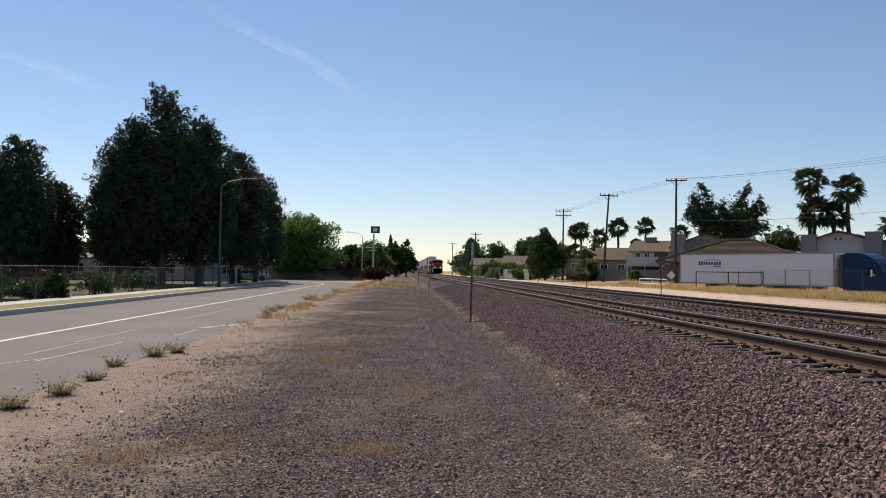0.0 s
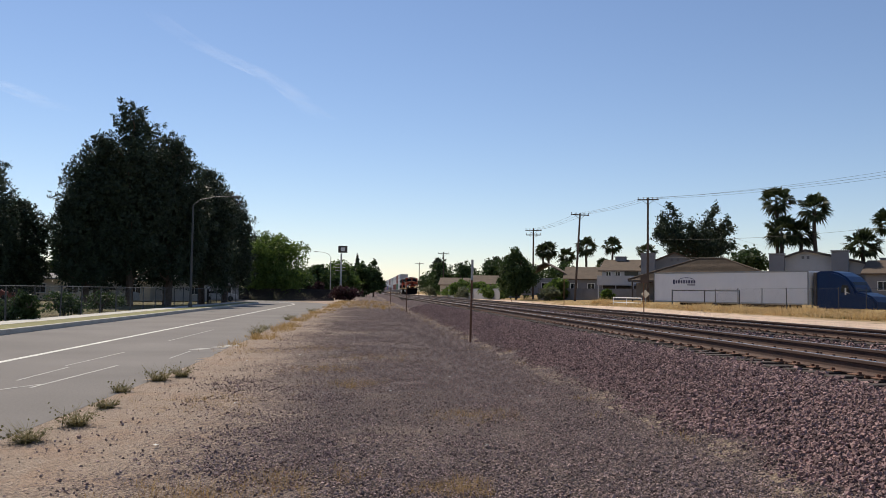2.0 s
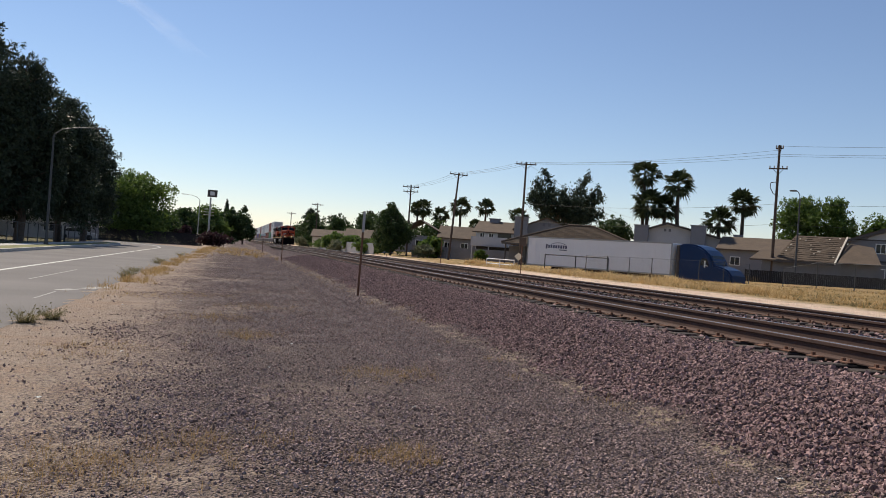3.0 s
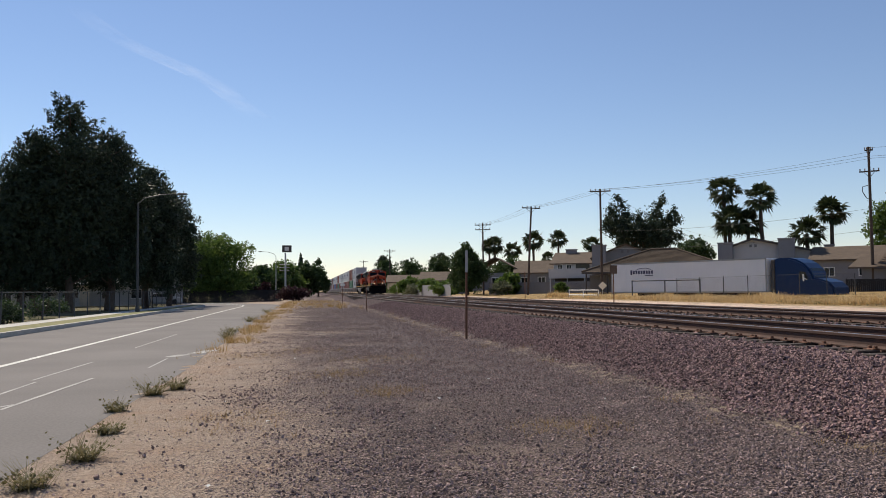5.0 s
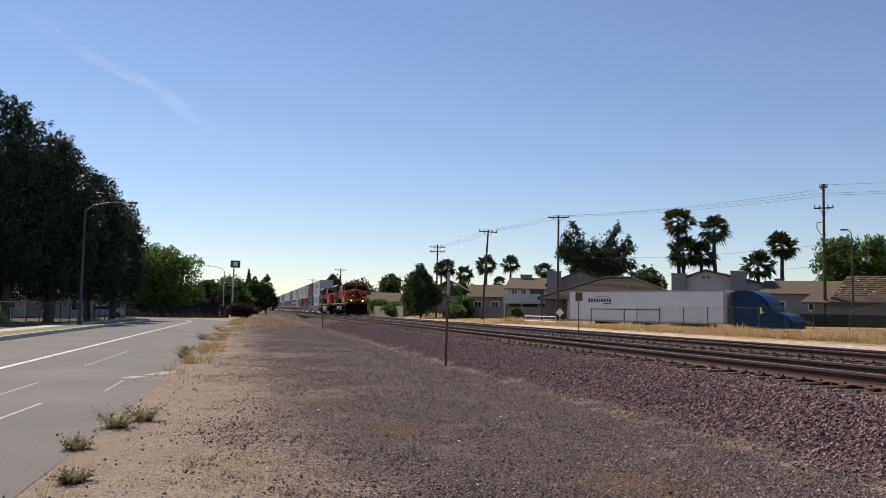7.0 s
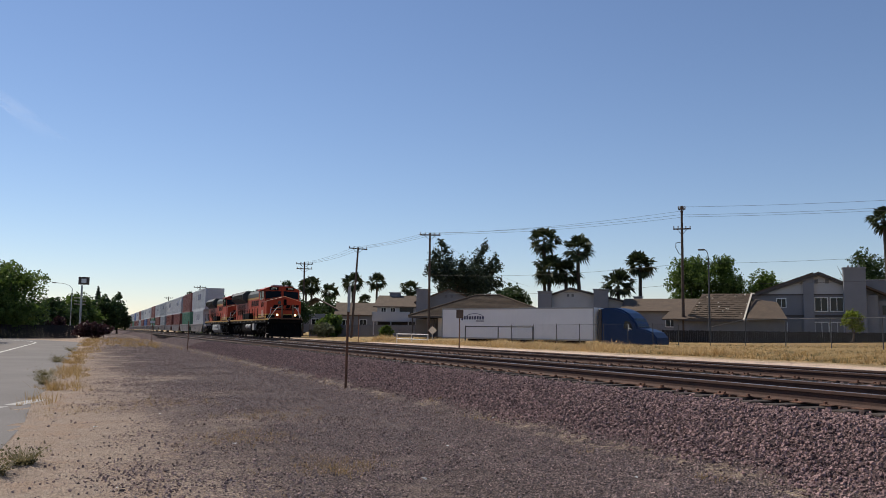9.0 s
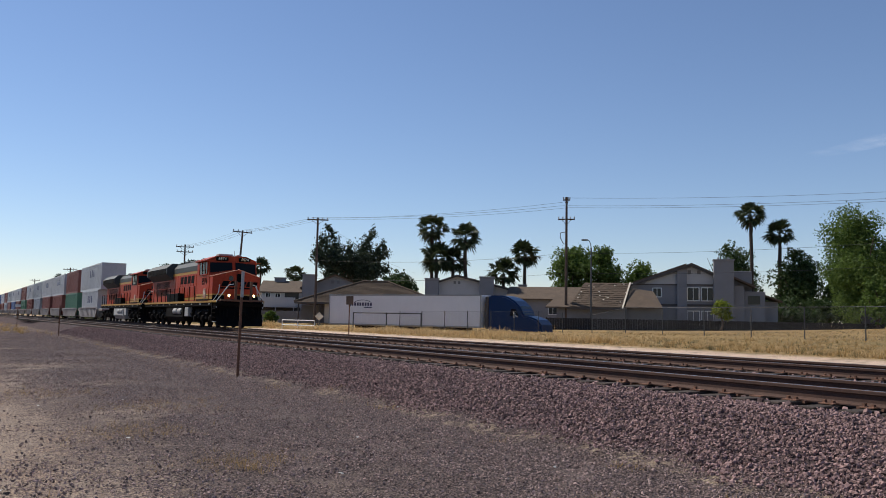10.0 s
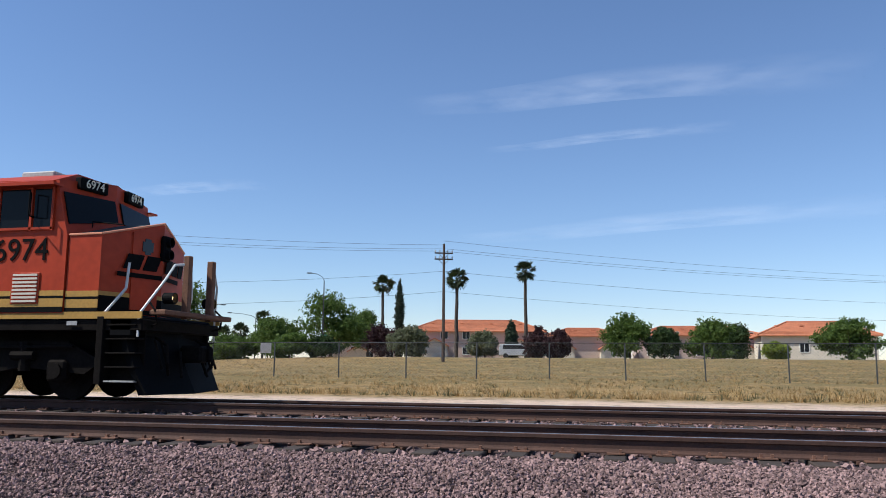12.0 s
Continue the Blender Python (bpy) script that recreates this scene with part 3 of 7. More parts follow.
stones("ballast_bank", 140000, (-3.9, -0.45, 2.6, 70), (0.022, 0.049), M["stone"], "heap of angular purple-grey ballast stones", 11, on_ballast, 0.5, True)
stones("ballast_bed", 26000, (-0.6, 8.2, 1, 90), (0.035, 0.065), M["stone"], "purple-grey ballast stones between the ties", 12, clear_of_rails)
stones("gravel_scatter", 150000, (-9.7, -2.6, 4.6, 75), (0.011, 0.03), M["grit"], "small dusty purple-grey gravel on trodden earth", 13, on_gravel, 0.3, True)
stones("stone_scatter", 2200, (-9.6, -2.9, 5, 60), (0.01, 0.03), M["grit"], "loose pale stones lying on gravel", 14, None, 0.1)


# ---- train ----
HEAD_Y = 14.35  # the leading coupler's place at the end, metres along the track
SPEED = 20.15
TRACK_X = FAR + GAUGE / 2
train_parts = []  # things and their offsets behind the leading coupler
wheelsets = []


def wheelset(parent, y, r):
    bm = B()
    for sx in (-0.75, 0.75):
        rod(bm, (sx - 0.065, 0, 0), (sx + 0.065, 0, 0), r, seg=20)
        rod(bm, (sx - 0.085, 0, 0), (sx + 0.085, 0, 0), r * 0.35, seg=10)
        for k in range(5):
            a = k * math.tau / 5
            box(bm, (sx, math.cos(a) * r * 0.62, math.sin(a) * r * 0.62), (0.15, 0.06, 0.06))
    rod(bm, (-0.95, 0, 0), (0.95, 0, 0), 0.09, seg=10)
    ob = part("wheelset", bm, M["under"], parent, "pair of dark steel wheels on an axle")
    ob.location = (0, y, r)
    wheelsets.append((ob, y, r))


def bar_rail(bm, pts, r=0.02):
    for a, b in zip(pts, pts[1:]):
        rod(bm, a, b, r, seg=6)


def text_part(name, word, size, m, material, parent, depth=0.006):
    cu = bpy.data.curves.new(name, "FONT")
    cu.body, cu.size, cu.extrude, cu.align_x, cu.align_y = word, size, depth, "CENTER", "CENTER"
    tmp = bpy.data.objects.new(name, cu)
    scene.collection.objects.link(tmp)
    me = bpy.data.meshes.new_from_object(tmp.evaluated_get(bpy.context.evaluated_depsgraph_get()))
    bpy.data.objects.remove(tmp)
    me.materials.clear()
    me.materials.append(material)
    ob = new(name, me)
    ob.parent = parent
    ob.matrix_basis = m
    return ob


def locomotive(lead):
    lab = "orange, black and yellow diesel freight locomotive with lit headlights" if lead else "orange and black second diesel locomotive behind the leader"
    L = thing("locomotive", pose(TRACK_X, HEAD_Y, 0), lab, "locomotive", "locomotives of the train")
    # underframe
    bm = B()
    box(bm, (0, 11.2, 1.42), (2.9, 20.9, 0.22), 0.02)
    box(bm, (0, 11.2, 1.15), (1.5, 20.0, 0.4))
    part("frame", bm, M["under"], L)
    bm = B()
    for sx in (-1, 1):
        box(bm, (sx * 1.475, 11.2, 1.60), (0.03, 20.9, 0.13))
    part("sill_stripe", bm, M["yellow"], L, "worn yellow sill stripe")
    for sx in (-1, 1):
        for k in range(9):
            bm = B()
            box(bm, (sx * 1.495, 2.2 + k * 2.1, 1.45), (0.012, 0.22, 0.08))
            part("reflector", bm, M["tank"], L, "pale reflective strip")
    # pilot and plough
    bm = B()
    for sg in (-1, 1):
        prof = [(0.42, 0.13), (0.6, 0.5), (0.8, 0.95), (0.9, 1.3)]
        inner = [bm.verts.new((0, y, z)) for y, z in prof]
        outer = [bm.verts.new((sg * (1.36 if z < 0.3 else 1.42), y + 0.22, z + (0.03 if z < 0.3 else 0))) for y, z in prof]
        inb = [bm.verts.new((0, y + 0.06, z)) for y, z in prof]
        outb = [bm.verts.new((sg * 1.34, y + 0.4, z)) for y, z in prof]
        for a, c in ((inner, outer), (outer, outb), (outb, inb)):
            for k in range(3):
                bm.faces.new((a[k], c[k], c[k + 1], a[k + 1]))
        bm.faces.new((inner[3], outer[3], outb[3], inb[3]))
        bm.faces.new((inner[0], inb[0], outb[0], outer[0]))
    bmesh.ops.recalc_face_normals(bm, faces=bm.faces[:])
    part("plough", bm, M["black"], L, "black steel snow plough")
    bm = B()
    box(bm, (0, 1.2, 1.4), (2.9, 0.5, 0.42), 0.04)
    box(bm, (0, 1.35, 0.8), (2.2, 0.3, 1.0))
    part("pilot_beam", bm, M["black"], L)
    for sg in (-1, 1):
        bm = B()
        bar_rail(bm, [(sg * 0.75, 0.9, 1.2), (sg * 0.82, 0.6, 1.05), (sg * 0.86, 0.55, 0.7), (sg * 0.7, 0.62, 0.5)], 0.03)
        part("brake_hose", bm, M["under"], L)
        bm = B()
        bar_rail(bm, [(sg * 1.05, 0.95, 1.35), (sg * 1.2, 0.6, 1.45), (sg * 1.3, 0.6, 1.7), (sg * 1.25, 0.75, 1.85)], 0.02)
        part("uncoupling_lever", bm, M["under"], L)
    bm = B()
    box(bm, (0, 0.5, 0.9), (0.32, 0.5, 0.34), 0.05)
    box(bm, (0.12, 0.28, 0.9), (0.12, 0.25, 0.3), 0.04)
    rod(bm, (-0.35, 0.6, 0.95), (-0.5, 0.45, 0.45), 0.03)
    rod(bm, (0.35, 0.6, 0.95), (0.5, 0.45, 0.45), 0.03)
    for sx in (-1.0, -0.8, 0.8, 1.0):
        rod(bm, (sx, 0.75, 1.15), (sx * 1.02, 0.55, 0.6), 0.025)
    part("coupler", bm, M["under"], L)["kind"] = "stuff"
    # front anticlimber and end posts
    bm = B()
    for sx in (-0.38, 0.55):
        box(bm, (sx, 0.5, 2.2), (0.14, 0.14, 1.25), 0.015)
    box(bm, (0, 0.55, 1.66), (2.6, 0.35, 0.1), 0.02)
    part("end_post", bm, M["rustpost"], L)
    # ditch lights
    def lamp_unit(name, parent, x, y, z, r):
        """A lens set back in a short round hood."""
        bm = B()
        ring = []
        for yy, rr in ((y + 0.12, r + 0.03), (y - 0.10, r + 0.03), (y - 0.10, r + 0.012), (y + 0.02, r + 0.012)):
            ring.append([bm.verts.new((x + rr * math.cos(k * math.tau / 16), yy, z + rr * math.sin(k * math.tau / 16))) for k in range(16)])
        for p, q in zip(ring, ring[1:]):
            for k in range(16):
                bm.faces.new((p[k], p[(k + 1) % 16], q[(k + 1) % 16], q[k]))
        bmesh.ops.recalc_face_normals(bm, faces=bm.faces[:])
        d = part(name, bm, M["black"], parent)
        bm = B()
        rod(bm, (x, y + 0.0, z), (x, y + 0.03, z), r + 0.01, seg=16)
        part("lens", bm, M["lamp"] if lead else M["glass"], d, "lit lens" if lead else "")

    for sx in (-0.76, 0.76):
        lamp_unit("ditch_light", L, sx, 0.62, 1.96, 0.08)
    # nose: two flat panels that meet in a shallow prow
    K, R = 1.47, 2.4  # half width and rear

    def top(x):
        return 3.55 - 0.28 * abs(x)

    def front(x):
        return 1.3 + 0.27 * abs(x)

    bm = B()
    plan = [(-K, R), (-K, front(K)), (0, 1.3), (K, front(K)), (K, R)]
    lo = [bm.verts.new((x, y, 1.64)) for x, y in plan]
    hi = [bm.verts.new((x, y, top(x))) for x, y in plan]
    mid1 = bm.verts.new((0, R, 3.55))
    for i in range(4):
        bm.faces.new((lo[i], lo[i + 1], hi[i + 1], hi[i]))
    for fc in (bm.faces.new((hi[0], hi[1], hi[2], mid1)), bm.faces.new((mid1, hi[2], hi[3], hi[4]))):
        fc.material_index = 1
    bm.faces.new((lo[4], lo[0], hi[0], mid1, hi[4]))
    bmesh.ops.recalc_face_normals(bm, faces=bm.faces[:])
    part("nose", bm, [M["orange"], M["hood"]], L)
    # lighter orange rods put the light on the nose edges into colour
    bm = B()
    bar_rail(bm, [(-K, R, top(K)), (-K, front(K), top(K) + 0.01), (0, 1.3, 3.56), (K, front(K), top(K) + 0.01), (K, R, top(K))], 0.024)
    part("nose_edge_highlight", bm, M["edge"], L, "pale orange strip coloured as a highlight along the nose edge")

    def on_front(x0, x1, z0, z1, out, skew=0.0):
        """A plate on one of the two nose panels."""
        bm2 = [(x0, front(x0) - out, z0), (x1, front(x1) - out, z0), (x1 + skew, front(x1 + skew) - out, z1), (x0 + skew, front(x0 + skew) - out, z1)]
        return bm2

    bm = B()
    prism(bm, on_front(-0.78, -0.14, 1.75, 3.28, 0.03), (0, 0.03, 0))
    dr = part("nose_door", bm, M["orange"], L)
    bm = B()
    prism(bm, on_front(-0.56, -0.30, 2.86, 3.18, 0.045), (0, 0.02, 0))
    bmesh.ops.bevel(bm, geom=[e for e in bm.edges if abs(e.verts[0].co.z - e.verts[1].co.z) < 1e-4 and abs(e.verts[0].co.x - e.verts[1].co.x) < 0.03], offset=0.06, segments=2, affect="EDGES")
    part("porthole", bm, M["glass"], dr, "small dark rounded window")
    bm = B()
    box(bm, (0.02, 1.26, 3.04), (0.24, 0.12, 0.52), 0.03)
    part("headlight_box", bm, M["black"], L)
    for z in (2.91, 3.17):
        lamp_unit("headlight", L, 0.02, 1.22, z, 0.075)
    # the emblem as plain slanted shapes
    for x0, x1 in ((-1.0, -0.62), (-0.54, -0.2), (0.06, 0.42), (0.5, 0.84), (0.9, 1.2)):
        bm = B()
        prism(bm, on_front(x0, x1, 2.54, 2.84, 0.046, 0.12), (0, 0.01, 0))
        part("nose_emblem", bm, M["black"], L, "black slanted emblem shape")
    for x0, x1 in ((-1.12, -0.05), (0.05, 0.95)):
        bm = B()
        prism(bm, on_front(x0, x1, 2.38, 2.47, 0.046), (0, 0.01, 0))
        part("nose_emblem", bm, M["black"], L, "black emblem bar")
    bm = B()
    for z0, z1, mi in ((1.66, 1.98, 0), (1.98, 2.06, 1)):
        for x0, x1 in ((-K, 0), (0, K)):
            prism(bm, on_front(x0, x1, z0, z1, 0.012), (0, 0.01, 0), mi)
    for sx in (-1, 1):
        for z0, z1, mi in ((1.66, 1.74, 0), (1.74, 1.90, 1), (1.90, 1.95, 0), (1.95, 2.06, 1)):
            box(bm, (sx * (K + 0.004), (R + front(K)) / 2, (z0 + z1) / 2), (0.012, R - front(K), z1 - z0), 0, mi)
    part("nose_stripe", bm, [M["black"], M["yellow"]], L, "black and yellow stripes")
    # cab with a shallow prow in its front wall
    W = 1.5
    bm = B()
    side = [(2.43, 1.64), (2.43, 3.12), (2.69, 4.10), (2.69, 4.22), (5.3, 4.26), (5.3, 1.64)]
    rings = []
    for x, dy, dz in ((-W, 0.0, 0.0), (0.0, -0.22, 0.0), (W, 0.0, 0.0)):
        rings.append([bm.verts.new((x, y + (dy if k < 4 else 0), z + (0.2 if x == 0 and z > 4.2 else 0))) for k, (y, z) in enumerate(side)])
    for p, q in zip(rings, rings[1:]):
        for k in range(len(side)):
            k2 = (k + 1) % len(side)
            bm.faces.new((p[k], p[k2], q[k2], q[k]))
    bm.faces.new(rings[0])
    bm.faces.new(rings[2][::-1])
    bmesh.ops.recalc_face_normals(bm, faces=bm.faces[:])
    part("cab", bm, M["orange"], L)
    bm = B()
    roofp = [(-W - 0.06, 4.20), (-0.85, 4.48), (0.85, 4.48), (W + 0.06, 4.20), (W + 0.06, 4.14), (-W - 0.06, 4.14)]
    prism(bm, [(x, 2.78, z) for x, z in roofp], (0, 2.89, 0))
    part("cab_roof", bm, M["orange"], L)
    bm = B()
    box(bm, (-0.2, 3.9, 4.56), (0.9, 0.8, 0.16), 0.03)
    box(bm, (0.5, 3.2, 4.54), (0.25, 0.4, 0.1), 0.02)
    rod(bm, (0.6, 4.4, 4.47), (0.6, 4.4, 4.92), 0.015)
    part("roof_unit", bm, M["tank"], L, "grey air conditioner on the roof")
    # windscreens and side windows
    for sx in (-1, 1):
        bm = B()
        def fy(x, z):
            return 2.43 - 0.22 * (1 - abs(x) / W) + 0.26 * (z - 3.12) / 1.04

        xa, xb = sx * 0.10, sx * 1.43
        pts = [(xa, fy(xa, 3.60), 3.60), (xb, fy(xb, 3.36), 3.36), (xb, fy(xb, 4.0), 4.0), (xa, fy(xa, 4.05), 4.05)]
        prism(bm, pts if sx > 0 else pts[::-1], (0, -0.03, 0.0))
        part("windscreen", bm, M["cabglass"], L, "dark windscreen pane")
        bm = B()
        for y0, y1 in ((2.8, 3.2), (3.3, 3.95), (4.02, 4.6)):
            box(bm, (sx * (W + 0.006), (y0 + y1) / 2, 3.66), (0.03, y1 - y0, 0.78), 0.01)
        part("side_window", bm, M["cabglass"], L, "dark cab side windows")
        bm = B()
        for y0 in (2.77, 3.25, 3.98, 4.64):
            box(bm, (sx * (W + 0.02), y0, 3.66), (0.05, 0.05, 0.86))
        box(bm, (sx * (W + 0.02), 3.7, 3.27), (0.05, 1.9, 0.05))
        box(bm, (sx * (W + 0.12), 3.75, 4.1), (0.28, 2.3, 0.04))
        part("window_frame", bm, M["orange"] if lead else M["black"], L)
        # number boards
        bm = B()
        box(bm, (0, 0, 0), (0.74, 0.16, 0.24), 0.015, 0, pose(sx * 0.70, 2.55, 4.25, 0, 0, sx * 8))
        nb = part("number_board", bm, M["black"], L)
        if lead:
            text_part("lettering", "6974", 0.25, pose(sx * 0.70 + sx * 0.012, 2.462, 4.25, 90, 0, sx * 8), M["numeral"], nb)
        if lead and sx < 0:
            text_part("lettering", "6974", 0.62, pose(-W - 0.012, 3.43, 2.84, 90, 0, -90), M["black"], L)
        bm = B()
        box(bm, (sx * (W + 0.01), 3.27, 2.12), (0.02, 0.62, 0.6), 0.005, 1)
        for k in range(8):
            box(bm, (sx * (W + 0.025), 3.27, 1.87 + k * 0.072), (0.03, 0.54, 0.04))
        part("louvre", bm, [M["cream"], M["orange"]], L, "cream louvred vent")
        bm = B()
        for z0, z1, mi in ((1.66, 1.76, 0), (1.76, 1.92, 1), (1.92, 1.97, 0), (1.97, 2.07, 1)):
            box(bm, (sx * (W + 0.004), 3.85, (z0 + z1) / 2), (0.012, 2.85, z1 - z0), 0, mi)
        part("cab_stripes", bm, [M["black"], M["yellow"]], L, "black and yellow stripes")
    # hood
    bm = B()
    prof = [(-0.98, 1.64), (-0.98, 4.05), (-0.72, 4.36), (0.72, 4.36), (0.98, 4.05), (0.98, 1.64)]
    prism(bm, [(x, 5.3, z) for x, z in prof], (0, 8.9, 0))
    part("hood", bm, M["orange"], L)
    bm = B()
    prism(bm, [(-1.0, 5.32, 3.72), (-1.0, 5.32, 4.06), (-0.73, 5.32, 4.38), (0.73, 5.32, 4.38), (1.0, 5.32, 4.06), (1.0, 5.32, 3.72)], (0, 8.87, 0))
    box(bm, (0, 7.0, 4.45), (1.2, 1.6, 0.14), 0.03)
    box(bm, (0, 10.2, 4.46), (1.1, 2.4, 0.18), 0.04)
    box(bm, (-1.02, 6.6, 3.95), (0.12, 0.9, 0.6), 0.02)
    box(bm, (1.02, 6.6, 3.95), (0.12, 0.9, 0.6), 0.02)
    box(bm, (0, 12.6, 4.5), (0.9, 1.0, 0.26), 0.04)
    part("hood_top", bm, M["hood"], L, "dark green hood top")
    bm = B()
    for sx in (-1, 1):
        box(bm, (sx * 0.985, 10.0, 3.62), (0.012, 8.4, 0.16))
        box(bm, (sx * 0.985, 10.0, 1.86), (0.012, 8.4, 0.14))
    part("hood_stripe", bm, M["yellow"], L, "faded yellow stripes")
    for sx in (-1, 1):
        for k in range(11):
            bm = B()
            box(bm, (sx * 0.992, 6.3 + k * 0.74, 2.74), (0.03, 0.66, 1.55), 0.008)
            box(bm, (sx * 1.012, 6.55 + k * 0.74, 2.74), (0.02, 0.05, 0.14))
            part("hood_door", bm, M["orange"], L)
    bm = B()
    for k, y in enumerate((8.0, 9.0, 10.0, 11.0)):
        for sx in (-1, 1):
            bm = B() if sx > 0 or k else bm
            prism(bm, [(sx * 1.012, y, 2.9), (sx * 1.012, y + 0.75, 2.9), (sx * 1.012, y + 0.65, 3.4), (sx * 1.012, y - 0.1, 3.4)], (sx * 0.006, 0, 0))
            part("side_emblem", bm, M["black"], L, "black slanted letter shape")
    # radiator end
    bm = B()
    box(bm, (0, 17.7, 2.75), (2.0, 7.0, 2.2), 0.02)
    box(bm, (0, 20.9, 2.35), (1.7, 0.8, 1.4), 0.03)
    part("rear_hood", bm, M["orange"], L)
    bm = B()
    prism(bm, [(x, 14.2, z) for x, z in [(-0.99, 3.3), (-1.5, 3.72), (-1.5, 4.15), (-1.1, 4.5), (1.1, 4.5), (1.5, 4.15), (1.5, 3.72), (0.99, 3.3)]], (0, 6.9, 0))
    part("radiator", bm, M["hood"], L, "dark wide radiator housing")
    for sx in (-1, 1):
        bm = B()
        box(bm, (sx * 1.502, 17.6, 3.93), (0.02, 6.4, 0.42))
        for k in range(12):
            box(bm, (sx * 1.505, 14.7 + k * 0.52, 3.93), (0.03, 0.44, 0.36))
        part("radiator_grille", bm, M["under"], L)
    for sx in (-1, 1):
        bm = B()
        for k in range(14):
            box(bm, (sx * 1.005, 17.4, 2.2 + k * 0.075), (0.03, 4.6, 0.035))
        part("side_grille", bm, M["under"], L)
        bm = B()
        box(bm, (sx * 1.2, 12.4, 1.95), (0.42, 3.4, 0.6), 0.03)
        part("walkway_box", bm, M["black"], L)
    # fuel tank, air tanks, battery boxes
    bm = B()
    prism(bm, [(x, 8.9, z) for x, z in [(-1.42, 1.25), (-1.45, 0.62), (-1.2, 0.3), (1.2, 0.3), (1.45, 0.62), (1.42, 1.25)]], (0, 5.0, 0))
    part("fuel_tank", bm, M["tank"] if not lead else M["under"], L)
    for sx in (-1, 1):
        for k in range(2):
            bm = B()
            rod(bm, (sx * 1.28, 9.35 + k * 1.3, 1.0), (sx * 1.28, 10.35 + k * 1.3, 1.0), 0.25, seg=16)
            for e in (9.35 + k * 1.3, 10.35 + k * 1.3):
                rod(bm, (sx * 1.28, e - 0.05, 1.0), (sx * 1.28, e + 0.05, 1.0), 0.2, seg=16)
            part("air_tank", bm, M["tank"], L, "grey cylindrical air reservoir", smooth=False)
        bm = B()
        box(bm, (sx * 1.3, 7.95, 0.95), (0.3, 0.9, 0.6), 0.03)
        part("battery_box", bm, M["tank"], L)
    # trucks
    for y0 in (2.3, 15.6):
        bm = B()
        for sx in (-1, 1):
            s2 = [(y0 - 0.55, 0.75), (y0 + 0.2, 1.12), (y0 + 4.2, 1.12), (y0 + 4.95, 0.75), (y0 + 4.6, 0.5), (y0 + 3.2, 0.62), (y0 + 2.2, 0.45), (y0 + 1.2, 0.62), (y0 - 0.2, 0.5)]
            prism(bm, [(sx * 1.02, y, z) for y, z in s2], (sx * 0.16, 0, 0))
            for k in range(3):
                yy = y0 + 0.35 + k * 1.85
                box(bm, (sx * 1.18, yy, 0.56), (0.22, 0.42, 0.42), 0.05)
                rod(bm, (sx * 1.16, yy, 0.56), (sx * 1.34, yy, 0.56), 0.15, seg=10)
                rod(bm, (sx * 1.2, yy + 0.75, 0.55), (sx * 1.2, yy + 0.75, 1.1), 0.11, seg=8)
                rod(bm, (sx * 1.25, yy + 0.5, 0.85), (sx * 1.25, yy + 1.0, 0.85), 0.09, seg=8)
            rod(bm, (sx * 1.28, y0, 1.02), (sx * 1.28, y0 + 4.0, 0.98), 0.03, seg=6)
        part("truck_frame", bm, M["under"], L, "dark grimy truck side frame")
        for k in range(3):
            wheelset(L, y0 + 0.35 + k * 1.85, 0.53)
    # steps and rails
    for sx in (-1, 1):
        bm = B()
        box(bm, (sx * 1.3, 1.6, 0.95), (0.4, 0.14, 1.25), 0.01)
        box(bm, (sx * 1.16, 1.2, 0.95), (0.03, 0.7, 1.2))
        part("step_well", bm, M["under"], L)
        for k in range(5):
            bm = B()
            box(bm, (sx * 1.3, 1.17, 0.38 + k * 0.26), (0.34, 0.62, 0.03), 0.005)
            part("step", bm, M["tank"] if k == 0 else M["under"], L)
        bm = B()
        bar_rail(bm, [(sx * 1.44, 1.58, 0.75), (sx * 1.44, 1.58, 1.62), (sx * 1.2, 1.3, 2.12), (sx * 1.14, 1.3, 2.62)], 0.026)
        part("front_handrail", bm, M["railwhite"], L, "pale tubular handrail")
        bm = B()
        bar_rail(bm, [(sx * 1.42, 0.85, 1.2), (sx * 1.42, 0.85, 1.62), (sx * 1.0, 0.6, 2.3), (sx * 0.78, 0.55, 2.6), (sx * 0.5, 0.52, 2.64)], 0.026)
        part("front_handrail", bm, M["railwhite"], L, "pale tubular handrail")
        bm = B()
        bar_rail(bm, [(sx * 1.42, 6.0, 2.62), (sx * 1.42, 21.4, 2.62)], 0.02)
        part("side_handrail", bm, M["orange"], L)
        for k in range(12):
            bm = B()
            rod(bm, (sx * 1.42, 6.1 + k * 1.38, 1.5), (sx * 1.42, 6.1 + k * 1.38, 2.64), 0.032, seg=6)
            part("stanchion", bm, M["black"], L)
        bm = B()
        bar_rail(bm, [(sx * 0.95, 1.62, 3.4), (sx * 0.95, 2.3, 3.48), (sx * 0.95, 2.3, 3.36)], 0.014)
        part("grab_iron", bm, M["black"], L)
        bm = B()
        bar_rail(bm, [(sx * 1.5, 3.2, 3.5), (sx * 1.62, 3.2, 3.5), (sx * 1.62, 3.2, 3.95), (sx * 1.78, 3.1, 3.95), (sx * 1.78, 3.1, 3.5), (sx * 1.62, 3.2, 3.5)], 0.014)
        part("grab_iron", bm, M["black"], L)
        bm = B()
        bar_rail(bm, [(sx * 0.3, 2.85, 3.55), (sx * 0.9, 2.8, 3.62)], 0.012)
        part("grab_iron", bm, M["black"], L)
    bm = B()
    rod(bm, (-0.5, 8.4, 4.5), (0.5, 8.4, 4.5), 0.05)
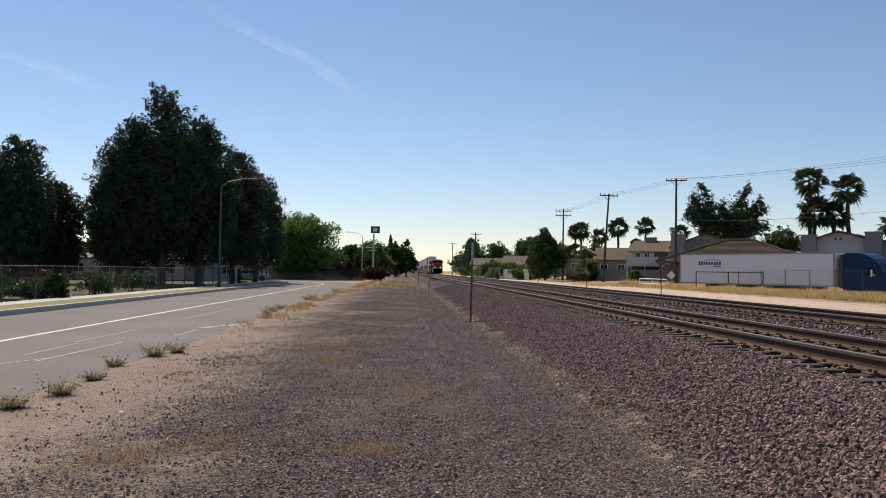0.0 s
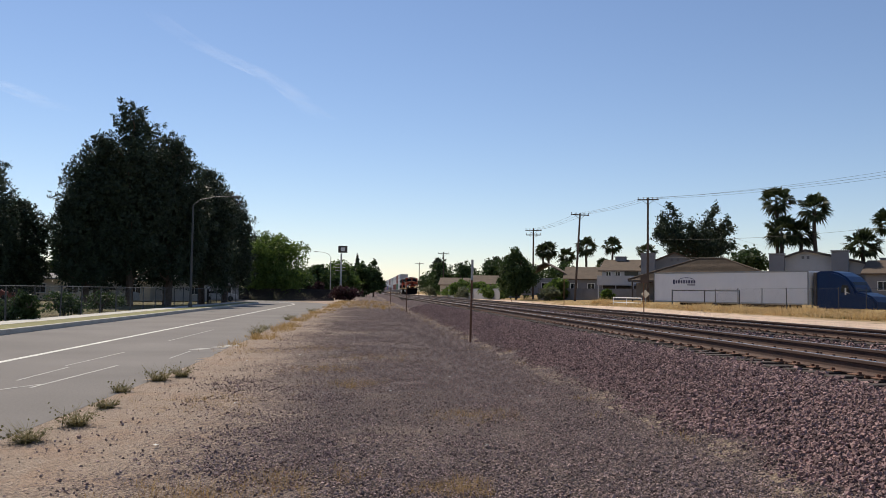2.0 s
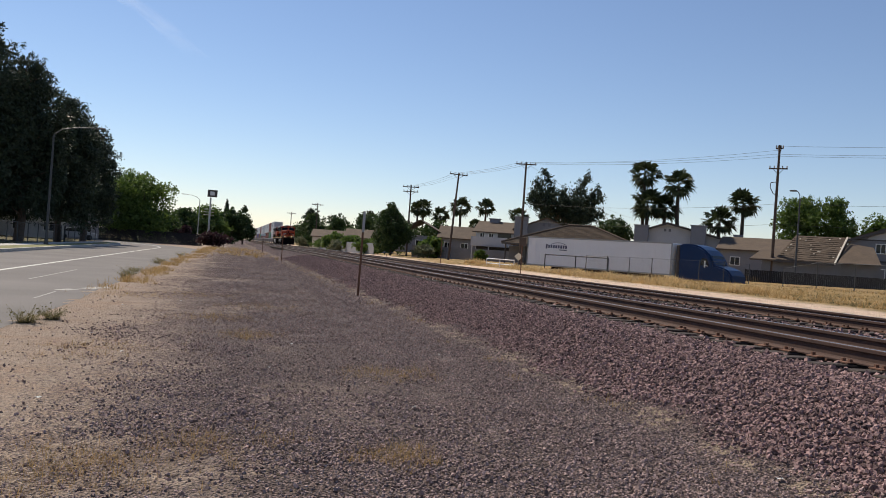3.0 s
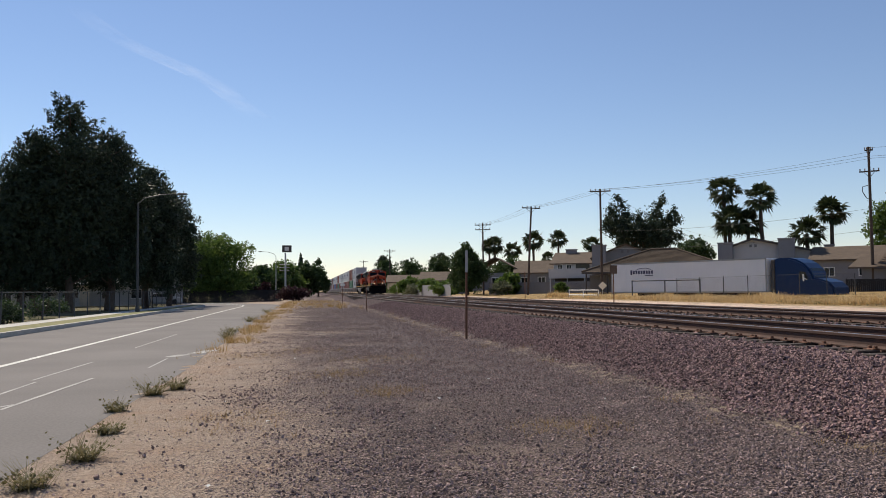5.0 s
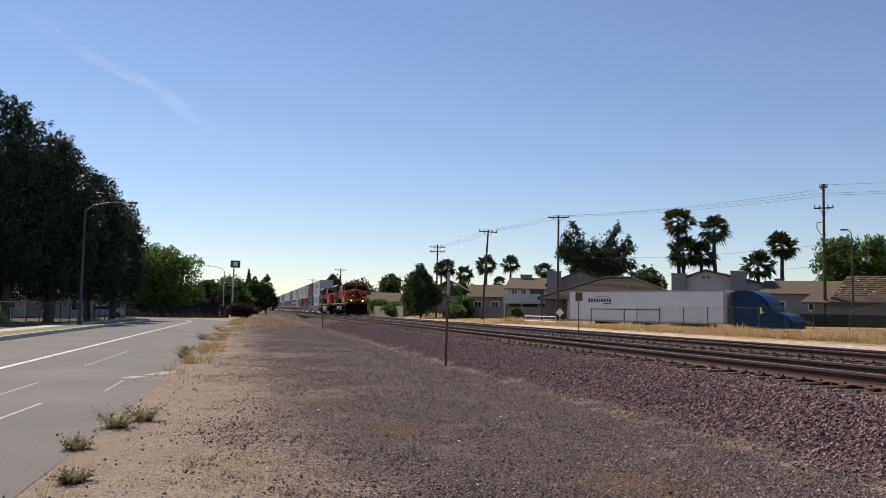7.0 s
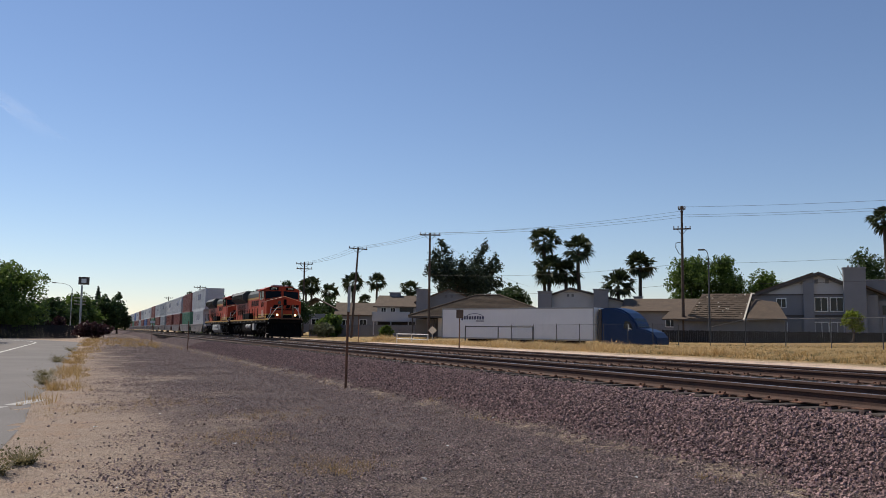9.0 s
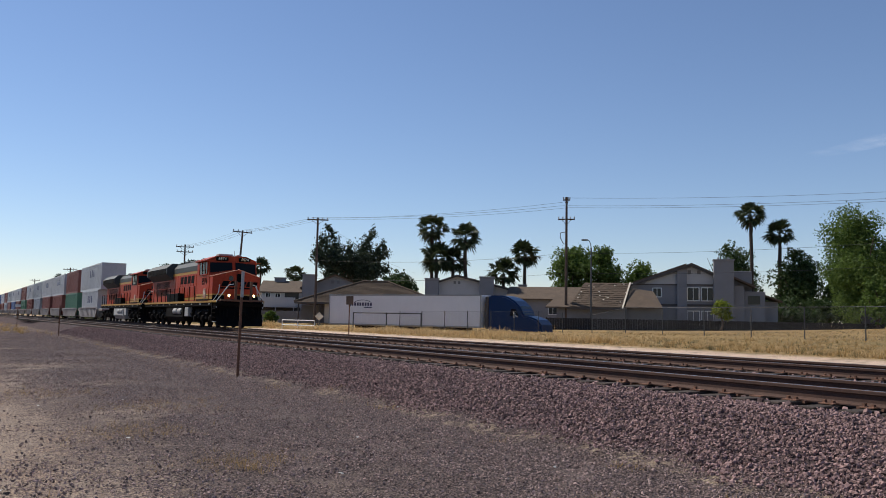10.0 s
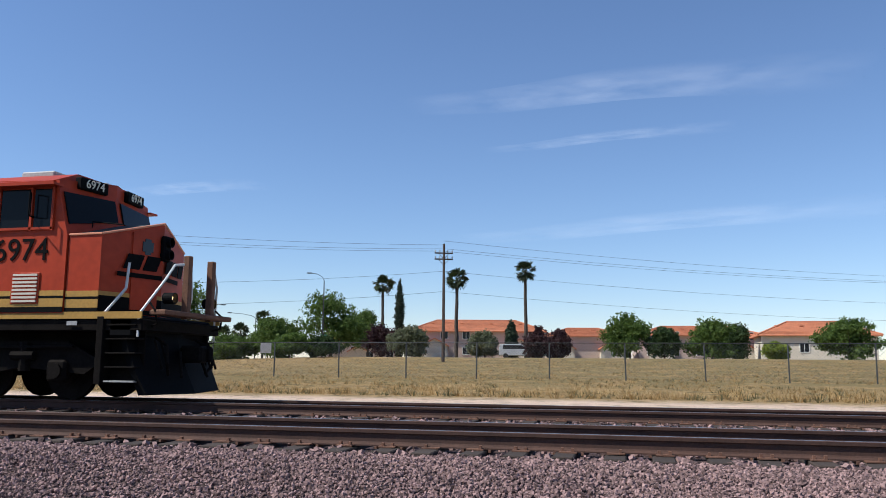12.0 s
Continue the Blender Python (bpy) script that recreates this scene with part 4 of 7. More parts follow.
    for k in range(3):
        rod(bm, (-0.3 + 0.3 * k, 8.0, 4.55), (-0.3 + 0.3 * k, 8.5, 4.55), 0.05, 0.1, 8)
    part("horn", bm, M["under"], L)
    return L


def container(color, length, x_label, mark=None):
    c = thing("container", pose(TRACK_X, 0, 0), x_label, "shipping container", "containers on the train")
    bm = B()
    box(bm, (0, length / 2, 1.45), (2.42, length - 0.1, 2.76))
    part("body", bm, M[color], c)
    bm = B()
    n = int(length / 0.45)
    for i in range(n):
        for sx in (-1, 1):
            box(bm, (sx * 1.22, 0.35 + i * (length - 0.6) / n, 1.45), (0.04, 0.2, 2.5))
    part("corrugation", bm, M[color], c)["kind"] = "stuff"
    bm = B()
    for sx in (-1, 1):
        for y in (0.08, length - 0.08):
            box(bm, (sx * 1.16, y, 1.45), (0.16, 0.16, 2.88))
        for z in (0.06, 2.84):
            box(bm, (sx * 1.18, length / 2, z), (0.12, length, 0.12))
    for z in (0.06, 2.84):
        for y in (0.06, length - 0.06):
            box(bm, (0, y, z), (2.3, 0.1, 0.12))
    for k in (-0.75, -0.25, 0.25, 0.75):
        rod(bm, (k, 0.02, 0.1), (k, 0.02, 2.8), 0.02, seg=5)
    part("frame", bm, M[color], c)
    if mark:
        bm = B()
        for sx in (-1, 1):
            for k in range(3):
                y = length * 0.32 + k * 1.3
                prism(bm, [(sx * 1.243, y, 1.5), (sx * 1.243, y + 0.9, 1.5), (sx * 1.243, y + 0.8, 2.3), (sx * 1.243, y + 0.15, 2.3)], (sx * 0.006, 0, 0))
        part("logo_shape", bm, M[mark], c, "dark blue lettering shapes")
    return c


def well_car():
    c = thing("well_car", pose(TRACK_X, 0, 0), "grey articulated well car carrying stacked containers", "rail car", "well cars of the train")
    Lc = 16.6
    for sx in (-1, 1):
        bm = B()
        prism(bm, [(sx * 1.42, y, z) for y, z in [(1.0, 1.25), (1.6, 1.35), (2.6, 1.35), (14.0, 1.35), (15.0, 1.35), (15.6, 1.25), (14.4, 0.35), (2.2, 0.35)]], (-sx * 0.12, 0, 0))
        for k in range(12):
            box(bm, (sx * 1.43, 2.6 + k * 1.03, 0.85), (0.07, 0.1, 0.9))
        box(bm, (sx * 1.43, 8.3, 1.36), (0.14, 13.6, 0.1))
        part("side_sill", bm, M["well"], c)
    bm = B()
    box(bm, (0, 8.3, 0.38), (2.6, 12.2, 0.12))
    box(bm, (0, 0.9, 1.15), (2.2, 2.4, 0.25), 0.03)
    box(bm, (0, 15.7, 1.15), (2.2, 2.4, 0.25), 0.03)
    part("floor", bm, M["well"], c)
    for y in (0.0,):
        bm = B()
        for sx in (-1, 1):
            prism(bm, [(sx * 1.0, y - 1.25, 0.55), (sx * 1.0, y - 0.4, 0.75), (sx * 1.0, y + 0.4, 0.75), (sx * 1.0, y + 1.25, 0.55), (sx * 1.0, y + 0.4, 0.28), (sx * 1.0, y - 0.4, 0.28)], (sx * 0.16, 0, 0))
        for yy in (-0.88, 0.88):
            for sx in (-0.75, 0.75):
                rod(bm, (sx - 0.06, y + yy, 0.46), (sx + 0.06, y + yy, 0.46), 0.46, seg=16)
        part("bogie", bm, M["under"], c)
    return c


def build_train():
    a = locomotive(True)
    train_parts.append((a, 0.0))
    b = locomotive(False)
    train_parts.append((b, 22.5))
    at = 46.4
    kinds = [("c_white", "logo"), ("c_grey", "logo"), ("c_red", None), ("c_green", None), ("c_white", "logo"), ("c_red", None), ("c_blue", None), ("c_grey", None)]
    words = {"c_white": "white intermodal container with dark blue marks", "c_grey": "pale grey intermodal container", "c_red": "rusty red intermodal container", "c_green": "dark green intermodal container", "c_blue": "dark blue intermodal container"}
    first = {}

    def get(k, mk, Ln):
        key = (k, mk, Ln)
        if key not in first:
            first[key] = container(k, Ln, words[k], mk)
            return first[key]
        return copy_thing(first[key], pose(TRACK_X, 0, 0))

    car0 = None
    rng = random.Random(21)
    top_kind = [0, 2, 4, 4, 1, 0, 5, 4, 0, 1, 2, 4, 6, 0, 1, 4, 2, 0]
    low_kind = [0, 3, 2, 5, 7, 2, 3, 2, 6, 5, 1, 2, 5, 3, 2, 7, 2, 5]
    for i in range(18):
        car = well_car() if car0 is None else copy_thing(car0, pose(TRACK_X, 0, 0))
        car0 = car0 or car
        train_parts.append((car, at))
        k, mk = kinds[low_kind[i]]
        low = get(k, mk, 12.2)
        low.location.z = 0.45
        train_parts.append((low, at + 2.2))
        k, mk = kinds[top_kind[i]]
        Ln = 16.1 if top_kind[i] in (0, 1, 4) else 12.2
        hi = get(k, mk, Ln)
        hi.location.z = 0.45 + 2.9
        train_parts.append((hi, at + 8.3 - Ln / 2))
        at += 16.9


build_train()


# ---- plants ----
def leaf_quads(rng, centres, size, flat=0.0, slim=0.42):
    """Small bent leaf cards at the given centres, turned at random."""
    n = len(centres)
    d = rng.normal(size=(n, 3))
    d[:, 2] *= 1 - flat
    d /= np.linalg.norm(d, axis=1, keepdims=True) + 1e-9
    e = np.cross(d, rng.normal(size=(n, 3)))
    e /= np.linalg.norm(e, axis=1, keepdims=True) + 1e-9
    s = size * rng.uniform(0.6, 1.35, (n, 1))
    a, b = d * s, e * s * slim
    v = np.stack([centres - a * 0.5, centres + b, centres + a * 0.6, centres - b], 1)
    return v.reshape(-1, 3), (np.arange(n)[:, None] * 4 + np.arange(4)[None])


def crown(name, blobs, n, size, material, parent, seed, clump=14, spread=0.12, fill=0.3, slim=0.42, inner=1.9):
    """A crown of small leaves gathered in clumps over the outside of uneven lumps, with denser foliage inside."""
    rng = np.random.default_rng(seed)
    blobs = np.array(blobs, float)
    vol = (blobs[:, 3] * blobs[:, 4] * blobs[:, 5]) ** 0.67

    def scatter(count, lo, hi):
        pick = rng.choice(len(blobs), size=count, p=vol / vol.sum())
        d = rng.normal(size=(count, 3))
        d /= np.linalg.norm(d, axis=1, keepdims=True)
        return pick, blobs[pick, :3] + d * rng.uniform(lo, hi, (count, 1)) * blobs[pick, 3:]

    pick, c = scatter(n // clump, 0.66, 1.03)
    rad = blobs[pick, 3:].mean(1) * spread + size * 0.6
    p = np.repeat(c, clump, 0) + rng.normal(size=(len(pick) * clump, 3)) * np.repeat(rad, clump)[:, None] * 0.5
    v, fc = leaf_quads(rng, p, size, 0.0, slim)
    pick, c = scatter(int(n * fill), 0.15, 0.7)
    v2, f2 = leaf_quads(rng, c, size * inner, 0.0, max(slim, 0.3))
    return raw(name, np.concatenate([v, v2]), np.concatenate([fc, f2 + len(v)]), material, parent)


def trunk(bm, base, top, r0, r1, rng, bend=0.25, seg=7, steps=5):
    a, b = Vector(base), Vector(top)
    pts = [a.lerp(b, i / steps) + Vector((rng.uniform(-bend, bend), rng.uniform(-bend, bend), 0)) * (1 if 0 < i < steps else 0) for i in range(steps + 1)]
    for i in range(steps):
        f0, f1 = i / steps, (i + 1) / steps
        rod(bm, pts[i], pts[i + 1] + (pts[i + 1] - pts[i]) * 0.03, r0 + (r1 - r0) * f0, r0 + (r1 - r0) * f1, seg)


def broadleaf(x, y, z, h, w, material, label, seed, low=0.12, n=6000, size=0.34, cat="tree", group="", tall=1.0):
    rng = random.Random(seed)
    t = thing("shrub" if cat == "shrub" else "tree", pose(x, y, z), label, cat, group)
    bm = B()
    zc = h * (low + 0.25)
    trunk(bm, (0, 0, -0.2), (0, 0, zc), 0.022 * h + 0.05, 0.014 * h + 0.03, rng, 0.1)
    for k in range(6):
        a = k * math.tau / 6 + rng.uniform(-0.4, 0.4)
        trunk(bm, (0, 0, zc * rng.uniform(0.7, 1)), (math.cos(a) * w * 0.3, math.sin(a) * w * 0.3, h * rng.uniform(0.5, 0.82)), 0.011 * h + 0.02, 0.02, rng, 0.2, 5, 3)
    part("trunk", bm, M["bark"], t)
    blobs = []
    H = h * (1 - low)
    for k in range(13):
        a = rng.uniform(0, math.tau)
        zz = rng.random()
        ring = math.sin(math.pi * (0.18 + 0.74 * zz)) * w / 2
        rr = ring * rng.uniform(0.35, 0.72)
        s = w * rng.uniform(0.17, 0.29)
        blobs.append((math.cos(a) * rr, math.sin(a) * rr, h * low + H * (0.14 + 0.72 * zz), s, s, s * rng.uniform(0.7, 1.0) * H / max(w, 0.1) if H < w else s))
    blobs.append((0, 0, h * low + H * 0.5, w * 0.33, w * 0.33, H * 0.36))
    blobs.append((0, 0, h - w * 0.14, w * 0.15, w * 0.15, w * 0.15))
    crown("crown", blobs, int(n * 1.35), size * 0.74, material, t, seed)
    return t


def pine(x, y, z, h, w, label, seed, n=19000):
    rng = random.Random(seed)
    t = thing("pine_tree", pose(x, y, z), label, "tree", "pines behind the street")
    bm = B()
    trunk(bm, (0, 0, -0.3), (rng.uniform(-0.4, 0.4), 0, h * 0.95), 0.34, 0.05, rng, 0.2, 8, 7)
    for k in range(16):
        zz = h * (0.12 + 0.05 * k)
        a = rng.uniform(0, math.tau)
        trunk(bm, (0, 0, zz), (math.cos(a) * w * 0.35, math.sin(a) * w * 0.35, zz + h * 0.08), 0.1, 0.03, rng, 0.15, 5, 3)
    part("trunk", bm, M["bark"], t)
    blobs = []
    for k in range(34):
        f = k / 33
        zz = h * (0.2 + 0.77 * f)
        prof = (0.86 + 0.2 * math.sin(math.pi * f)) * (1 - max(0, f - 0.66) * 1.6)
        ring = w / 2 * max(0.1, prof)
        a = k * 2.4 + rng.uniform(-0.5, 0.5)
        rr = ring * rng.uniform(0.5, 0.85)
        s = ring * rng.uniform(0.3, 0.45) + 0.4
        blobs.append((math.cos(a) * rr, math.sin(a) * rr, zz, s, s, s * rng.uniform(1.0, 1.5)))
    for k in range(8):
        f = k / 7
        blobs.append((0, 0, h * (0.22 + 0.7 * f), w * 0.28 * (1 - 0.75 * f) + 0.2, w * 0.28 * (1 - 0.75 * f) + 0.2, h * 0.08))
    crown("crown", blobs, int(n * 1.25), 0.27, M["pine"], t, seed, 24, 0.12, 0.35, 0.17, 1.1)
    return t


def spreading_pine(x, y, z, h, w, seed):
    """A dark tree of ascending limbs that end in separate feathery tufts."""
    rng = random.Random(seed)
    t = thing("tree", pose(x, y, z), "large dark tree with ascending feathery branches", "tree")
    bm = B()
    trunk(bm, (0, 0, -0.3), (0, 0, h * 0.5), 0.42, 0.2, rng, 0.2, 8, 5)
    blobs = [(0, 0, h * 0.58, w * 0.3, w * 0.3, h * 0.25), (w * 0.14, 0, h * 0.5, w * 0.24, w * 0.24, h * 0.17)]
    for k in range(18):
        a = k * 2.4
        el = rng.uniform(0.2, 1.25)
        ln = w * rng.uniform(0.46, 0.56) * (1.0 if el < 0.6 else 1.0 + 0.75 * (el - 0.6))
        d = Vector((math.cos(a) * math.cos(el), math.sin(a) * math.cos(el), math.sin(el)))
        o = Vector((0, 0, h * rng.uniform(0.36, 0.46)))
        e = o + d * ln
        e.z = min(e.z, h * 0.97)
        trunk(bm, o, e, 0.12, 0.03, rng, 0.15, 5, 3)
        for f in (0.55, 0.7, 0.85, 1.0):
            p = o.lerp(e, f)
            r = w * 0.1 * (1.4 - 0.6 * f)
            blobs.append((p.x, p.y, p.z, r, r, r * 1.25))
    part("trunk", bm, M["bark"], t)
    crown("crown", blobs, 16000, 0.3, M["pine"], t, seed, 12, 0.16, 0.3, 0.25)
    return t


def cypress(x, y, z, h, w, seed, label="slim dark green cypress tree"):
    t = thing("cypress_tree", pose(x, y, z), label, "tree")
    bm = B()
    rod(bm, (0, 0, -0.2), (0, 0, h * 0.5), 0.14, 0.06)
    part("trunk", bm, M["bark"], t)
    blobs = [(0, 0, h * (0.1 + 0.8 * f / 9), w * 0.42 * min(1, 0.3 + 2.4 * (1 - f / 9)), w * 0.42 * min(1, 0.3 + 2.4 * (1 - f / 9)), h * 0.1) for f in range(10)]
    crown("crown", blobs, 8000, 0.24, M["pine"], t, seed, 10, 0.1)
    return t


def palm(x, y, z, h, r, seed, label="tall fan palm with a ragged crown", skirt=0.5):
    rng = random.Random(seed)
    t = thing("palm_tree", pose(x, y, z), label, "palm tree", "fan palms")
    bm = B()
    lean = rng.uniform(-0.25, 0.25)
    trunk(bm, (0, 0, -0.3), (lean, 0, h - r * 0.9), 0.3, 0.22, rng, 0.06, 8, 7)
    part("trunk", bm, M["palmbark"], t)
    v, fc = [], []
    top = Vector((lean, 0, h - r * 0.9))

    def tri(a, b, c):
        k = len(v)
        v.extend((a, b, c))
        fc.append((k, k + 1, k + 2))

    nf = 46
    for i in range(nf):
        f = i / (nf - 1)
        el = radians(82 - 132 * f + rng.uniform(-10, 10))
        az = i * 2.39996 + rng.uniform(-0.4, 0.4)
        d = Vector((math.cos(az) * math.cos(el), math.sin(az) * math.cos(el), math.sin(el)))
        sidev = d.cross(Vector((0, 0, 1))).normalized()
        up = sidev.cross(d).normalized()
        pl = r * rng.uniform(0.34, 0.62) * (1 if f < 0.7 else 0.75)
        fr = r * rng.uniform(0.4, 0.54)
        hub = top + d * pl
        tri(top + sidev * 0.04, top - sidev * 0.04, hub)
        tilt = rng.uniform(-0.8, 0.8)
        flat = (sidev * math.cos(tilt) + up * math.sin(tilt)).normalized()
        for k in range(11):
            a = radians(-105 + 21 * k + rng.uniform(-5, 5))
            q = d * math.cos(a) + flat * math.sin(a)
            ln = fr * rng.uniform(0.8, 1.1) * (0.75 + 0.25 * math.cos(a))
            m1 = hub + q * ln * 0.6
            tip = hub + q * ln - Vector((0, 0, 1)) * ln * rng.uniform(0.1, 0.28 + 0.2 * f)
            per = q.cross(d.cross(flat)).normalized() * fr * 0.105
            tri(hub, m1 + per, m1 - per)
            tri(m1 + per, tip, m1 - per)
    raw("crown", [tuple(p) for p in v], fc, M["palm"], t)
    return t


G = gz
# left of the street
for k, (x, y, h, w) in enumerate(((-28.8, 72.5, 14.0, 5.4), (-26.3, 73.2, 17.2, 6.4), (-23.9, 76.5, 15.2, 6.0), (-22.6, 85.0, 13.6, 6.0), (-21.9, 94.0, 12.6, 5.4), (-25.0, 80.5, 15.0, 6.4), (-27.8, 78.0, 14.2, 6.0), (-29.6, 71.6, 10.5, 4.2))):
    pine(x, y, -0.75, h, w, "tall dense dark green pine tree", 30 + k)
for k, (x, y, h, w) in enumerate(((-36.6, 68.5, 11.8, 5.2), (-40.4, 70.0, 11.0, 6.0), (-35.0, 72.4, 8.6, 3.8), (-44.5, 72, 12.5, 6))):
    pine(x, y, -0.75, h, w, "dark green pine tree behind a fence", 50 + k, 14000)
broadleaf(-20.6, 129, -0.6, 10.0, 17.6, M["leaf"], "broad round green tree at the street bend", 60, low=0.02, n=16000, size=0.36)
for k, (x, y, h, w, mt) in enumerate(((-16.5, 192, 7.4, 12, "leafdark"), (-11.5, 196, 8.4, 10, "leaf"), (-7.0, 205, 8.6, 8, "leafdark"), (-4.2, 215, 9.4, 6.5, "leafdark"), (-22, 180, 6.0, 10, "leafdark"), (-27, 150, 5.5, 9, "leafdark"), (-33, 120, 6.2, 8, "leafdark"), (-40, 100, 6.5, 9, "leafdark"), (-48, 95, 7.5, 10, "leafdark"))):
    broadleaf(x, y, -0.6, h, w, M[mt], "green tree in the distance along the street", 70 + k, low=0.04, n=2600, size=0.6, group="distant trees")
cypress(-8.6, 228, -0.5, 11.4, 1.9, 81)
cypress(-7.4, 232, -0.5, 9.6, 1.6, 82)
broadleaf(-9.3, 121, -0.5, 1.8, 4.4, M["purple"], "low reddish brown bush beside the road end", 83, low=0.0, n=2200, size=0.3, cat="shrub")
broadleaf(-13.5, 128, -0.5, 2.6, 3.0, M["purple"], "reddish rounded bush by a gate", 84, low=0.0, n=1000, size=0.3, cat="shrub")
for k, (x, y, h, w) in enumerate(((-20.9, 37.5, 1.25, 1.7), (-22.0, 38.0, 1.0, 2.6), (-23.6, 38.5, 1.0, 2.4), (-22.5, 47, 1.2, 3.0), (-23.0, 55, 1.3, 3.2))):
    broadleaf(x, y, -0.7, h, w, M["leafdark"], "small dark green shrub behind a wire fence", 86 + k, low=0.0, n=1300, size=0.13, cat="shrub", group="fence shrubs")
# right of the tracks, far to near
for k, (x, y, h, w) in enumerate(((19.6, 116.0, 2.2, 3.4), (23.5, 100.5, 1.5, 1.8), (14.2, 133, 2.4, 5.0), (12.2, 152, 2.3, 5.5), (11.5, 170, 2.4, 6.0), (13.0, 196, 3.4, 8.0), (11.0, 215, 3.0, 8.0), (21.5, 144, 4.6, 6.0))):
    broadleaf(x, y, G(x, y), h, w, M["olive" if k % 3 == 0 else "leaf"], "dusty green bush beside the railway fence", 95 + k, low=0.0, n=2200, size=0.24, cat="shrub", group="railway bushes")
broadleaf(15.9, 121.7, 0.0, 7.3, 6.6, M["leafdark"], "rounded dark green tree by a board fence", 100, low=0.03, n=8000, size=0.32)
for k, (x, y, h, w, mt) in enumerate(((17.5, 262, 8.5, 11, "leafdark"), (15.5, 245, 11, 7, "pine"), (14.5, 225, 8.8, 10, "leafdark"), (19.5, 215, 8.4, 11, "leafdark"), (24.5, 205, 9.0, 11, "leafdark"), (30.5, 190, 8.0, 10, "leafdark"), (12.5, 160, 3.2, 6, "leaf"), (14.5, 148, 2.6, 5, "leaf"), (17.0, 139, 2.4, 4.5, "leaf"), (21.8, 121, 3.0, 4.2, "leaf"), (37, 180, 8.5, 10, "leafdark"), (11.5, 185, 3.0, 6, "leafdark"), (17.0, 300, 7.5, 12, "leafdark"))):
    broadleaf(x, y, 0.0, h, w, M[mt], "green tree far along the railway", 110 + k, low=0.03, n=2600, size=0.5, group="distant trees")
spreading_pine(43.8, 123.2, 0.5, 14.6, 12.6, 130)
broadleaf(56.0, 131, 0.5, 8.6, 9.5, M["leafdark"], "dark green tree behind the roofs", 131, low=0.2, n=2600, size=0.5)
for k, (x, y, zt, w, mt) in enumerate(((74.0, 106.5, 12.6, 9.0, "leaf"), (78.5, 104.0, 12.9, 8.0, "leaf"), (83.5, 101.0, 10.3, 8.0, "leaf"), (97.8, 96.6, 14.5, 11.0, "leafdark"), (91.9, 79.9, 12.0, 8.5, "leafdark"), (97.0, 76.0, 11.0, 7.0, "leafdark"))):
    broadleaf(x, y, G(x, y), zt - G(x, y), w, M[mt], "leafy green tree behind the houses", 140 + k, low=0.08, n=7500, size=0.34, group="trees behind houses")
broadleaf(79.2, 62.3, G(79.2, 62.3), 12.9, 12.8, M["leaf"], "large dense green tree at the field's edge", 150, low=0.02, n=26000, size=0.26)
broadleaf(62.9, 50.4, G(62.9, 50.4), 4.9, 3.9, M["leaf"], "young light green tree behind the wire fence", 151, low=0.1, n=2200, size=0.25)
broadleaf(50.8, 57.6, G(50.8, 57.6), 2.7, 2.3, M["leafyellow"], "small yellow-green ornamental tree", 152, low=0.3, n=1200, size=0.2)
for k, (x, y, zt, w, mt) in enumerate(((96.0, 61, 4.6, 8.5, "leaf"), (82.4, 45.9, 4.3, 5.6, "leaf"), (84.2, 42.6, 4.0, 4.6, "leafdark"), (99.0, 56.5, 5.4, 8, "leaf"), (92.5, 52.0, 7.0, 8.0, "leaf"), (94.5, 45.5, 10.2, 9.4, "leaf"), (119.1, 48.3, 9.4, 8.5, "leaf"), (114.0, 44.5, 7.0, 5.5, "purple"), (101.6, 37.0, 6.5, 6.2, "olive"), (107.0, 27.0, 5.6, 5.4, "olive"), (100.2, 18.6, 6.2, 5.0, "purple"), (100.8, 15.8, 5.6, 4.2, "purple"), (98.8, 6.8, 7.5, 7.4, "leaf"), (97.5, 2.6, 5.6, 4.5, "leafdark"), (98.4, -3.1, 6.6, 7.4, "leaf"), (93.1, -17.5, 6.2, 7.8, "leaf"), (93.0, -24.0, 6.4, 7.0, "leafdark"), (101.4, -10.9, 3.9, 4.2, "leafyellow"), (126, -9, 7.4, 6, "leafdark"), (108, 68, 4.4, 9, "leafdark"), (118, 76, 4.0, 10, "leafdark"), (90, -33, 6.0, 8, "leaf"))):
    broadleaf(x, y, G(x, y), zt - G(x, y), w, M[mt], {"leaf": "leafy green tree at the far side of the field", "purple": "dark purple-leaved tree before tiled roofs", "olive": "grey-green olive tree before tiled houses", "leafdark": "dark green tree among tiled houses", "leafyellow": "thin pale green tree before a cream wall"}[mt], 160 + k, low=0.03, n=6000, size=0.30, group="trees by the tiled houses")
for k, (x, y, h, w) in enumerate(((72.5, 66.0, 3.6, 7.0), (77.0, 71.0, 4.0, 7.5), (84.0, 70.0, 3.6, 8.0), (90.5, 69.0, 3.2, 8.0))):
    broadleaf(x, y, G(x, y), h, w, M["leafdark"], "dark hedge bush behind the boarded fence", 270 + k, low=0.0, n=3000, size=0.3, cat="shrub", group="hedge bushes")
cypress(135.0, 47.6, G(135, 47.6), 14.8, 2.0, 190)
cypress(107.6, 23.2, G(107.6, 23.2), 5.4, 2.0, 191)
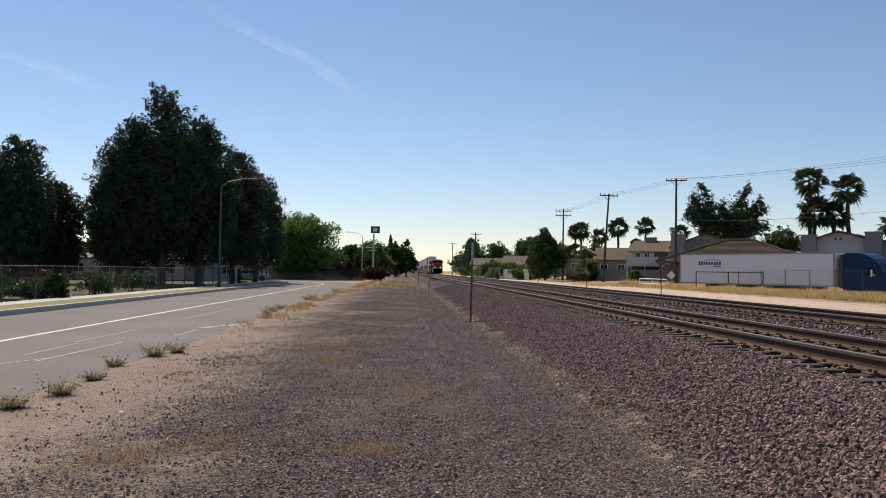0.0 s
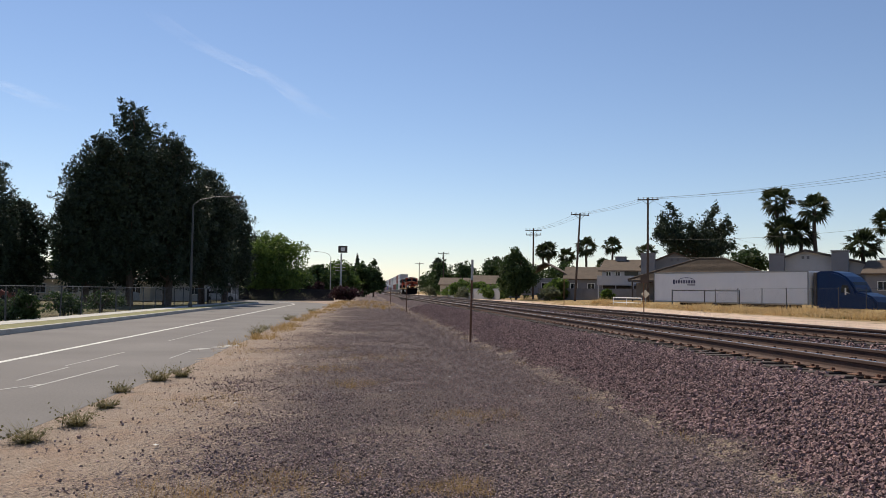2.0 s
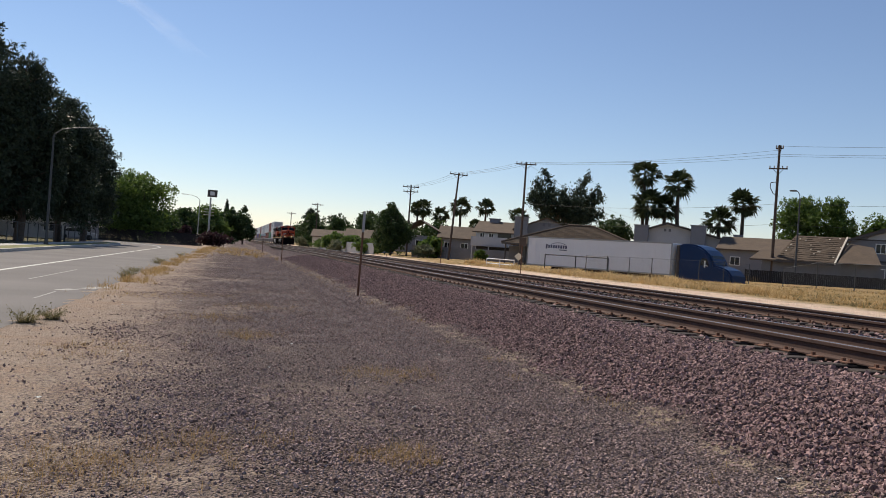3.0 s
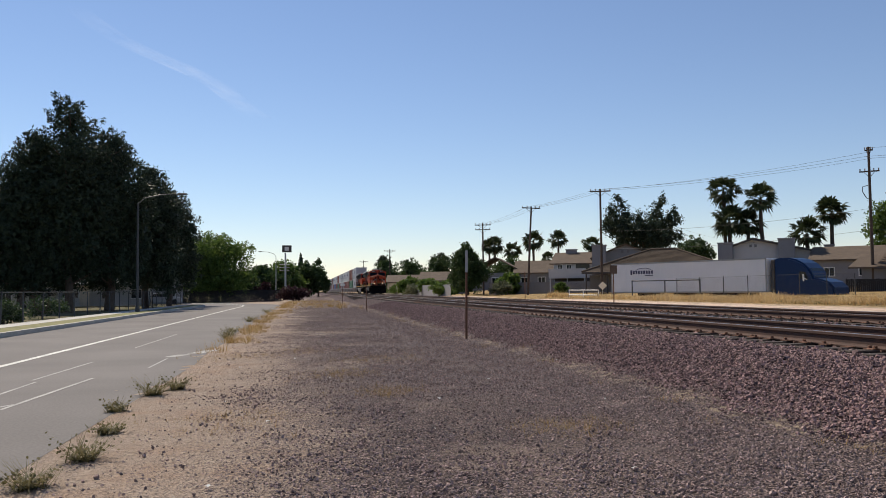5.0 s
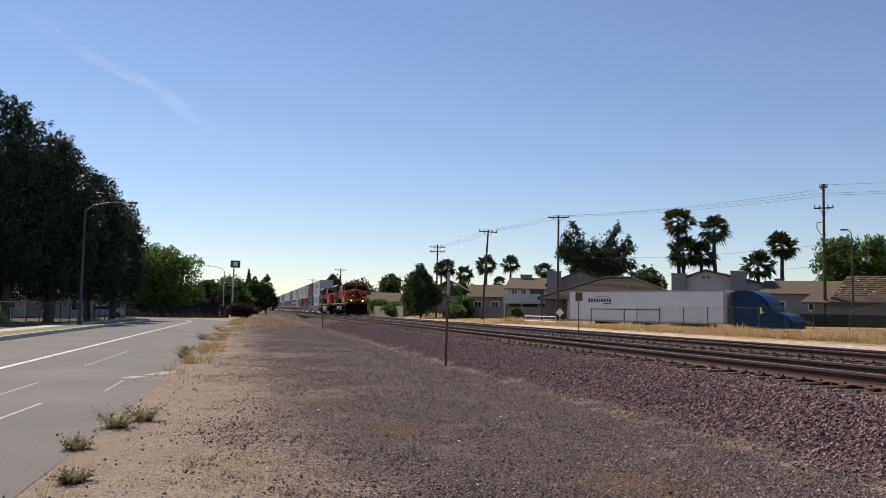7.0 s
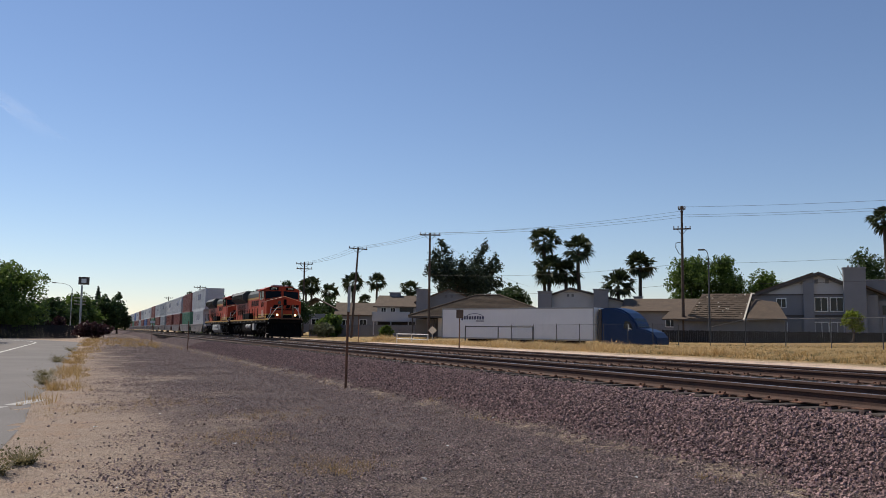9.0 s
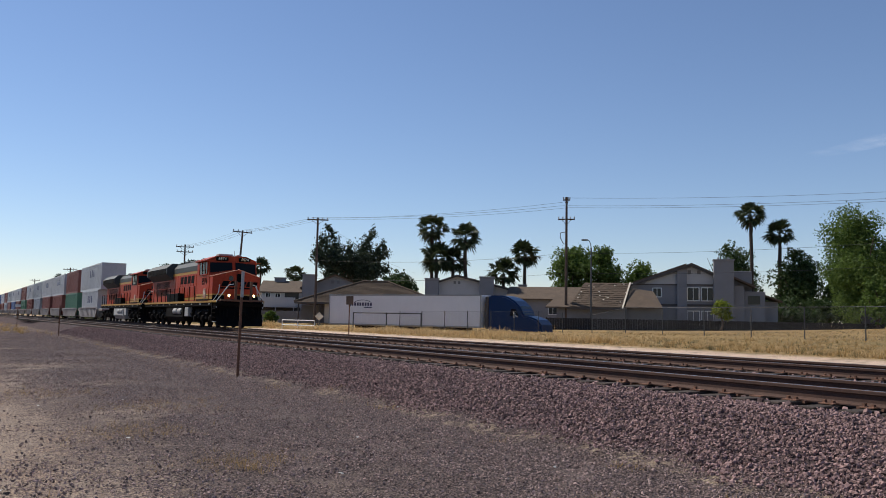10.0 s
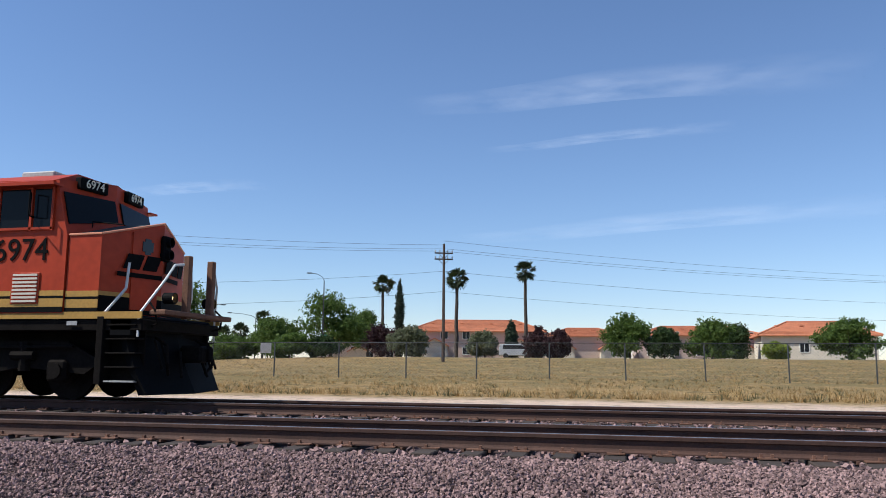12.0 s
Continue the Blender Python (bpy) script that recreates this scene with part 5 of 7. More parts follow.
for k, (x, y, zt, r) in enumerate(((47.6, 104.5, 15.6, 2.7), (47.2, 102.5, 11.6, 2.9), (48.9, 101.5, 11.0, 2.6), (50.2, 100.0, 14.1, 2.6), (60.2, 100.3, 12.4, 2.6), (57.4, 101.5, 9.9, 2.8), (88.4, 84.4, 18.7, 2.5), (90.6, 81.5, 16.0, 2.6), (158.9, 94.9, 9.3, 2.6), (171.8, 91.5, 13.5, 2.4), (168.5, 95.6, 10.4, 2.8), (124.6, 47.6, 16.1, 2.3), (108.2, 31.3, 15.0, 2.2), (119.8, 22.7, 17.4, 2.2), (38.1, 198.7, 13.8, 3.1), (43.6, 202.5, 12.5, 3.0), (38.8, 167.5, 12.8, 2.9), (54.6, 209.7, 10.3, 2.2), (49.9, 185.0, 14.1, 2.7), (57.0, 182.6, 12.7, 2.7), (35.1, 260.5, 12.4, 3.0), (31.7, 250.9, 11.0, 2.8), (36.0, 196, 13.0, 2.6), (84.5, 66.5, 6.0, 1.8), (140, 98, 8.2, 2.4))):
    zb = G(x, y)
    palm(x, y, zb, zt - zb, r, 200 + k)


# ---- grass and weeds ----
def tufts(name, n, place, hgt, blades, material, label, seed, width=0.012):
    rng = np.random.default_rng(seed)
    x, y, sc = place(rng, n)
    n = len(x)
    z = ground_z(x, y)
    a = rng.uniform(0, 2 * np.pi, (n, blades))
    lean = rng.uniform(0.1, 1.3, (n, blades))
    h = hgt * sc[:, None] * rng.uniform(0.5, 1.2, (n, blades))
    base = np.stack([x, y, z - 0.02], -1)[:, None] + np.stack([np.cos(a), np.sin(a), 0 * a], -1) * (0.12 * sc)[:, None, None] * rng.random((n, blades, 1))
    tip = base + np.stack([np.cos(a) * lean * h, np.sin(a) * lean * h, h], -1)
    per = np.stack([-np.sin(a), np.cos(a), 0 * a], -1) * width * sc[:, None, None]
    v = np.stack([base - per, base + per, tip], 2).reshape(-1, 3)
    ob = raw(name, v, np.arange(len(v)).reshape(-1, 3), material)
    return tagged(ob, label, "grass", kind="stuff")


def patchy(rng, x, y, cut, f=0.5):
    k = np.array([noise.noise((a * f, b * f, 3.0)) for a, b in zip(x, y)])
    return k > cut


def place_strip(rng, n):
    x = rng.uniform(17.0, 22.5, n)
    y = rng.uniform(-25, 95, n)
    x = x + 0.5 * np.sin(y * 0.21)
    ok = patchy(rng, x, y, 0.02, 0.35) | ((y > 40) & (rng.random(n) < 0.7))
    x, y = x[ok], y[ok]
    return x, y, np.array([0.35 + 1.3 * abs(noise.noise((a * 0.3, c * 0.3, 9.0))) for a, c in zip(x, y)]) * rng.uniform(0.6, 1.2, len(x)) * (1 + 1.0 * sstep(y, 30, 52) * (x < 21.5))


def place_field(rng, n):
    x = 17.5 + 62 * rng.random(n) ** 1.5 
    y = rng.uniform(-35, 62, n)
    ok = patchy(rng, x, y, -0.25, 0.16) & ((x < 34) | (y < 50))
    return x[ok], y[ok], rng.uniform(0.5, 1.2, ok.sum()) * (1 + 0.9 * (1 - sstep(x[ok], 19, 27)) * rng.random(ok.sum()))


tufts("dry_grass", 9500, place_strip, 0.24, 14, M["gold"], "golden dry grass beside the tracks", 301, 0.011)
tufts("field_grass", 14000, place_field, 0.14, 9, M["straw"], "dry golden grass on the open field", 302, 0.012)
tufts("field_weeds", 8000, place_field, 0.12, 8, M["weed"], "grey-green weeds on the open field", 303, 0.014)


def place_verge(rng, n):
    y = rng.uniform(30, 120, n)
    x = -6.0 + rng.normal(0, 3.5, n)
    ok = (x > -10.2) & (x < -3.2) & patchy(rng, x, y, 0.08, 0.5) & (y > 78 - (x + 10) * 2)
    return x[ok], y[ok], rng.uniform(0.5, 1.3, ok.sum())


def place_edge(rng, n):
    y = 20 + 100 * rng.random(n)
    x = -9.75 + 0.3 * rng.normal(0, 1, n) + 0.7 * rng.random(n) * sstep(y, 35, 70)
    ok = patchy(rng, x, y, 0.0, 0.35) & (x > -10.25)
    return x[ok], y[ok], rng.uniform(0.4, 1.2, ok.sum())


def place_foot(rng, n):
    y = rng.uniform(6, 70, n)
    x = -3.2 + rng.normal(0, 0.22, n)
    ok = patchy(rng, x, y, 0.1, 0.9)
    return x[ok], y[ok], rng.uniform(0.25, 0.7, ok.sum())


def place_patch(rng, n):
    cx, cy = [], []
    for px, py, r in ((-7.0, 7.7, 0.3), (-7.6, 7.2, 0.3), (-5.7, 7.3, 0.15), (-6.6, 14.5, 0.3), (-6.3, 20.0, 0.5), (-8.4, 12.5, 0.5), (-7.6, 23, 0.6), (-7.9, 6.9, 0.35), (-5.0, 11.0, 0.3), (-9.2, 22.0, 0.5), (-7.2, 17.2, 0.4)):
        m = n // 11
        cx.append(rng.normal(px, r, m)), cy.append(rng.normal(py, r, m))
    x, y = np.concatenate(cx), np.concatenate(cy)
    return x, y, rng.uniform(0.15, 0.5, len(x))


tufts("verge_grass", 2600, place_verge, 0.35, 8, M["straw"], "dry yellow grass at the roadside", 304)
tufts("edge_grass", 1700, place_edge, 0.24, 12, M["straw"], "dry golden grass along the asphalt edge", 307, 0.008)
tufts("foot_grass", 800, place_foot, 0.16, 8, M["straw"], "thin dry grass at the foot of the ballast", 305, 0.006)
tufts("thin_grass", 1500, place_patch, 0.24, 7, M["straw"], "flattened dry grass in the gravel", 306, 0.005)
for k, (x, y, s) in enumerate(((-9.75, 9.6, 0.42), (-9.6, 10.6, 0.45), (-9.7, 12.0, 0.3), (-9.85, 15.3, 0.5), (-9.6, 15.9, 0.45), (-10.0, 13.7, 0.3), (-10.1, 29.5, 0.55), (-10.2, 31.5, 0.6), (-10.3, 34.0, 0.5), (-10.35, 44, 0.6), (-10.4, 47, 0.6), (-10.3, 62, 0.7))):
    t = thing("weed_clump", pose(x, y, G(x, y)), "straggly grey-green weed at the asphalt edge", "weed", "weeds at the road edge")
    rng = np.random.default_rng(330 + k)
    n = 170
    a, ln = rng.uniform(0, 6.283, n), rng.uniform(0.4, 1, n) * s
    tp = np.stack([np.cos(a) * ln * 0.85, np.sin(a) * ln * 0.85, ln * rng.uniform(0.2, 0.7, n)], -1)
    bs = rng.normal(0, 0.06, (n, 3)) * (1, 1, 0.1)
    per = np.stack([-np.sin(a), np.cos(a), 0 * a], -1) * 0.006
    raw("stem_tuft", np.stack([bs - per, bs + per, tp], 1).reshape(-1, 3), np.arange(3 * n).reshape(-1, 3), M["weed"], t)
    lv, lf = leaf_quads(rng, tp[rng.integers(0, n, 150)] * rng.uniform(0.4, 1, (150, 1)), 0.028)
    raw("leaf_tuft", lv, lf, M["weed"], t)["kind"] = "stuff"


# ---- houses ----
def window(parent, x, z, w, h, y=0.0, panes=2, frame_m="white"):
    """A window set into the facade, with its frame proud of the wall and separate panes."""
    bm = B()
    t = 0.09
    for cx, cz, sx, sz in ((x, z + h / 2, w + t, t), (x, z - h / 2, w + t, t), (x - w / 2, z, t, h), (x + w / 2, z, t, h)):
        box(bm, (cx, y - 0.03, cz), (sx, 0.12, sz))
    for k in range(1, panes):
        box(bm, (x - w / 2 + w * k / panes, y - 0.025, z), (0.06, 0.1, h))
    win = part("window", bm, M[frame_m], parent)
    for k in range(panes):
        bm = B()
        box(bm, (x - w / 2 + w * (k + 0.5) / panes, y - 0.005, z), (w / panes - 0.05, 0.03, h - 0.06))
        part("pane", bm, M["glass"], win)
    return win


def gable_roof(bm, x0, x1, y0, y1, ze, zr, axis, over=0.45, th=0.16):
    if axis == "y":  # ridge runs back from the facade
        c = (x0 + x1) / 2
        s = (zr - ze) / ((x1 - x0) / 2)
        for sg, xe in ((-1, x0 - over), (1, x1 + over)):
            zl = ze - s * over
            prism(bm, [(c, y0 - over, zr), (xe, y0 - over, zl), (xe, y0 - over, zl + th), (c, y0 - over, zr + th)], (0, y1 - y0 + 2 * over, 0))
    else:
        c = (y0 + y1) / 2
        s = (zr - ze) / ((y1 - y0) / 2)
        for ye in (y0 - over, y1 + over):
            zl = ze - s * over
            prism(bm, [(x0 - over, c, zr), (x0 - over, ye, zl), (x0 - over, ye, zl + th), (x0 - over, c, zr + th)], (x1 - x0 + 2 * over, 0, 0))


def hip_roof(bm, x0, x1, y0, y1, ze, zr, over=0.5, inset=None):
    x0, x1, y0, y1 = x0 - over, x1 + over, y0 - over, y1 + over
    ins = inset if inset is not None else (y1 - y0) / 2
    a = [bm.verts.new(p) for p in ((x0, y0, ze), (x1, y0, ze), (x1, y1, ze), (x0, y1, ze))]
    b = [bm.verts.new(p) for p in ((x0, y0, ze - 0.2), (x1, y0, ze - 0.2), (x1, y1, ze - 0.2), (x0, y1, ze - 0.2))]
    cy = (y0 + y1) / 2
    r = [bm.verts.new((x0 + ins, cy, zr)), bm.verts.new((x1 - ins, cy, zr))]
    fs = [bm.faces.new((a[0], a[1], r[1], r[0])), bm.faces.new((a[1], a[2], r[1])), bm.faces.new((a[2], a[3], r[0], r[1])), bm.faces.new((a[3], a[0], r[0])), bm.faces.new(b[::-1])]
    for i in range(4):
        fs.append(bm.faces.new((b[i], b[(i + 1) % 4], a[(i + 1) % 4], a[i])))
    bmesh.ops.recalc_face_normals(bm, faces=fs)


def roof_courses(parent, x0, x1, y0, ze, yr, zr, material, n=9, ins=0.0, th=0.05):
    """Raised rows of roofing on the slope that faces the facade."""
    bm = B()
    for k in range(1, n):
        f = k / n
        box(bm, ((x0 + x1) / 2, y0 + (yr - y0) * f, ze + (zr - ze) * f + 0.6 * th), (x1 - x0 - 0.1 - 2 * ins * f, 0.1, th))
    part("roof_course", bm, material, parent)["kind"] = "stuff"


def walls(parent, boxes, material, label=""):
    bm = B()
    for c, s in boxes:
        box(bm, c, s)
    return part("wall", bm, material, parent, label)


def chimney(parent, x, y, z0, z1, w, material):
    bm = B()
    box(bm, (x, y, (z0 + z1) / 2), (w, 0.9, z1 - z0))
    box(bm, (x, y, z1 + 0.06), (w + 0.2, 1.1, 0.12))
    part("chimney", bm, material, parent)


def at_ground(x, y, rz, dz=0.0):
    return pose(x, y, G(x, y) + dz, 0, 0, rz)


def grey_house():
    h = thing("house", pose(58.3, 69.4, 0.1, 0, 0, -45), "grey two-storey stucco house with brown gable roof", "house")
    bm = B()
    prism(bm, [(-5.4, 0, 0), (4.6, 0, 0), (4.6, 0, 5.3), (1.0, 0, 7.0), (-5.4, 0, 4.8)], (0, 8, 0))
    part("wall", bm, M["stucco"], h)
    bm = B()
    prism(bm, [(-3.9, -0.03, 5.02), (-0.5, -0.03, 5.02), (-0.5, -0.03, 6.35), (-3.7, -0.03, 5.25)], (0, 0.05, 0))
    prism(bm, [(0.5, -0.03, 5.02), (3.2, -0.03, 5.02), (3.2, -0.03, 5.85), (1.0, -0.03, 6.85), (0.5, -0.03, 6.68)], (0, 0.05, 0))
    part("gable_panel", bm, M["white_wall"], h, "pale panels under the gable")
    bm = B()
    prism(bm, [(-6.2, -0.6, 4.52), (1.0, -0.6, 7.05), (1.0, -0.6, 7.27), (-6.2, -0.6, 4.74)], (0, 4, 0))
    prism(bm, [(1.0, -0.6, 7.05), (5.0, -0.6, 5.2), (5.0, -0.6, 5.42), (1.0, -0.6, 7.27)], (0, 9, 0))
    prism(bm, [(-5.2, 3.2, 5.2), (0.6, 3.2, 7.3), (0.6, 3.2, 7.5), (-5.2, 3.2, 5.4)], (0, 6, 0))
    part("roof", bm, M["shingle"], h)
    bm = B()
    prism(bm, [(-6.25, -0.66, 4.42), (1.0, -0.66, 6.96), (1.0, -0.66, 7.2), (-6.25, -0.66, 4.66)], (0, 0.06, 0))
    prism(bm, [(1.0, -0.66, 6.96), (5.0, -0.66, 5.1), (5.0, -0.66, 5.34), (1.0, -0.66, 7.2)], (0, 0.06, 0))
    box(bm, (-0.4, -0.05, 2.78), (10.0, 0.1, 0.2))
    box(bm, (-0.6, -0.04, 4.95), (9.0, 0.08, 0.12))
    part("trim", bm, M["trim"], h)
    bm = B()
    box(bm, (0.0, -0.2, 3.3), (1.0, 0.4, 6.6))
    part("pilaster", bm, M["stucco"], h)
    for x, z, w, hh in ((-2.6, 4.1, 0.9, 0.95), (1.15, 3.95, 1.2, 1.4), (2.6, 3.95, 1.2, 1.4), (-2.6, 1.55, 1.0, 1.0), (1.15, 1.4, 1.3, 1.5), (2.6, 1.4, 1.2, 1.5)):
        window(h, x, z, w, hh)
    # thin darker panel that paints the shade over the lower storey
    bm = B()
    box(bm, (-0.4, -0.02, 1.35), (9.9, 0.06, 2.7))
    part("lower_storey_shade", bm, M["stuccodark"], h, "thin dark panel for the shaded lower storey")
    for x in (0.75, 1.75):
        bm = B()
        box(bm, (x, -0.05, 6.3), (0.35, 0.06, 0.42))
        part("vent", bm, M["stuccodark"], h)
    bm = B()
    box(bm, (4.2, -0.5, 3.75), (2.0, 1.2, 7.5), 0.03)
    box(bm, (4.2, -0.5, 7.55), (2.15, 1.4, 0.14))
    for k in (-0.5, 0.5):
        rod(bm, (4.2 + k, -0.5, 7.6), (4.2 + k, -0.5, 7.85), 0.1, seg=7)
    part("chimney", bm, M["stucco"], h)
    for x0, x1, y0, zt in ((5.1, 7.2, 1.0, 6.5), (5.2, 6.3, -0.3, 4.9), (6.3, 8.4, 0.2, 4.3), (8.4, 9.8, 1.4, 3.3)):
        bm = B()
        box(bm, ((x0 + x1) / 2, y0 + 2.5, zt / 2), (x1 - x0, 5, zt), 0.02)
        part("wing", bm, M["stucco"], h)
    bm = B()
    prism(bm, [(5.0, -0.8, 5.75), (7.4, -0.8, 4.65), (7.4, 3, 4.65), (5.0, 3, 5.75)], (0, 0, 0.18))
    prism(bm, [(8.2, 0.6, 3.9), (10.2, 0.6, 3.2), (10.2, 5, 3.2), (8.2, 5, 3.9)], (0, 0, 0.16))
    part("wing_roof", bm, M["shingle"], h)
    bm = B()
    box(bm, (7.3, 0.17, 3.4), (1.2, 0.05, 0.9))
    part("pane", bm, M["glass"], h)
    bm = B()
    for k in range(9):
        box(bm, (-6.0 - 0.27 * k, -0.4, 2.6 - 0.27 * k), (0.3, 1.0, 0.06))
    box(bm, (-6.1, -0.4, 2.75), (1.4, 1.0, 0.1))
    for k in range(6):
        rod(bm, (-5.5 - 0.25 * k, -0.85, 2.8), (-5.5 - 0.25 * k, -0.85, 3.7), 0.025, seg=5)
    rod(bm, (-5.4, -0.85, 3.7), (-6.8, -0.85, 3.7), 0.03, seg=5)
    part("outside_stair", bm, M["trim"], h)
    return h


def brown_roof_house():
    h = thing("house", pose(46.6, 69.6, 0.1, 0, 0, -42), "low house with a steep brown shingle roof", "house")
    walls(h, [((-0.6, 3.5, 1.2), (7.0, 6.5, 2.4)), ((4.6, 3.5, 1.3), (3.4, 5.5, 2.6))], M["stuccodark"])
    bm = B()
    prism(bm, [(-2.9, -0.4, 2.1), (2.3, -0.4, 2.1), (3.2, 3.4, 4.72), (-1.4, 3.4, 4.72)], (0, 0.02, 0.14))
    prism(bm, [(2.3, -0.4, 2.1), (3.4, 7.2, 2.1), (3.2, 3.4, 4.72)], (0, 0.02, 0.14))
    prism(bm, [(-2.9, 7.2, 2.1), (3.4, 7.2, 2.1), (3.2, 3.4, 4.72), (-1.4, 3.4, 4.72)], (0, 0.02, 0.14))
    prism(bm, [(-5.2, -0.2, 2.1), (-2.4, -0.2, 2.1), (-1.9, 2.2, 3.1), (-4.4, 2.2, 3.1)], (0, 0.02, 0.14))
    part("roof", bm, M["shingle"], h)
    bm = B()
    prism(bm, [(2.7, -0.3, 2.2), (6.3, -0.3, 2.2), (5.6, 3.2, 3.9), (3.4, 3.2, 4.2)], (0, 0.02, 0.12))
    part("side_roof", bm, M["shingle"], h)
    bm = B()
    box(bm, (-0.3, -0.42, 2.08), (5.4, 0.06, 0.18))
    part("fascia", bm, M["trim"], h)
    bm = B()
    prism(bm, [(2.35, -0.45, 2.1), (2.5, -0.45, 2.1), (3.35, 3.3, 4.85), (3.2, 3.3, 4.85)], (0, 0, 0.1))
    part("barge_board", bm, M["cream"], h)
    rng = random.Random(9)
    bm = B()
    box(bm, (0, 0, 0), (0.3, 0.24, 0.04))
    tile0 = part("shingle", bm, M["shingle"], h)
    first = True
    for r in range(13):
        f = (r + 0.5) / 13
        lo, hi = -2.8 + 1.4 * f, 2.2 + 0.85 * f
        n = int((hi - lo) / 0.34)
        for k in range(n):
            if rng.random() < 0.1:
                continue
            ob = tile0
            if not first:
                ob = tile0.copy()
                scene.collection.objects.link(ob)
            first = False
            x = lo + (k + 0.5) * (hi - lo) / n
            ob.matrix_basis = pose(x, -0.4 + 3.8 * f, 2.1 + 2.62 * f + 0.155 + rng.uniform(-0.015, 0.015), 36, 0, rng.uniform(-3, 3))
    for k in range(16):
        f = rng.random() ** 0.6
        bm = B()
        box(bm, (0, 0, 0), (0.14, 0.08, 0.05))
        ob = part("mortar_patch", bm, M["cream"], h, "pale mortar patch")
        ob.matrix_basis = pose(-2.6 + 1.4 * f + rng.random() * 4.8, -0.4 + 3.8 * f, 2.12 + 2.62 * f + 0.18, 36)
    return h


def white_gable_house():
    h = thing("house", pose(50.5, 99.0, 0.6, 0, 0, -35), "white gabled house with tall plain chimneys", "house")
    bm = B()
    prism(bm, [(-5.0, 0, 0), (9.5, 0, 0), (9.5, 0, 3.2), (-2.0, 0, 6.0), (-5.0, 0, 5.0)], (0, 9, 0))
    part("wall", bm, M["white_wall"], h)
    bm = B()
    prism(bm, [(-5.6, -0.5, 4.8), (-2.0, -0.5, 6.05), (-2.0, -0.5, 6.25), (-5.6, -0.5, 5.0)], (0, 10, 0))
    prism(bm, [(-2.0, -0.5, 6.05), (10.2, -0.5, 3.1), (10.2, -0.5, 3.3), (-2.0, -0.5, 6.25)], (0, 10, 0))
    part("roof", bm, M["shingle"], h)
    bm = B()
    prism(bm, [(-5.65, -0.56, 4.7), (-2.0, -0.56, 5.96), (-2.0, -0.56, 6.2), (-5.65, -0.56, 4.94)], (0, 0.06, 0))
    prism(bm, [(-2.0, -0.56, 5.96), (10.25, -0.56, 3.0), (10.25, -0.56, 3.24), (-2.0, -0.56, 6.2)], (0, 0.06, 0))
    part("barge_board", bm, M["trim"], h)
    # flat dark sheet on the wall, painting the shade of a porch
    bm = B()
    box(bm, (6.0, -0.03, 2.0), (6.0, 0.05, 2.2))
    part("porch_shade_panel", bm, M["stuccodark"], h)
    chimney(h, -5.3, -0.5, 0, 5.6, 1.8, M["stucco"])
    chimney(h, 2.0, -0.7, 0, 5.9, 1.9, M["stucco"])
    chimney(h, 6.8, 3.0, 0, 5.1, 1.1, M["stucco"])
    for x in (-2.3, -1.7):
        bm = B()
        box(bm, (x, -0.03, 5.2), (0.3, 0.05, 0.35))
        part("vent", bm, M["stuccodark"], h)
    window(h, 0.0, 2.5, 1.2, 1.3)
    return h


def hip_house():
    h = thing("house", pose(32.6, 91.4, 0.2, 0, 0, -32), "low house with a wide tan hip roof", "house")
    walls(h, [((0.3, 5, 1.1), (12.5, 9, 2.2))], M["cream"])
    bm = B()
    hip_roof(bm, -8.6, 7.4, 0.3, 9.7, 2.35, 5.0, 0.7, 7.2)
    part("roof", bm, M["shingle"], h)
    roof_courses(h, -9.3, 8.1, -0.4, 2.35, 5.0, 5.0, M["shingle"], 24, 7.2, 0.022)
    bm = B()
    for a, b in (((-9.3, -0.4, 2.4), (-2.1, 5, 5.05)), ((8.1, -0.4, 2.4), (0.9, 5, 5.05)), ((-2.1, 5, 5.05), (0.9, 5, 5.05))):
        rod(bm, a, b, 0.1)
    part("ridge_cap", bm, M["shingle"], h)
    bm = B()
    box(bm, (-0.6, -0.4, 2.22), (17.2, 0.06, 0.2))
    part("fascia", bm, M["trim"], h)
    walls(h, [((-7.6, 6, 1.0), (3.0, 6, 2.0))], M["stuccodark"])
    for x in (-8.9, -6.4):
        bm = B()
        rod(bm, (x, 0.2, -0.2), (x, 0.2, 2.3), 0.09)
        part("post", bm, M["trim"], h)
    return h


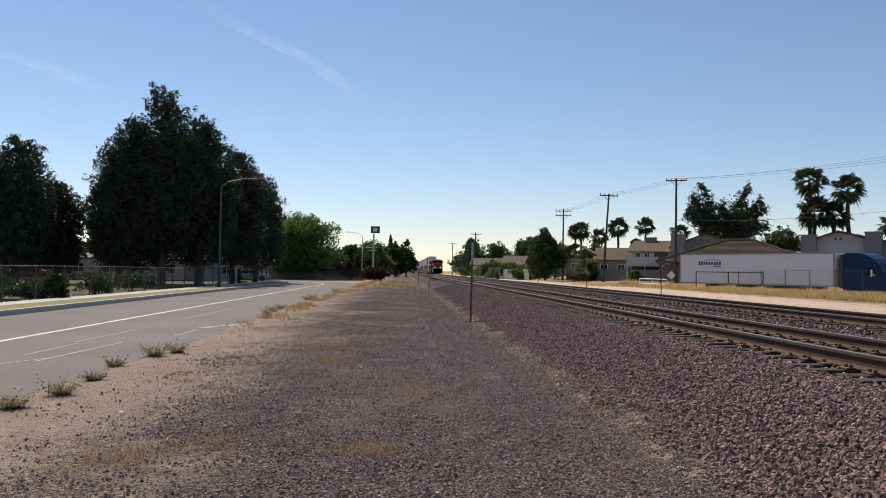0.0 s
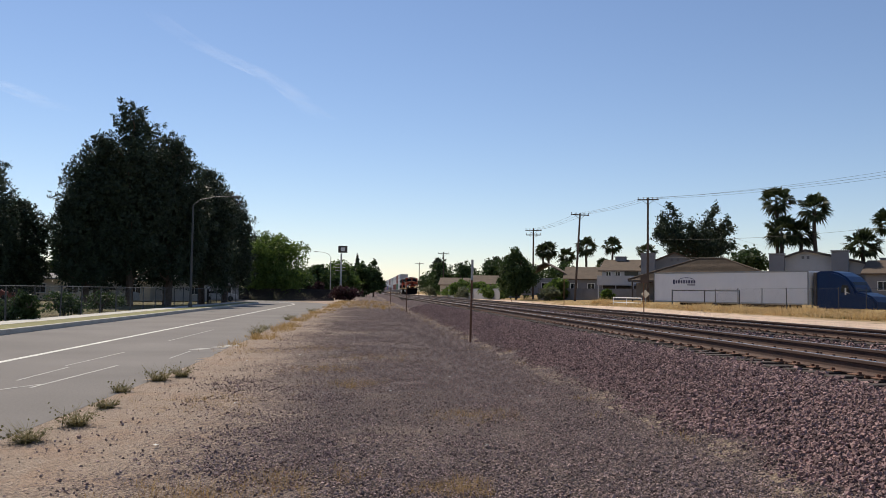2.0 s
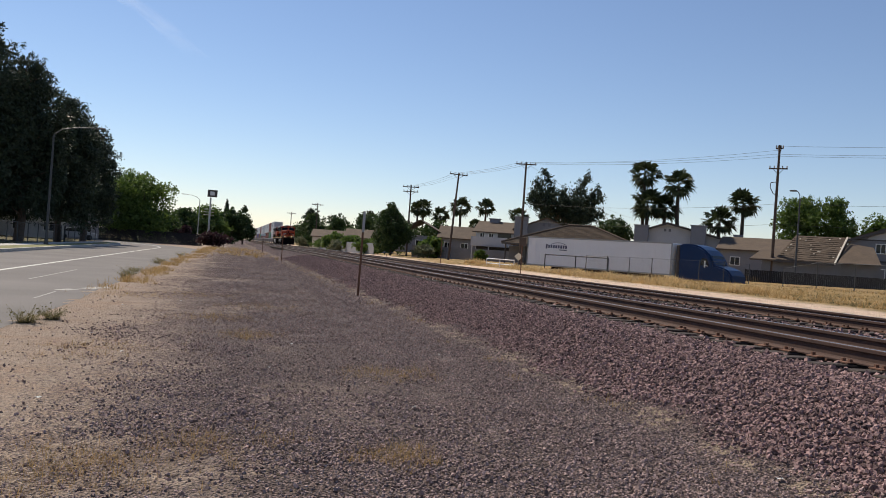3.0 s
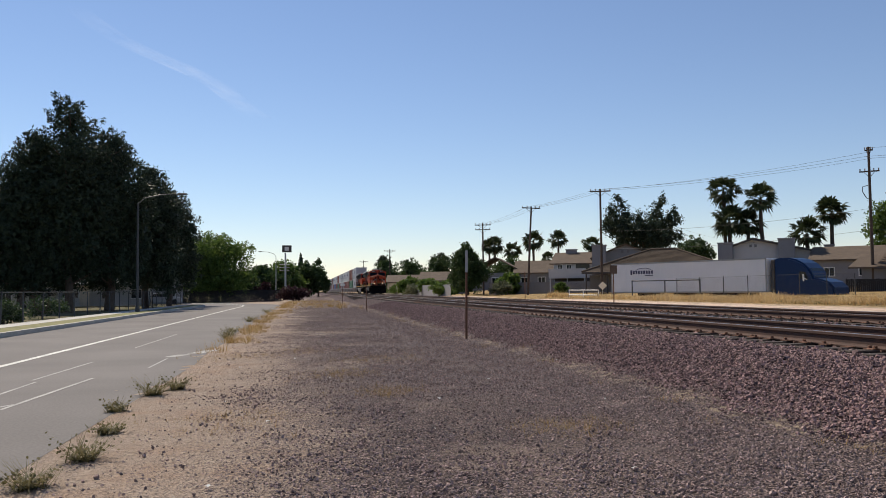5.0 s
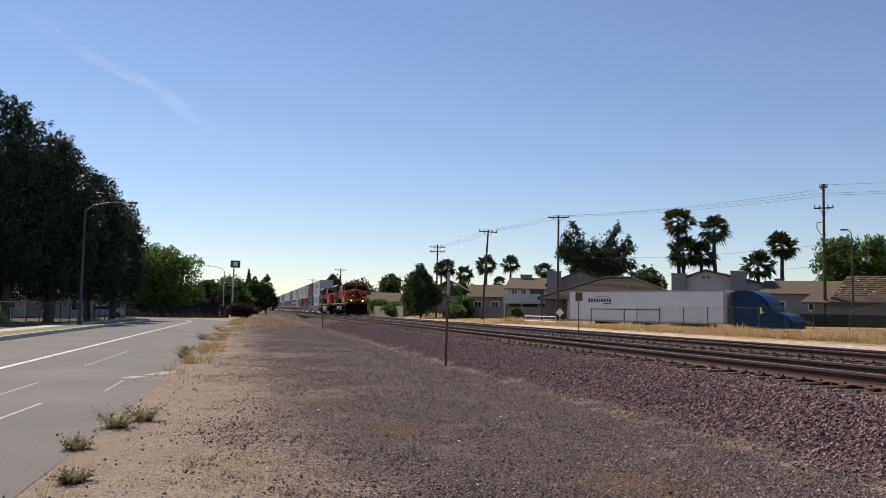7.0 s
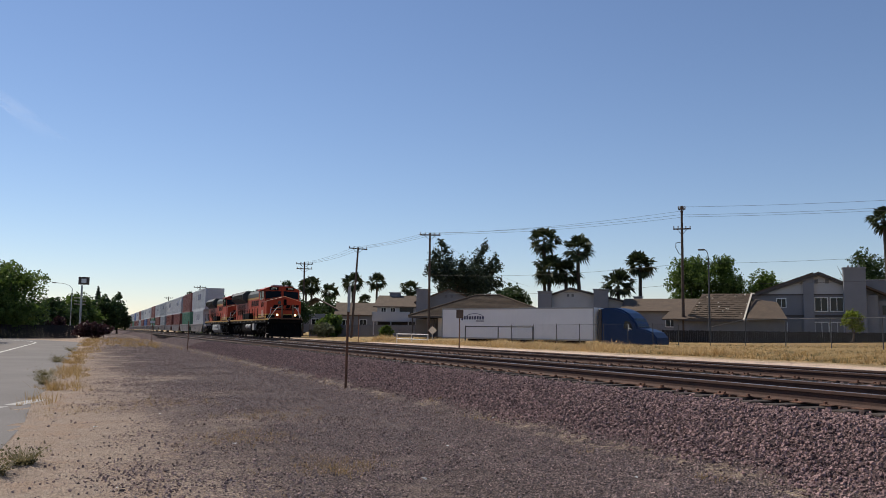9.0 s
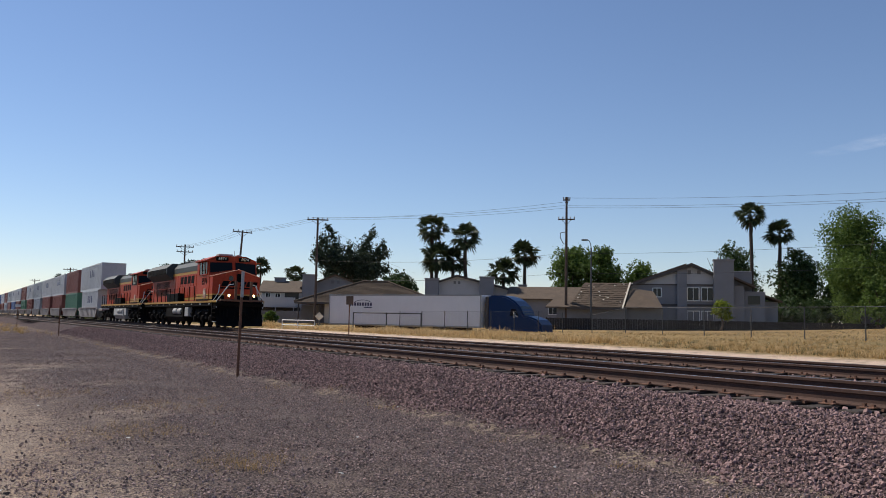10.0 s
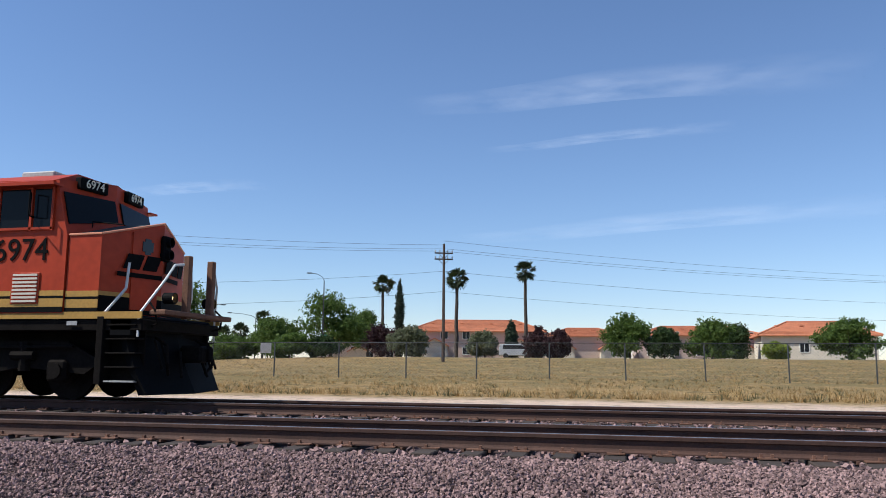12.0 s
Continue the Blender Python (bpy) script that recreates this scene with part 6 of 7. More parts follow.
def two_storey_house():
    h = thing("house", pose(31.8, 113.0, 0.2, 0, 0, -28), "pale two-storey house with brown roof and balcony", "house")
    walls(h, [((-2.5, 4, 2.0), (5.6, 8, 4.0))], M["white_wall"])
    bm = B()
    prism(bm, [(0.3, 1.0, 0), (8.9, 1.0, 0), (8.9, 1.0, 4.7), (4.6, 1.0, 6.4), (0.3, 1.0, 4.7)], (0, 8, 0))
    part("gable_wing", bm, M["stucco"], h, "grey stucco gable wall")
    bm = B()
    gable_roof(bm, -5.3, 0.2, 0, 8, 4.0, 5.5, "x", 0.5)
    part("roof", bm, M["shingle"], h)
    bm = B()
    gable_roof(bm, 0.3, 8.9, 1.0, 9.0, 4.72, 6.42, "y", 0.5)
    part("gable_roof", bm, M["shingle"], h)
    chimney(h, -3.4, 4.0, 3.0, 6.0, 1.5, M["stucco"])
    chimney(h, 1.2, -0.5, 0, 6.3, 1.85, M["stucco"])
    bm = B()
    box(bm, (-3.1, -0.9, 1.95), (5.2, 1.7, 0.18))
    box(bm, (-3.1, -1.7, 2.6), (5.2, 0.1, 1.2))
    box(bm, (-5.65, -0.9, 2.6), (0.1, 1.7, 1.2))
    part("balcony", bm, M["white_wall"], h)
    for x in (-5.5, -3.1, -0.7):
        bm = B()
        rod(bm, (x, -1.6, 0), (x, -1.6, 2.0), 0.08)
        part("post", bm, M["white_wall"], h)
    for x, w in ((-4.4, 0.7), (-3.1, 0.7)):
        window(h, x, 3.2, w, 1.2)
    bm = B()
    box(bm, (-1.2, -0.03, 3.3), (1.9, 0.05, 1.3))
    part("balcony_door", bm, M["glass"], h)
    bm = B()
    box(bm, (-2.6, -0.03, 0.95), (5.2, 0.05, 1.9))
    part("garage_door", bm, M["trim"], h)
    for x in (4.2, 5.0):
        bm = B()
        box(bm, (x, 0.97, 5.5), (0.35, 0.05, 0.4))
        part("vent", bm, M["stuccodark"], h)
    return h


def small_house(x, y, rz, w, d, hw, hr, wall_m, roof_m, label, axis="x", dz=0.0, wins=3):
    h = thing("house", at_ground(x, y, rz, dz), label, "house", "houses along the railway")
    walls(h, [((0, d / 2, hw / 2), (w, d, hw))], M[wall_m])
    bm = B()
    gable_roof(bm, -w / 2, w / 2, 0, d, hw, hr, axis)
    part("roof", bm, M[roof_m], h)
    for k in range(wins):
        window(h, -w / 2 + w * (k + 0.5) / wins, hw * 0.55, 1.1, 1.0)
    return h


def tiled_house(x, y, rz, w, d, hw, hr, wall_m, label, two=True, wing=0.0, seed=1):
    h = thing("house", at_ground(x, y, rz, -0.1), label, "house", "tiled houses beyond the field")
    walls(h, [((0, d / 2, hw / 2), (w, d, hw))], M[wall_m])
    bm = B()
    hip_roof(bm, -w / 2, w / 2, 0, d, hw, hr, 0.6, min(w, d) * 0.45)
    part("roof", bm, M["tile"], h)
    roof_courses(h, -w / 2 - 0.6, w / 2 + 0.6, -0.6, hw, d / 2, hr, M["tile"], 12, min(w, d) * 0.45)
    bm = B()
    ins = min(w, d) * 0.45
    for s in (-1, 1):
        for yy in (-0.6, d + 0.6):
            rod(bm, (s * (w / 2 + 0.6), yy, hw + 0.03), (s * (w / 2 + 0.6 - ins), d / 2, hr + 0.03), 0.11, seg=6)
    rod(bm, (-w / 2 - 0.6 + ins, d / 2, hr + 0.03), (w / 2 + 0.6 - ins, d / 2, hr + 0.03), 0.11, seg=6)
    part("ridge_cap", bm, M["tile"], h)
    rng = random.Random(seed)
    for k in range(4):
        bm = B()
        f = 0.62
        xx = -w / 2 + w * (k + 0.7) / 4.4
        box(bm, (xx, -0.6 + (d / 2 + 0.6) * f, hw + (hr - hw) * f + 0.12), (0.55, 0.3, 0.25), 0.04)
        part("roof_vent", bm, M["tile"], h)
    n = max(2, int(w / 3.4))
    for fl in range(2 if two else 1):
        for k in range(n):
            if rng.random() < 0.8:
                window(h, -w / 2 + w * (k + 0.5) / n, 1.4 + 2.7 * fl if two else hw * 0.5, 1.3, 1.3)
    if wing:
        for sgn in (-1, 1):
            bm = B()
            cx = sgn * w * 0.32
            prism(bm, [(cx - wing, -1.6, 0), (cx + wing, -1.6, 0), (cx + wing, -1.6, hw * 0.45), (cx, -1.6, hw * 0.45 + wing * 0.55), (cx - wing, -1.6, hw * 0.45)], (0, 1.7, 0))
            part("porch", bm, M["cream"], h)
            bm = B()
            gable_roof(bm, cx - wing, cx + wing, -1.7, 0.0, hw * 0.45, hw * 0.45 + wing * 0.55, "y", 0.3)
            part("porch_roof", bm, M["tile"], h)
    return h


grey_house()
brown_roof_house()
white_gable_house()
hip_house()
two_storey_house()
small_house(22.5, 132, -20, 9, 8, 2.8, 5.2, "stucco", "shingle", "low grey house with a brown gable roof", "y", 0.6)
small_house(29.0, 128, -20, 8, 8, 2.8, 4.6, "stucco", "shingle", "low grey house with a brown roof", "x", 0.4)
small_house(15.0, 176, -12, 11, 8, 2.6, 4.0, "cream", "shingle", "low pale house far along the railway", "x", 0.1)
small_house(19.0, 160, -12, 9, 8, 2.6, 4.2, "stucco", "shingle", "low grey house behind a board fence", "x", 0.1)
small_house(18.0, 200, -12, 12, 8, 2.6, 4.0, "white_wall", "stuccodark", "low white house far along the railway", "x", 0.1)
small_house(68.5, 94.0, -42, 11, 9, 3.0, 4.8, "stuccodark", "shingle", "tan house with a brown roof behind other houses", "x", 0.3)
small_house(55.5, 88.0, -42, 11, 8, 3.2, 4.7, "stucco", "shingle", "low brown-roofed house behind the truck", "x", 0.3)
# left of the street
small_house(-29.0, 112, 12, 12, 8, 2.4, 3.4, "stucco", "stuccodark", "low grey building behind trees", "x", 0.1, 4)
small_house(-38.0, 94, 20, 16, 6, 2.3, 2.8, "cream", "stuccodark", "long low carport building behind a fence", "x", 0.1, 5)
small_house(-30.5, 98, 15, 12, 6, 2.3, 2.8, "white_wall", "stuccodark", "long low pale building behind pines", "x", 0.1, 4)
small_house(-52.0, 85, 28, 18, 7, 2.3, 3.0, "stucco", "stuccodark", "long low grey building behind a fence", "x", 0.1, 5)
tiled_house(133.5, 33.0, -78, 23, 11, 4.9, 7.0, "pink", "beige two-storey house with red clay tile roof", True, 2.2, 1)
tiled_house(131.0, 14.0, -80, 13, 10, 4.0, 5.4, "pink", "beige house with red clay tile roof", True, 2.0, 2)
tiled_house(136.0, -4.5, -84, 20, 11, 4.3, 5.9, "pink", "beige two-storey house with orange tile roof", True, 2.0, 3)
tiled_house(123.5, -20.5, -92, 16, 11, 3.9, 6.1, "cream", "cream house with broad red tile roof", False, 0.0, 4)
tiled_house(128.0, 56.0, -72, 9, 9, 3.6, 5.2, "cream", "cream house with red tile roof behind trees", False, 1.6, 5)
tiled_house(150, 60, -72, 16, 10, 4.2, 6.2, "pink", "distant beige house with red tile roof", True, 0.0, 6)


# ---- poles and wires ----
def utility_pole(x, y, ztop, arms, label="weathered timber utility pole with crossarms", rz=0, gear=False, lean=0.0):
    zb = G(x, y)
    p = thing("utility_pole", pose(x - (ztop - zb) * math.sin(radians(lean)), y, zb, 0, lean, 0) @ pose(0, 0, 0, 0, 0, rz), label, "utility pole", "utility poles")
    h = ztop - zb
    bm = B()
    rod(bm, (0, 0, -0.3), (0, 0, h), 0.17, 0.11, 10)
    part("shaft", bm, M["wood"], p)
    for dz, w in arms:
        bm = B()
        box(bm, (0, 0.14, h - dz), (w, 0.1, 0.13), 0.01)
        for sg in (-1, 1):
            rod(bm, (sg * w * 0.3, 0.14, h - dz), (0, 0.1, h - dz - 0.6), 0.025, seg=5)
        a = part("crossarm", bm, M["wood"], p)
        for k in (-0.46, -0.22, 0.22, 0.46):
            bm = B()
            rod(bm, (w * k, 0.14, h - dz + 0.05), (w * k, 0.14, h - dz + 0.28), 0.05, 0.06, 7)
            part("insulator", bm, M["tank"], a)
    if gear:
        bm = B()
        bar_rail(bm, [(0, 0.1, h - 3.6), (-0.6, 0.1, h - 3.7), (-0.62, 0.1, h - 4.2), (-0.3, 0.1, h - 4.8), (0, 0.1, h - 4.9)], 0.035)
        part("switch_gear", bm, M["trim"], p)
    return p


utility_pole(20.5, 131.8, 11.3, [(0.35, 2.6), (1.1, 2.4)], rz=-12)
utility_pole(21.8, 107.7, 11.5, [(0.2, 2.4)], rz=-12, lean=3.2)
utility_pole(26.1, 93.6, 12.1, [(0.25, 2.4)], rz=-20)
utility_pole(44.5, 72.0, 13.6, [(0.3, 0.7), (2.3, 1.7)], "tall dark utility pole with switch gear", -40, True)
utility_pole(69.2, 24.3, 12.6, [(0.9, 1.8), (1.5, 1.8)], rz=-70)
utility_pole(118.0, -66.0, 12.6, [(0.9, 1.8), (1.5, 1.8)], rz=-100)
utility_pole(11.5, 190.0, 10.0, [(0.4, 2.6)], rz=-5)
utility_pole(10.5, 260.0, 10.0, [(0.4, 2.6)], rz=-5)


def wire(a, b, sag, r=0.012):
    a, b = Vector(a), Vector(b)
    bm = B()
    n = 14
    pts = [a.lerp(b, i / n) - Vector((0, 0, sag * 4 * (i / n) * (1 - i / n))) for i in range(n + 1)]
    side = (b - a).cross(Vector((0, 0, 1))).normalized() * r
    rings = [[bm.verts.new(p + side), bm.verts.new(p + Vector((0, 0, r))), bm.verts.new(p - side), bm.verts.new(p - Vector((0, 0, r)))] for p in pts]
    for p, q in zip(rings, rings[1:]):
        for k in range(4):
            bm.faces.new((p[k], p[(k + 1) % 4], q[(k + 1) % 4], q[k]))
    tagged(part("overhead_wire", bm, M["wire"]), "thin dark overhead wire between utility poles", "wire", "overhead wires")


spans = [((20.5, 131.8, 11.1), (21.8, 107.7, 11.4)), ((21.8, 107.7, 11.4), (26.1, 93.6, 12.0)), ((26.1, 93.6, 12.0), (44.5, 72.0, 12.6)), ((44.5, 72.0, 12.6), (69.2, 24.3, 12.0)), ((69.2, 24.3, 12.0), (118.0, -66.0, 12.2))]
for a, b in spans:
    for k in (-0.9, 0.0, 0.9):
        ln = math.hypot(a[0] - b[0], a[1] - b[1])
        wire((a[0] + k * 0.8, a[1] + k * 0.4, a[2] + (0.9 if k == 0 and a[0] > 40 else 0)), (b[0] + k * 0.8, b[1] + k * 0.4, b[2] + (0.5 if k == 0 and b[0] > 40 else 0)), ln * 0.014)
for z0, z1, z2, z3 in ((5.2, 5.8, 7.9, 7.4), (7.2, 7.8, 9.9, 9.4)):
    wire((26.1, 93.6, z0), (44.5, 72.0, z1), 0.5)
    wire((44.5, 72.0, z1), (69.2, 24.3, z2), 1.0)
    wire((69.2, 24.3, z2), (118.0, -66.0, z3), 1.4)
wire((26.1, 93.6, 12.0), (70, 150, 10), 0.8)


def street_lamp(x, y, h, arm, rz, label="grey steel street lamp with curved arm", m="steel"):
    zb = G(x, y)
    p = thing("street_lamp", pose(x, y, zb, 0, 0, rz), label, "street lamp", "street lamps")
    bm = B()
    rod(bm, (0, 0, 0), (0, 0, h * 0.92), 0.1, 0.065, 10)
    rod(bm, (0, 0, 0), (0, 0, 0.5), 0.16, 0.15, 10)
    part("pole", bm, M[m], p)
    bm = B()
    pts = [(0, 0, h * 0.92), (arm * 0.18, 0, h * 0.97), (arm * 0.55, 0, h * 1.0), (arm, 0, h * 1.01)]
    bar_rail(bm, pts, 0.035)
    a = part("arm", bm, M[m], p)
    bm = B()
    box(bm, (arm + 0.25, 0, h * 1.01), (0.65, 0.26, 0.14), 0.05)
    part("lamp_head", bm, M[m], a)
    return p


# darksteel lamps carry their backlit, shaded look in the colour
street_lamp(-19.2, 63.3, 8.4, 2.7, 8, "street lamp coloured dark as if shaded, with a long arm over the kerb", "darksteel")
street_lamp(-12.6, 150, 9.4, 2.4, 180, "grey street lamp far along the street")
street_lamp(42.6, 66.0, 8.4, 0.35, 140, m="darksteel")
street_lamp(82.0, 58.4, 6.9, 3.4, -40, m="darksteel")
street_lamp(107.9, 62.7, 7.2, 4.0, 140, m="darksteel")
street_lamp(88.7, 44.3, 10.4, 1.6, 110, m="darksteel")
street_lamp(86.0, -24.5, 6.2, 3.5, -60, m="darksteel")


def tower_sign():
    t = thing("pole_sign", pose(-11.4, 182.8, -0.6), "tall square sign on a lattice mast", "sign")
    bm = B()
    rod(bm, (-0.3, 0, 0), (-0.3, 0, 9.5), 0.22, 0.18, 8)
    for k in range(3):
        rod(bm, (0.6, 0, 7 - 0.6 * k), (-1.6, 0, 7 - 0.6 * k), 0.06, seg=5)
    part("mast", bm, M["steel"], t)
    bm = B()
    box(bm, (0, 0, 10.4), (2.0, 0.4, 1.5), 0.05)
    s = part("board", bm, M["trim"], t)
    bm = B()
    box(bm, (0, -0.22, 10.4), (0.9, 0.06, 0.8), 0.02)
    part("panel", bm, M["white"], s)


tower_sign()


def signal_gantry(y):
    g = thing("signal_gantry", pose(0, y, -0.2), "grey steel signal bridge spanning both tracks", "signal bridge")
    for x in (-1.6, 10.8):
        bm = B()
        for dx in (-0.35, 0.35):
            rod(bm, (x + dx, 0, 0), (x + dx, 0, 9.4), 0.12, seg=6)
        for k in range(8):
            rod(bm, (x - 0.35, 0, 0.5 + k * 1.1), (x + 0.35, 0, 1.5 + k * 1.1), 0.06, seg=5)
        part("leg", bm, M["steel"], g)
    bm = B()
    for z in (8.4, 9.4):
        rod(bm, (-2.2, 0, z), (11.4, 0, z), 0.13, seg=6)
    for k in range(12):
        rod(bm, (-2.0 + k * 1.1, 0, 8.4), (-1.0 + k * 1.1, 0, 9.4), 0.06, seg=5)
    part("truss", bm, M["steel"], g)
    for x in (1.0, 6.0):
        bm = B()
        box(bm, (x, -0.3, 8.2), (0.7, 0.3, 1.5), 0.05)
        part("signal_head", bm, M["black"], g)


signal_gantry(630.0)


# ---- track-side posts ----
def marker_post(x, y, h, plate, label, plate_m="white", lean=0.0):
    p = thing("marker_post", pose(x, y, G(x, y), 0, lean, 0), label, "post", "posts beside the tracks")
    bm = B()
    box(bm, (0, 0, h / 2 - 0.1), (0.06, 0.03, h + 0.2), 0.004)
    box(bm, (0, 0.02, h / 2 - 0.1), (0.02, 0.035, h + 0.2))
    part("shaft", bm, M["rustpost"], p)
    if plate:
        w, hh = plate
        bm = B()
        box(bm, (0, -0.03, h - hh / 2), (w, 0.012, hh), 0.004)
        part("plate", bm, M[plate_m], p)
    return p


marker_post(-3.2, 25.8, 2.5, (0.075, 0.62), "rusty steel post with a narrow grey plate", "tank", 0.6)
marker_post(-3.3, 62.5, 1.9, None, "thin rusty steel post in the gravel")
marker_post(-3.4, 98.0, 2.2, (0.5, 0.25), "thin rusty post with a small plate")
marker_post(10.46, 49.7, 2.35, (0.45, 0.5), "rusty post with a square dark sign seen from behind", "wood")
marker_post(10.07, 68.3, 2.4, None, "thin dark steel post on pale dirt")
marker_post(10.6, 96.0, 1.5, None, "short dark steel post beside the far track")


# ---- truck ----
def truck():
    t = thing("semi_trailer_truck", pose(21.58, 78.88, -1.15, 0, 0, math.degrees(math.atan2(64.49 - 78.88, 29.26 - 21.58))), "parked white box trailer with a dark blue tractor", "truck")
    Lt = 16.3
    bm = B()
    box(bm, (Lt / 2, 1.3, 2.7), (Lt, 2.6, 2.76), 0.03)
    tr = part("trailer", bm, M["trailer"], t)
    bm = B()
    for z in (1.36, 4.05):
        box(bm, (Lt / 2, -0.015, z), (Lt, 0.05, 0.12))
    for x in (0.05, Lt - 0.05):
        box(bm, (x, -0.015, 2.7), (0.1, 0.05, 2.76))
    part("edge_rail", bm, M["steel"], tr)
    bm = B()
    for k in range(24):
        rod(bm, (0.4 + k * 0.68, -0.004, 1.45), (0.4 + k * 0.68, -0.004, 3.95), 0.008, seg=4)
    part("seam", bm, M["trailer"], tr)
    # the name on the side, as bars of its size
    bm = B()
    for k in range(9):
        x = 2.45 + k * 0.3
        box(bm, (x, -0.01, 3.22), (0.2, 0.012, 0.3 if k else 0.44))
    box(bm, (4.5, -0.01, 2.93), (0.9, 0.012, 0.09))
    bar = [(3.9 + 1.0 * math.cos(a), 0, 3.25 + 0.36 * math.sin(a)) for a in np.linspace(0.5, 2.9, 9)]
    for p, q in zip(bar, bar[1:]):
        rod(bm, (p[0], -0.012, p[2]), (q[0], -0.012, q[2]), 0.025, seg=4)
    part("lettering", bm, M["logo"], tr, "dark navy lettering shapes")
    bm = B()
    box(bm, (8.5, 1.3, 1.15), (12, 1.0, 0.25))
    for x in (12.0,):
        for y in (0.4, 2.2):
            rod(bm, (x, y, 0.1), (x, y, 1.2), 0.06)
    part("chassis", bm, M["under"], t)
    for x in (1.3, 2.6, 17.1, 18.3, 21.1):
        for y in (0.3, 2.3):
            bm = B()
            rod(bm, (x, y - 0.17, 0.5), (x, y + 0.17, 0.5), 0.5, seg=18)
            w = part("wheel", bm, M["rubber"], t)
            bm = B()
            rod(bm, (x, y - 0.19, 0.5), (x, y + 0.19, 0.5), 0.27, seg=14)
            part("rim", bm, M["steel"], w)
    # tractor: sleeper, roof fairing, cab and bonnet in one flowing body
    bm = B()
    prof = [(16.9, 0.75), (16.9, 3.95), (17.3, 4.05), (18.4, 4.05), (19.1, 3.92), (19.8, 3.62), (20.35, 3.2), (20.7, 2.75), (20.85, 2.42), (21.6, 2.3), (22.3, 2.08), (22.75, 1.65), (22.85, 0.8)]
    prism(bm, [(16.9 + (x - 16.9) * 0.83, 0.1, z) for x, z in prof], (0, 2.4, 0))
    bmesh.ops.bevel(bm, geom=[e for e in bm.edges if abs(e.verts[0].co.y - e.verts[1].co.y) < 1e-4], offset=0.14, segments=2, affect="EDGES")
    part("cab", bm, M["truckblue"], t, "dark blue sleeper cab")
    # added dark block gives the open gap behind the cab its shade
    bm = B()
    box(bm, (16.72, 1.3, 2.6), (0.3, 2.2, 2.7), 0.05)
    part("gap_shade_block", bm, M["trim"], t)
    bm = B()
    prism(bm, [(18.93, 0.085, 2.35), (19.76, 0.085, 2.35), (19.51, 0.085, 2.9), (19.06, 0.085, 2.95)], (0, 0.03, 0))
    part("side_window", bm, M["glass"], t)
    bm = B()
    prism(bm, [(19.77, 0.4, 3.17), (20.16, 0.4, 2.45), (20.16, 2.2, 2.45), (19.77, 2.2, 3.17)], (0.02, 0, 0.03))
    part("windscreen", bm, M["glass"], t)
    bm = B()
    box(bm, (19.47, -0.12, 2.45), (0.1, 0.12, 0.55), 0.03)
    rod(bm, (19.64, 0.1, 2.3), (19.47, -0.12, 2.4), 0.03)
    part("mirror", bm, M["white"], t)
    bm = B()
    box(bm, (17.81, 0.08, 0.75), (1.9, 0.25, 0.5), 0.06)
    part("fuel_tank", bm, M["steel"], t)
    bm = B()
    box(bm, (21.8, 1.3, 0.7), (0.3, 2.3, 0.4), 0.06)
    part("bumper", bm, M["truckblue"], t)
    return t


truck()


# ---- fences ----
def wire_fence(name, p0, p1, h, step, label, mesh=True, post_r=0.035, top=True, drop=0.0):
    p0, p1 = Vector((*p0, 0)), Vector((*p1, 0))
    ln = (p1 - p0).length
    n = max(1, round(ln / step))
    f = thing(name, pose(p0.x, p0.y, G(p0.x, p0.y)), label, "fence")
    z0 = G(p0.x, p0.y)
    rng = random.Random(int(ln * 10))
    tops = []
    for i in range(n + 1):
        q = p0.lerp(p1, i / n)
        z = G(q.x, q.y) - z0 - drop
        bm = B()
        dx = rng.uniform(-0.05, 0.05)
        rod(bm, (q.x - p0.x, q.y - p0.y, z - 0.2), (q.x - p0.x + dx, q.y - p0.y + dx, z + h), post_r, seg=7)
        part("post", bm, M["darksteel"], f)
        tops.append(Vector((q.x - p0.x, q.y - p0.y, z)))
    for a, b in zip(tops, tops[1:]):
        bm = B()
        zz = h - 0.03 if top else h - 0.05
        rod(bm, a + Vector((0, 0, zz)), b + Vector((0, 0, zz)), 0.02 if top else 0.008, seg=5)
        part("top_rail", bm, M["darksteel"], f)
    if mesh:
        v, fc = [], []
        wv = 0.003
        for a, b in zip(tops, tops[1:]):
            d = b - a
            L2 = d.length
            m = int(L2 / 0.16)
            for k in range(-int(h / 0.16), m):
                for sg in (1, -1):
                    s0, s1 = k * 0.16, k * 0.16 + h
                    za, zb = 0.05, h - 0.05
                    if s0 < 0:
                        za += -s0 * (zb - za) / h
                        s0 = 0
                    if s1 > L2:
                        zb -= (s1 - L2) * (h - 0.1) / h
                        s1 = L2
                    if s1 <= s0 or zb <= za:
                        continue
                    if sg < 0:
                        s0, s1 = L2 - s0, L2 - s1
                    u0, u1 = a + d * (s0 / L2) + Vector((0, 0, za)), a + d * (s1 / L2) + Vector((0, 0, zb))
                    kk = len(v)
                    o = Vector((0, 0, wv))
                    v.extend([tuple(u0 - o), tuple(u0 + o), tuple(u1 + o), tuple(u1 - o)])
                    fc.append((kk, kk + 1, kk + 2, kk + 3))
        if fc:
            raw("mesh", v, fc, M["meshwire"], f, "diamond wire mesh")["kind"] = "stuff"
    return f


wire_fence("field_fence", (31.5, -34), (33.0, 54.8), 1.85, 3.7, "chain-link fence with dark posts across the dry field")
wire_fence("truck_fence", (20.9, 63.3), (29.8, 54.4), 1.55, 1.8, "thin wire fence in front of the parked truck", True, 0.032, False)
wire_fence("street_fence", (-20.8, 15), (-20.8, 95), 1.6, 3.0, "chain-link fence behind the pavement")


